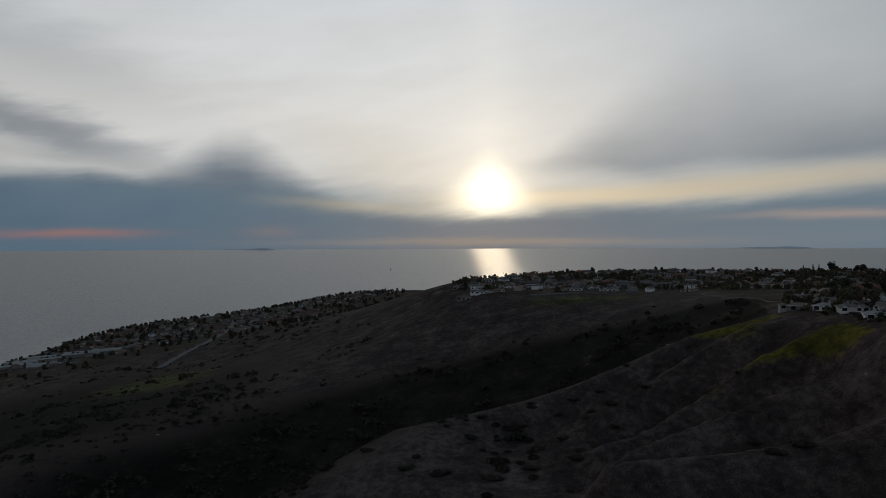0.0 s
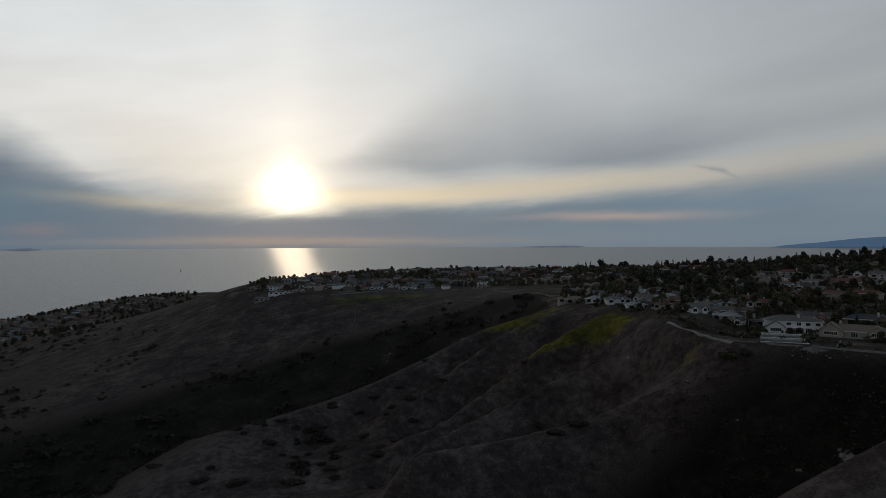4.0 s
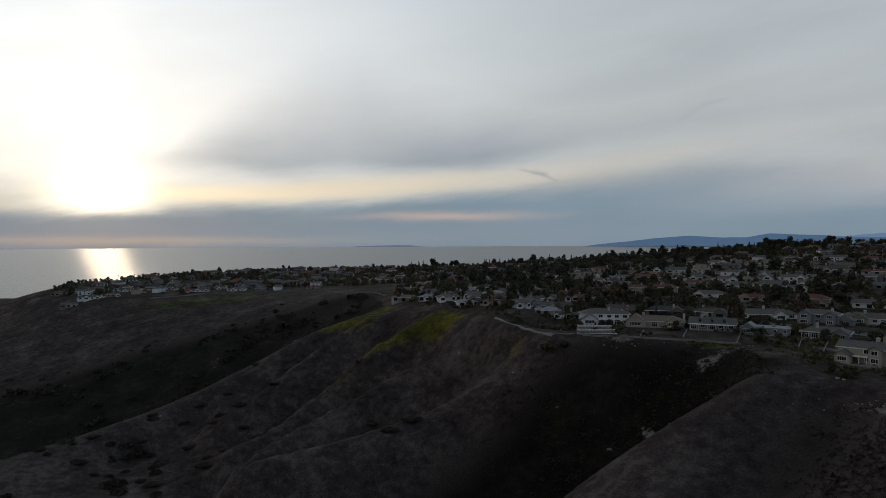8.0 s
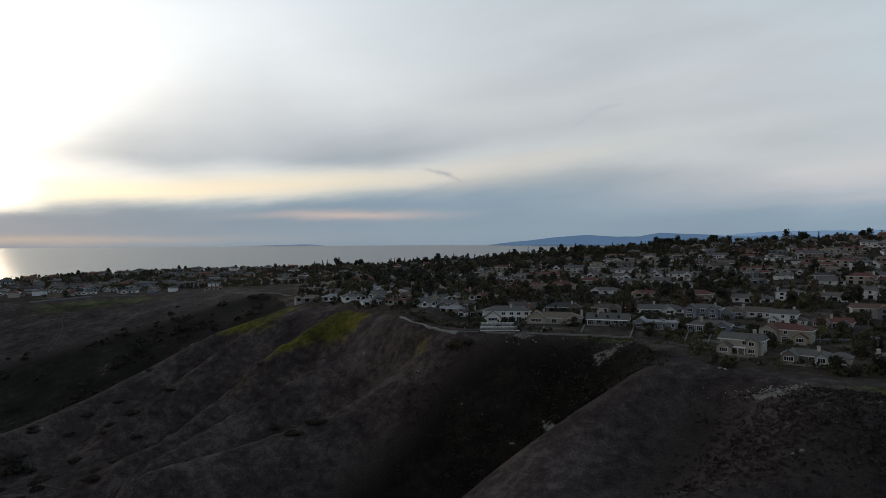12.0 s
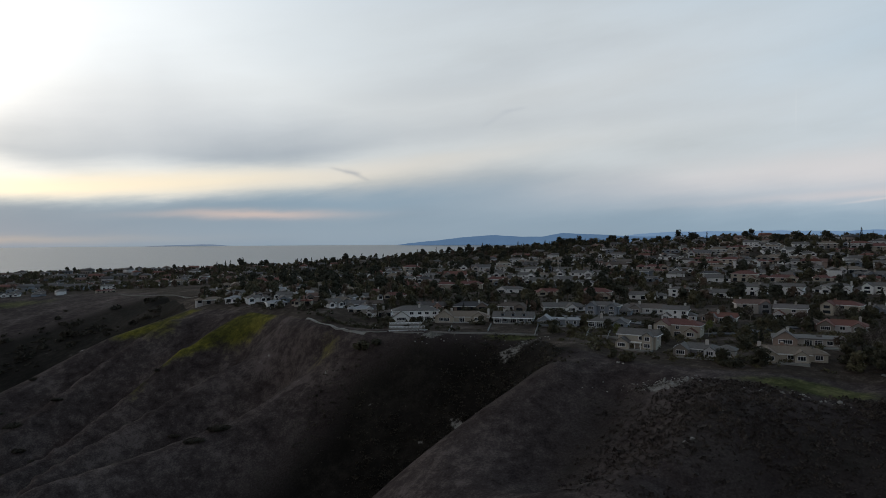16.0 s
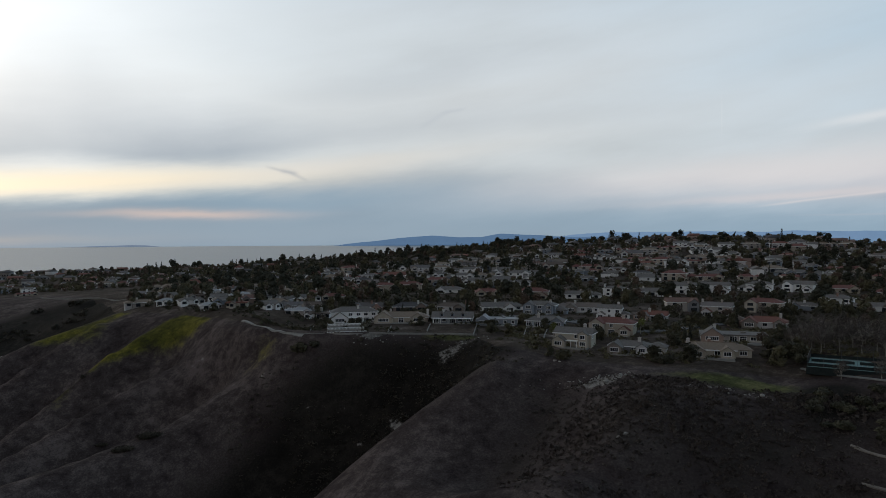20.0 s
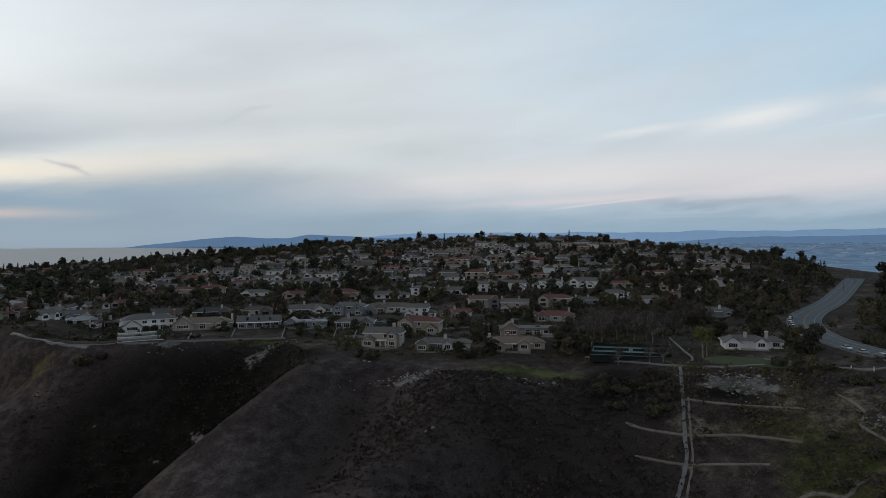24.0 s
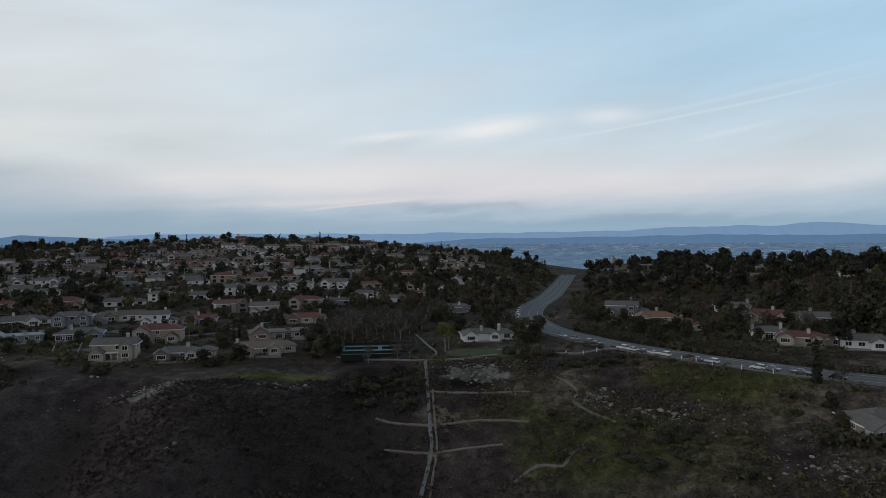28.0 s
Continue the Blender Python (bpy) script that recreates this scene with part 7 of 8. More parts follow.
def make_car(kind, paint, m, label):
    root = thing("car", m, label, "car", "cars parked along the road")
    low, cab = car_body(kind)
    bm = bmesh.new()
    prism(bm, low, 0.9, 0.84)
    bmesh.ops.bevel(bm, geom=list(bm.edges), offset=0.05, segments=1, affect="EDGES")
    part("body", bm, CAR_PAINT[paint], root)
    bm = bmesh.new()
    prism(bm, cab, 0.8, 0.62)
    part("cabin_glass", bm, M_CARGLASS, root)
    top = [(cab[1][0] + .02, cab[1][1] - .02), (cab[2][0] - .02, cab[2][1] - .02), (cab[2][0] - .05, cab[2][1] + .05), (cab[1][0] + .05, cab[1][1] + .05)]
    bm = bmesh.new()
    prism(bm, top, 0.65, 0.6)
    part("roof", bm, CAR_PAINT[paint], root)
    for x in (-1.4, 1.4):
        for s in (-1, 1):
            v, f = [], []
            n = 12
            for yy, r in ((s * 0.66, .33), (s * 0.9, .33), (s * 0.91, .21), (s * 0.89, .2)):
                v += [(x + r * math.cos(6.283 * k / n), yy, .33 + r * math.sin(6.283 * k / n)) for k in range(n)]
            for a in range(3):
                f += [(a * n + k, a * n + (k + 1) % n, (a + 1) * n + (k + 1) % n, (a + 1) * n + k) for k in range(n)]
            tyre = mesh_part("wheel", data_mesh("wheel", v, f), M_TYRE, root)
            v = [(x + .2 * math.cos(6.283 * k / n), s * 0.905, .33 + .2 * math.sin(6.283 * k / n)) for k in range(n)] + [(x, s * 0.87, .33)]
            mesh_part("rim", data_mesh("rim", v, [(k, (k + 1) % n, n) for k in range(n)]), M_RIM, tyre)
    for s in (-1, 1):
        part("headlight", boxes((2.2, 2.32, s * .62 - .16, s * .62 + .16, .6, .72)), M_TRIM, root)
    return root


CAR_FIRST = {}


def park_car(kind, paint, along, off, face=1):
    """along: metres from the near end of the road; off: metres to its right."""
    seg = np.linalg.norm(np.diff(ROAD_LINE, axis=0), axis=1)
    s = np.concatenate([[0], np.cumsum(seg)])
    p = np.array([np.interp(along, s, ROAD_LINE[:, k]) for k in (0, 1)])
    q = np.array([np.interp(along + 2, s, ROAD_LINE[:, k]) for k in (0, 1)])
    t = (q - p) / np.linalg.norm(q - p)
    p = p + off * np.array([t[1], -t[0]])
    zc = height(ROAD_LINE[:, 0], ROAD_LINE[:, 1])
    zc = np.convolve(np.pad(zc, 4, mode="edge"), np.ones(9) / 9, "valid")
    m = pose(p[0], p[1], float(np.interp(along, s, zc)) + 0.33, 0, 0, math.degrees(math.atan2(t[1] * face, t[0] * face)))
    label = {"saloon": "%s saloon car parked at the kerb", "suv": "%s sport utility car parked at the kerb", "pickup": "%s pickup truck parked at the kerb"}[kind] % paint
    if (kind, paint) in CAR_FIRST:
        return copy_thing(CAR_FIRST[kind, paint], m)
    CAR_FIRST[kind, paint] = make_car(kind, paint, m, label)
    return CAR_FIRST[kind, paint]


def along_road(b):
    bb = np.degrees(np.arctan2(ROAD_LINE[:, 0], ROAD_LINE[:, 1]))
    s = np.concatenate([[0], np.cumsum(np.linalg.norm(np.diff(ROAD_LINE, axis=0), axis=1))])
    k = int(np.argmin(abs(bb - b)))
    return float(s[k])


_a, _b = side_of(ROAD_LINE)
NEAR_SIDE = 1.0 if (_b[10] @ ROAD_LINE[10]) < 0 else -1.0
_s = np.concatenate([[0], np.cumsum(np.linalg.norm(np.diff(ROAD_LINE, axis=0), axis=1))])
_bb = np.degrees(np.arctan2(ROAD_LINE[:, 0], ROAD_LINE[:, 1]))
for b, kind, paint in [(99.3, "saloon", "white"), (100.4, "saloon", "silver"), (101.4, "suv", "grey"), (102.3, "saloon", "black"), (103.9, "suv", "white"), (104.7, "saloon", "white"), (105.5, "saloon", "black"),
                       (106.6, "saloon", "white"), (107.5, "suv", "white"), (109.4, "saloon", "red"), (110.4, "suv", "white"), (111.2, "saloon", "black"), (113.9, "suv", "white"), (115.0, "pickup", "grey"),
                       (116.2, "pickup", "black"), (119.3, "saloon", "black")]:
    k = int(np.argmin(np.where(np.hypot(*ROAD_LINE.T) < 300, abs(_bb - b), 99)))
    park_car(kind, paint, float(_s[k]), NEAR_SIDE * 5.7, 1 if b % 1 > 0.35 else -1)
k0 = float(_s[int(np.argmin(np.hypot(*(ROAD_LINE - np.array(polar(96.6, 315))).T)))])
for i, paint in enumerate(("white", "silver", "black", "white", "grey", "white", "blue", "silver")):
    park_car(("saloon", "suv")[i % 2], paint, k0 + 2 + i * 6.6, NEAR_SIDE * 5.7)


# ---------------------------------------------------------------- street furniture
def bollard(b, d):
    root = thing("bollard", stand(b, d), "white square bollard light beside the road", "bollard", "bollards along the road")
    part("post", boxes((-.17, .17, -.17, .17, -0.5, 1.25)), M_TRIM, root)
    part("cap", boxes((-.23, .23, -.23, .23, 1.253, 1.42)), M_WHITE, root)


for b, d in [(98.7, 249), (100.1, 247), (101.2, 248), (103.4, 250), (104.6, 246.5), (105.6, 243.5), (106.7, 240.5), (107.8, 237), (108.9, 234), (110.1, 231), (96.4, 247), (112.2, 227), (114.4, 223.5)]:
    bollard(b, d)


def utility_pole(b, d, h=11.5, turn=20):
    root = thing("utility_pole", stand(b, d, turn), "tall wooden utility pole with a crossarm", "utility pole", "utility poles of the suburb")
    v, f = [], []
    tube(v, f, [(0, 0, -1), (0, 0, h)], [.17, .11], 8)
    mesh_part("pole", data_mesh("pole", v, f), M_POLE, root)
    part("crossarm", boxes((-1.2, 1.2, -.16, -.06, h - 1.0, h - .85)), M_POLE, root)
    for x in (-1.1, -.5, .5, 1.1):
        part("insulator", boxes((x - .05, x + .05, -.16, -.06, h - .847, h - .65)), M_TRIM, root)


for b, d, h in [(59.2, 598, 13), (72.6, 586, 14), (69.9, 634, 14), (66.0, 562, 14), (53.0, 625, 13), (87.2, 638, 14), (39.0, 700, 13), (33.0, 760, 13), (45.5, 690, 13), (76.6, 690, 13), (25.5, 820, 12),
                (84.6, 650, 13), (98.9, 640, 10), (100.6, 655, 10), (17.5, 1050, 13), (28.5, 980, 13), (104.2, 318, 8)]:
    utility_pole(b, d, h)


def street_lamp(b, d, h=7.0, turn=0):
    root = thing("street_lamp", stand(b, d, turn), "grey street lamp with a curved arm over the road", "street lamp", "street lamps along the road")
    v, f = [], []
    tube(v, f, [(0, 0, -.5), (0, 0, h * .85), (0, .5, h), (0, 1.6, h + .15)], [.1, .07, .05, .04], 6)
    mesh_part("pole", data_mesh("pole", v, f), M_METAL, root)
    part("lamp_head", boxes((-.15, .15, 1.5, 2.1, h + .05, h + .2)), M_METAL, root)


for b, d in [(96.6, 470), (98.2, 540), (94.0, 400), (98.9, 620)]:
    street_lamp(b, d)


def hedge(name, pts, h, w, label, mat, seed, n_per_m=9):
    line = curve_through([polar(b, d) for b, d in pts], 1.5)
    rg = np.random.default_rng(seed)
    z = height(line[:, 0], line[:, 1])
    lobes = [(x, y, zz + h * 0.45, w * rg.uniform(.8, 1.2), w * rg.uniform(.8, 1.2), h * rg.uniform(.45, .65)) for (x, y), zz in zip(line, z)]
    v, f = cards(rg, lobes, int(len(line) * 1.5 * n_per_m), 0.34)
    me = data_mesh(name, v, f)
    me.materials.append(mat)
    tagged(new(name, me), label, "hedge")


hedge("hedge", [(99.5, 298), (101.5, 282), (107, 259), (113, 246), (119, 237), (125, 235)], 2.6, 1.6, "long dark hedge bank along the far side of the road", M_LEAF, 81, 26)
hedge("hedge", [(100.5, 296), (106, 270), (113, 256), (120, 248)], 3.0, 2.2, "dark shrub border behind the road hedge", M_LEAF_OLIVE, 82, 22)
hedge("hedge", [(44, 372), (48, 368), (53, 362), (58, 350)], 2.2, 1.2, "dark garden hedge between the rows of houses", M_LEAF, 83, 18)
hedge("hedge", [(62, 440), (68, 440), (74, 460), (79, 480)], 3.0, 2.0, "dark hedge bank below the upper houses", M_LEAF, 84, 20)
hedge("hedge", [(36, 362), (38, 345), (39.6, 330), (41, 318)], 1.8, 1.0, "clipped hedge beside the rim driveway", M_LEAF, 85, 18)
for i in range(16):
    r = random.Random(300 + i)
    plant("bush", 0, 98.2 + r.uniform(0, 5.2), 253 + r.uniform(0, 10), r.uniform(.55, .8), "clipped olive-green bushes of the park", tall=0.8)
for i in range(26):
    r = random.Random(340 + i)
    plant("bush", 1, 79.8 + r.uniform(0, 6.6), 207 + r.uniform(0, 26), r.uniform(.8, 1.4), "dense bushes below the tennis court", tall=0.8)
for i in range(24):
    r = random.Random(380 + i)
    plant("bush", r.randrange(2), 98 + r.uniform(0, 11), 228 + r.uniform(0, 14), r.uniform(.7, 1.2), "bushes on the bank below the road", tall=0.75)
for i in range(22):
    r = random.Random(460 + i)
    plant("bush", r.randrange(2), 103 + r.uniform(0, 6.5), 178 + r.uniform(0, 22), r.uniform(.9, 1.5), "dark green bushes in the hollow below the rocks", tall=0.75)
for i in range(14):
    r = random.Random(420 + i)
    plant("bush", r.randrange(2), 96 + r.uniform(0, 25), 172 + r.uniform(0, 40), r.uniform(.8, 1.5), "bushes on the open slope", tall=0.7)


# ---------------------------------------------------------------- walls, terraces, rocks
def low_wall(pts, h, label, mat=None, thick=0.35, lift=0.0):
    line = curve_through([polar(b, d) for b, d in pts], 3.0)
    t, r = side_of(line)
    z = height(line[:, 0], line[:, 1])
    z = np.convolve(np.pad(z, 5, mode="edge"), np.ones(11) / 11, "valid") + lift
    rows = []
    for s, zz in ((-1, -1.5), (-1, h), (1, h), (1, -1.5)):
        rows.append(np.column_stack([line + r * s * thick / 2, z + zz]))
    me = grid_mesh("garden_wall", np.concatenate(rows), 4, len(line))
    me.polygons.foreach_set("use_smooth", [False] * len(me.polygons))
    me.materials.append(mat or M_WHITE)
    tagged(new("garden_wall", me), label, "wall")


low_wall([(42.0, 309), (43.2, 305), (44.9, 304)], 1.3, "pale retaining wall below the rim terrace", M_DRIVE, lift=-1.0)


def rim_terrace():
    """Stepped white garden terraces below the large white house, with a balustrade on each edge."""
    x, y, z = ground(43.5, 318)
    root = thing("terrace", pose(x, y, z, 0, 0, -39.5), "stepped white garden terraces with balustrades below the white house", "terrace")
    for k, (y0, y1, half, top) in enumerate(((-9.0, -1.5, 8.6, 0.3), (-1.2, 6.3, 8.0, 1.1), (6.6, 15.0, 7.4, 1.9))):
        t = part("paving", boxes((-half, half, y0 + .3, y1, -3.5, top - .003)), M_PAVING, root)
        part("retaining_wall", boxes((-half - .3, half + .3, y0, y0 + .28, -3.5, top)), M_DRIVE, root)
        part("coping", boxes((-half - .4, half + .4, y0 - .1, y0 + .38, top + .703, top + .8)), M_WHITE, t)
        n = int(half * 2 / 0.62)
        for i in range(n + 1):
            bx = -half + i * 2 * half / n
            p = mesh_part("baluster", shared(("baluster",), lambda: to_mesh("baluster", boxes((-.05, .05, .09, .19, 0, .7)), M_WHITE)), None, root)
            p.matrix_basis = pose(bx, y0, top, 0, 0, 0)
        for sx in (-1, 1):
            part("side_wall", boxes((sx * (half + .15) - .15, sx * (half + .15) + .15, y0 + .285, y1, -3.5, top + .3)), M_DRIVE, root)
    for i in range(5):
        part("step", boxes((-1.4, 1.4, -10.3 + i * .26, -9.003, -3.0, -1.0 + i * .26)), M_PAVING, root)


rim_terrace()
low_wall([(35.1, 356), (36.6, 339), (38.2, 322), (40.3, 311), (41.8, 309)], 0.3, "low pale wall following the canyon rim", M_DRIVE, lift=0.1)
for bb, d0, d1 in ((50.3, 312, 336), (54.2, 300, 330), (58.4, 290, 322), (60.1, 288, 318), (47.0, 306, 330), (40.6, 316, 336)):
    low_wall([(bb, d0), (bb + 0.15, (d0 + d1) / 2), (bb + 0.3, d1)], 0.9, "pale garden wall between two rim gardens", M_DRIVE, 0.25)
low_wall([(45.5, 304), (48, 303), (51, 304), (54.5, 303)], 0.7, "low garden wall at the edge of the rim lawns", M_DRIVE)
low_wall([(58.9, 300), (60.5, 296), (62.0, 286)], 0.9, "pale garden wall beside the lawn", M_DRIVE)
low_wall([(64, 560), (70, 570), (76, 588)], 1.6, "long pale wall between the streets", M_DRIVE)
low_wall([(34, 600), (39, 610), (43, 600)], 1.6, "long white wall along a suburb street", M_WHITE)
low_wall([(28.0, 560), (24.5, 640), (21, 725)], 0.8, "low pale wall along the hilltop gardens", M_DRIVE)
low_wall([(7.5, 771), (9.2, 775), (11.5, 788)], 1.0, "pale wall below the headland houses", M_DRIVE)


def rock(b, d, s, seed):
    r = np.random.default_rng(seed)
    bm = bmesh.new()
    bmesh.ops.create_icosphere(bm, subdivisions=2, radius=1.0)
    for v in bm.verts:
        n = 1 + 0.35 * (noise.noise(v.co * 1.3 + Vector((seed, 0, 0)))) + 0.12 * r.normal()
        v.co = Vector((v.co.x * n * s * 1.3, v.co.y * n * s, v.co.z * n * s * 0.6))
    me = to_mesh("rock", bm, M_ROCK)
    ob = new("rock", me)
    ob.matrix_basis = stand(b, d, r.uniform(0, 360))
    tagged(ob, "pale weathered limestone boulder on the scrub slope", "rock", "boulders on the slope")


for i, (b, d, s) in enumerate([(104.9, 204, 1.0), (105.3, 205, .8), (106.2, 205, 1.1), (106.8, 204, .7), (107.4, 203, .8), (108.2, 202, 1.0), (109.0, 201.5, .8), (109.7, 201, 1.1), (102.3, 208, .8), (101.9, 210, .7),
                               (101.2, 212, .9), (101.5, 217, .6), (102.0, 213, .8), (120.0, 174, .8), (118.5, 176, .9), (110.5, 204, .6), (61.0, 244, .8), (61.4, 243, .6), (119.2, 172, .6), (117.0, 180, .7)]):
    rock(b, d, s * 0.8, 500 + i)


def rubble(name, label, spots, n, size, seed):
    rg = np.random.default_rng(seed)
    pieces = []
    base = bmesh.new()
    bmesh.ops.create_icosphere(base, subdivisions=1, radius=1.0)
    v0, f0 = raw(base)
    for b, d, across, along, share in spots:
        k = int(n * share)
        px, py = polar(b, d)
        ux, uy = math.sin(math.radians(b)), math.cos(math.radians(b))
        u, w = rg.normal(0, along, k), rg.normal(0, across, k)
        x, y = px + u * ux + w * uy, py + u * uy - w * ux
        z = height(x, y)
        for i in range(k):
            s = size * math.exp(rg.normal(0, .5))
            v = v0 * (1 + .25 * rg.normal(size=v0.shape)) * np.array([s * rg.uniform(.8, 1.5), s, s * .6])
            pieces.append((v + np.array([x[i], y[i], z[i] + s * .1]), f0, 0))
    tagged(new(name, joined_mesh(name, pieces, [M_ROCK])), label, "rubble", kind="stuff")


rubble("limestone_rubble", "scattered pale limestone rubble on the cut slopes", [(91, 226, 9, 4, .22), (107, 204, 8, 3, .14), (101.6, 212, 4, 4, .12), (64.5, 228, 7, 1.6, .12), (46, 301, 8, 3, .03), (52, 290, 12, 5, .03), (119, 175, 8, 5, .12),
                                                                                (49, 262, 9, 8, .02), (74, 222, 10, 2, .05), (112, 195, 10, 8, .05)], 900, 0.26, 91)


# ---------------------------------------------------------------- far buildings
def hall(b, d, w, dep, h, label, roofm, wall, category="building"):
    root = thing("building", stand(b, d, random.Random(int(b * 10)).uniform(-15, 15)), label, category)
    part("wall", boxes((-w / 2, w / 2, -dep / 2, dep / 2, -3, h)), wall, root)
    part("roof", boxes((-w / 2 - .6, w / 2 + .6, -dep / 2 - .6, dep / 2 + .6, h + .003, h + .5)), roofm, root)
    for i in range(int(w / 4)):
        x = (i + .5) / int(w / 4) * w - w / 2
        add_window(root, x, -dep / 2, .9, 2.0, h - 1.8, 0, M_TRIM, False)
    return root


hall(105.6, 585, 20, 12, 4.2, "low flat-roofed school building with pale roof", M_ROOF_PALE, M_WALL)
hall(110.4, 540, 22, 12, 4.2, "low tan building with flat pale roof on the hill", M_ROOF_PALE, M_CREAM)
hall(107.3, 590, 16, 10, 3.4, "low pale-roofed building among the trees", M_ROOF_PALE, M_WALL)
put_house(114.5, 528, 24, 1, "hip", M_CREAM, M_ROOF_GREY, label="broad hall with grey hip roof on the hilltop", chimneys=0, split=False, dep=16)


def chapel():
    root = thing("chapel", stand(103.1, 612, 10), "tan chapel with a swept roof and thin spire", "chapel")
    bm = bmesh.new()
    prof = [(-7, -3), (7, -3), (7, 4.0), (3, 4.6), (-1, 6.0), (-4.5, 8.5), (-7, 11.5)]
    cols = [[bm.verts.new((x, y, z)) for x, z in prof] for y in (-5, 5)]
    bm.faces.new(cols[0])
    bm.faces.new(cols[1][::-1])
    for i in range(len(prof)):
        j = (i + 1) % len(prof)
        bm.faces.new((cols[0][j], cols[0][i], cols[1][i], cols[1][j]))
    bmesh.ops.recalc_face_normals(bm, faces=bm.faces)
    part("wall", bm, M_CREAM, root)
    bm = bmesh.new()
    top = prof[2:]
    up = [[bm.verts.new((x, y, z + dz)) for x, z in top] for y in (-5.5, 5.5) for dz in (0.03, 0.4)]
    for i in range(len(top) - 1):
        bm.faces.new((up[1][i], up[1][i + 1], up[3][i + 1], up[3][i]))
        bm.faces.new((up[0][i + 1], up[0][i], up[2][i], up[2][i + 1]))
        bm.faces.new((up[0][i], up[0][i + 1], up[1][i + 1], up[1][i]))
        bm.faces.new((up[2][i + 1], up[2][i], up[3][i], up[3][i + 1]))
    part("roof", bm, M_ROOF_TAN, root)
    v, f = [], []
    tube(v, f, [(-9, 0, -2), (-9, 0, 10), (-9, 0, 17)], [.35, .25, .05], 6)
    mesh_part("spire", data_mesh("spire", v, f), M_METAL, root)


chapel()


def shed(b, d, w, dep, turn):
    root = thing("long_shed", stand(b, d, turn), "long low white-roofed shed on the coastal terrace", "shed", "sheds on the coastal terrace")
    part("wall", boxes((-w / 2, w / 2, -dep / 2, dep / 2, -3, 4)), M_WALL, root)
    part("roof", hip_roof(w, dep, 4.1, 1.5, .5, "gable"), M_ROOF_PALE, root)


for b, d, w, t in [(-32.2, 1560, 80, 12), (-30.6, 1590, 90, 10), (-29.0, 1570, 90, 12), (-27.3, 1560, 100, 8), (-25.6, 1540, 90, 10), (-31.5, 1640, 70, 14), (-29.8, 1660, 90, 12), (-27.8, 1630, 70, 8), (-30.2, 1480, 60, 10)]:
    shed(b, d, w, 14, t)


def sail_boat(b, d):
    x, y = polar(b, d)
    root = thing("sailing_boat", pose(x, y, float(sea_level(np.array(d), np.array(b))), 0, 0, 40), "small sailing boat with one sail far out on the water", "boat")
    bm = bmesh.new()
    prof = [(-5, .2), (-4.6, 1.4), (5.4, 1.7), (4.0, .1)]
    prism(bm, prof, 0.9, 1.6)
    part("hull", bm, M_WHITE, root)
    v, f = [], []
    tube(v, f, [(0.5, 0, 1), (0.5, 0, 15)], [.12, .07], 6)
    mesh_part("mast", data_mesh("mast", v, f), M_METAL, root)
    bm = bmesh.new()
    q = [bm.verts.new(p) for p in ((0.3, .05, 2.2), (-4.4, .35, 2.4), (-1.6, .45, 8), (0.3, .05, 14.5), (0.3, -.03, 2.2), (-4.4, .27, 2.4), (-1.6, .37, 8), (0.3, -.03, 14.5))]
    for fc in ((0, 1, 2, 3), (7, 6, 5, 4), (0, 4, 5, 1), (1, 5, 6, 2), (2, 6, 7, 3), (3, 7, 4, 0)):
        bm.faces.new([q[i] for i in fc])
    part("sail", bm, M_ROOF_GREY, root)


sail_boat(-4.2, 3300)


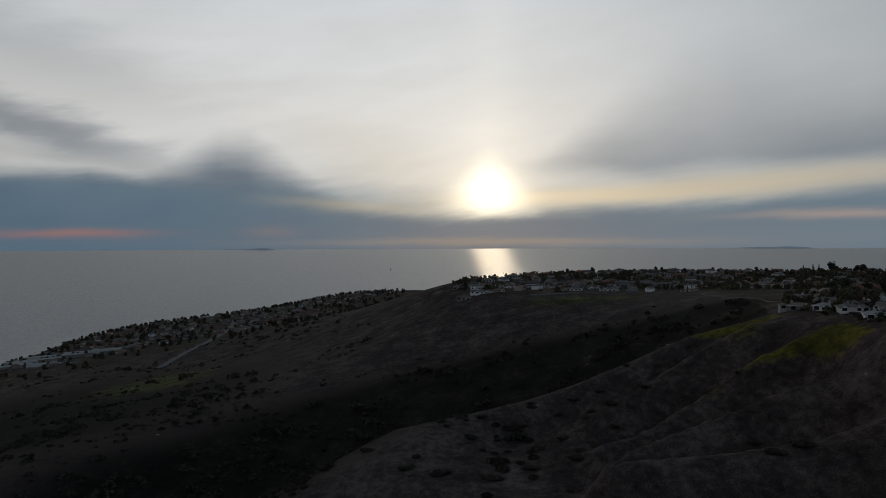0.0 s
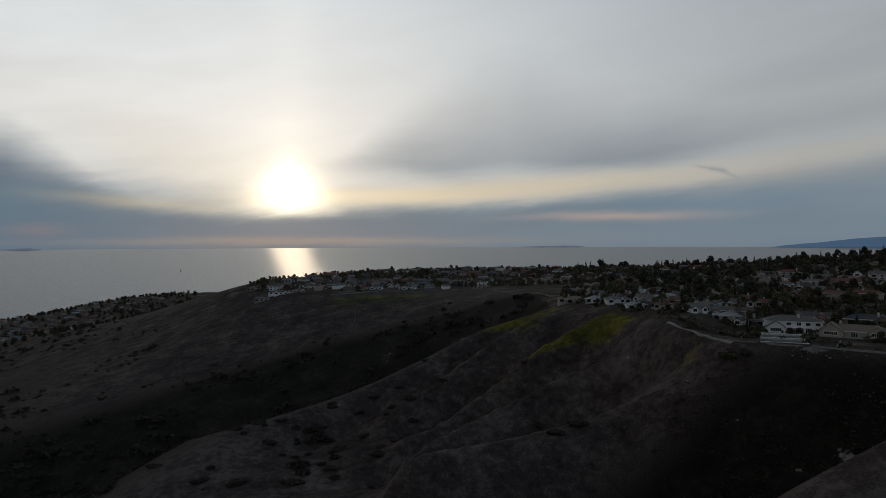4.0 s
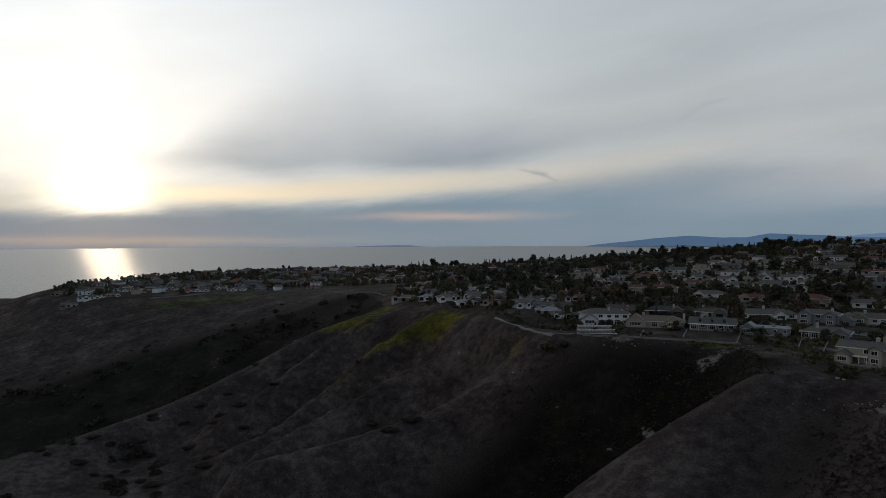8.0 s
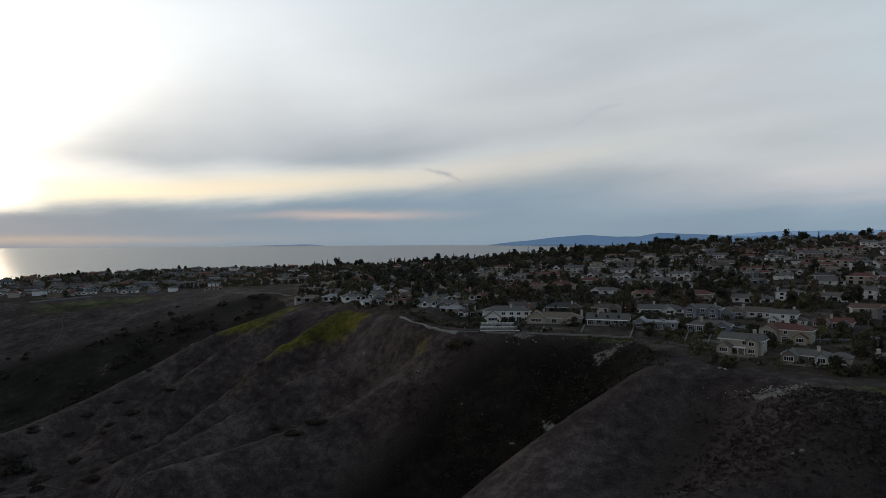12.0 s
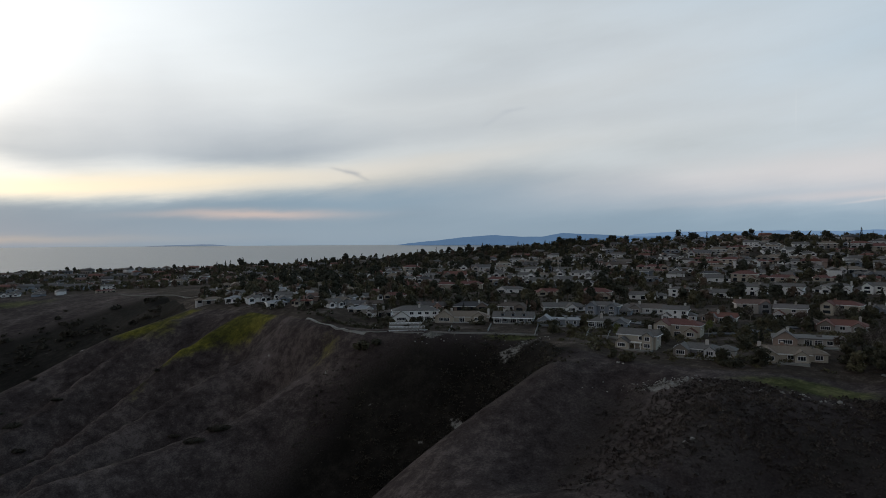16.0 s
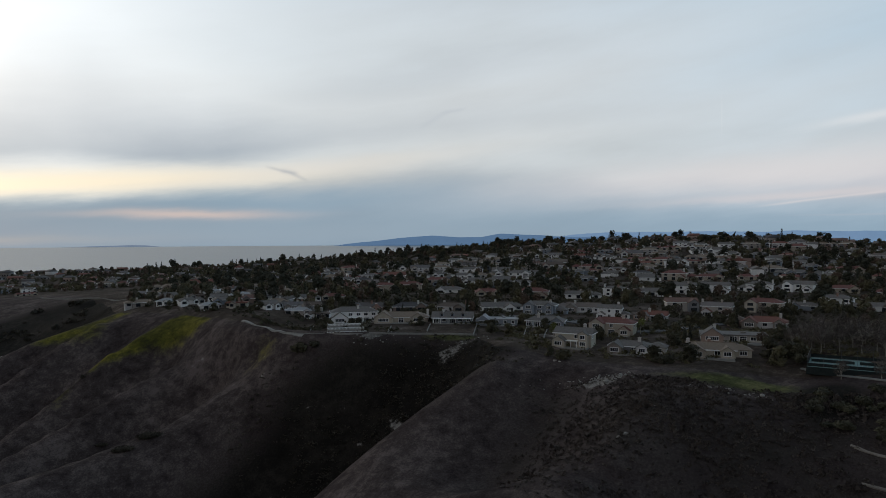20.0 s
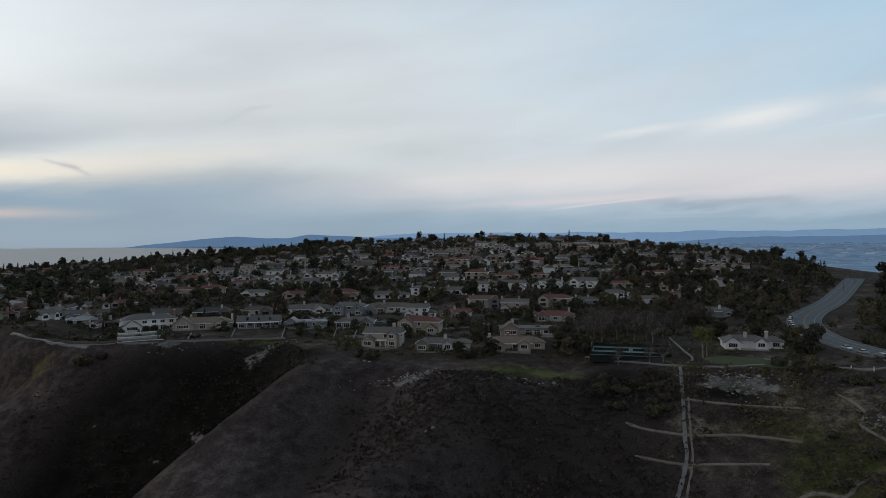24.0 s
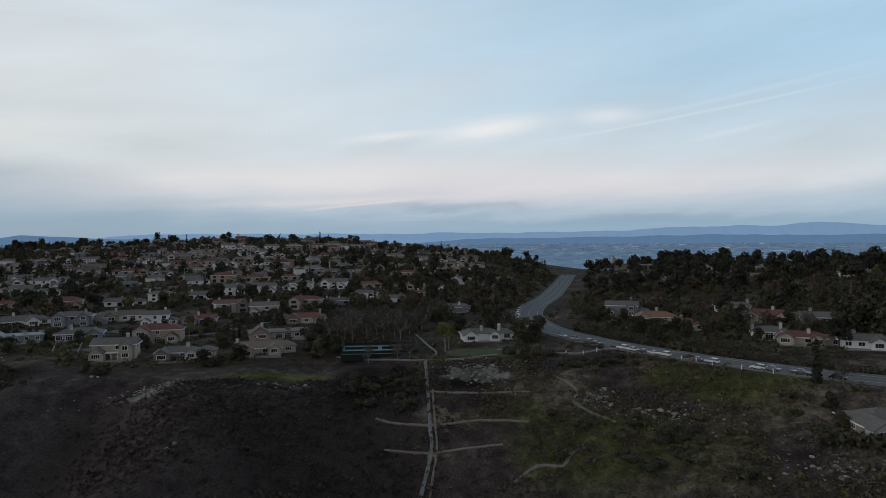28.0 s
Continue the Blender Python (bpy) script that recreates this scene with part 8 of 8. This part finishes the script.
# the city plain beyond the hills, a backdrop far behind everything else
def plain_material():
    # aerial haze painted as blue emission over the whole sheet
    m = distance_material("hazy_city", (.11, .16, .225))
    nt = m.node_tree
    b = nt.nodes["Principled BSDF"]
    geo = nt.nodes.new("ShaderNodeNewGeometry")
    vo = nt.nodes.new("ShaderNodeTexVoronoi")
    vo.inputs["Scale"].default_value = 0.055
    nt.links.new(geo.outputs["Position"], vo.inputs["Vector"])
    n = nt.nodes.new("ShaderNodeTexNoise")
    n.inputs["Scale"].default_value, n.inputs["Detail"].default_value = 0.006, 8.0
    nt.links.new(geo.outputs["Position"], n.inputs["Vector"])
    sep = nt.nodes.new("ShaderNodeSeparateColor")
    nt.links.new(vo.outputs["Color"], sep.inputs[0])
    speck = smooth(nt, mnode(nt, "ADD", sep.outputs[0], mnode(nt, "MULTIPLY", n.outputs[0], 0.5)), 1.0, 1.3)
    dark = smooth(nt, n.outputs[0], 0.35, 0.65)
    col = mixc(nt, dark, (.066, .112, .175), (.082, .132, .20))
    col = mixc(nt, mnode(nt, "MULTIPLY", speck, 0.4), col, (.16, .20, .26))
    nt.links.new(col, b.inputs["Emission Color"])
    return m


def city_plain():
    bear = np.arange(72, 136, 0.5)
    rad = np.linspace(1900, 4830, 40)
    B, R = np.meshgrid(np.radians(bear), rad, indexing="xy")
    t = (R - 1900) / (4830 - 1900)
    z = 214 + 52 * t ** 0.8
    me = grid_mesh("city_plain", np.stack([(R * np.sin(B)).ravel(), (R * np.cos(B)).ravel(), z.ravel()], -1), len(rad), len(bear))
    me.materials.append(plain_material())
    tagged(new("city_plain", me), "hazy blue city plain stretching to the mountains", "plain", kind="structure")


city_plain()


def far_city():
    """Blocks of the city on the plain, too many and too far to count."""
    rg = np.random.default_rng(77)
    pieces = []
    base = raw(boxes((-.5, .5, -.5, .5, -.3, 1)))
    for i in range(3600):
        b = math.radians(rg.uniform(76, 130))
        r = math.sqrt(rg.uniform(2000 ** 2, 4700 ** 2))
        z = 214 + 52 * ((r - 1900) / 2930) ** 0.8
        s = rg.uniform(8, 42), rg.uniform(6, 20), rg.uniform(1.0, 3.2) * (1 if rg.random() < 0.95 else 2.5)
        a = -b + rg.normal() * 0.2
        v = base[0] * np.array(s)
        v = np.stack([v[:, 0] * math.cos(a) - v[:, 1] * math.sin(a) + r * math.sin(b), v[:, 0] * math.sin(a) + v[:, 1] * math.cos(a) + r * math.cos(b), v[:, 2] + z], -1)
        pieces.append((v, base[1], 0))
    # blocks are no lamps: their emission stands in for blue air light
    m = distance_material("hazy_blocks", (.16, .20, .26))
    nt = m.node_tree
    geo = nt.nodes.new("ShaderNodeNewGeometry")
    col = ramp(nt, geo.outputs["Random Per Island"], [(0.0, (.055, .09, .14)), (0.6, (.075, .122, .185)), (0.9, (.105, .152, .215)), (1.0, (.19, .23, .275))], False)
    nt.links.new(col, nt.nodes["Principled BSDF"].inputs["Emission Color"])
    tagged(new("far_city", joined_mesh("far_city", pieces, [m])), "countless hazy buildings of the distant city", "city", kind="stuff")


far_city()
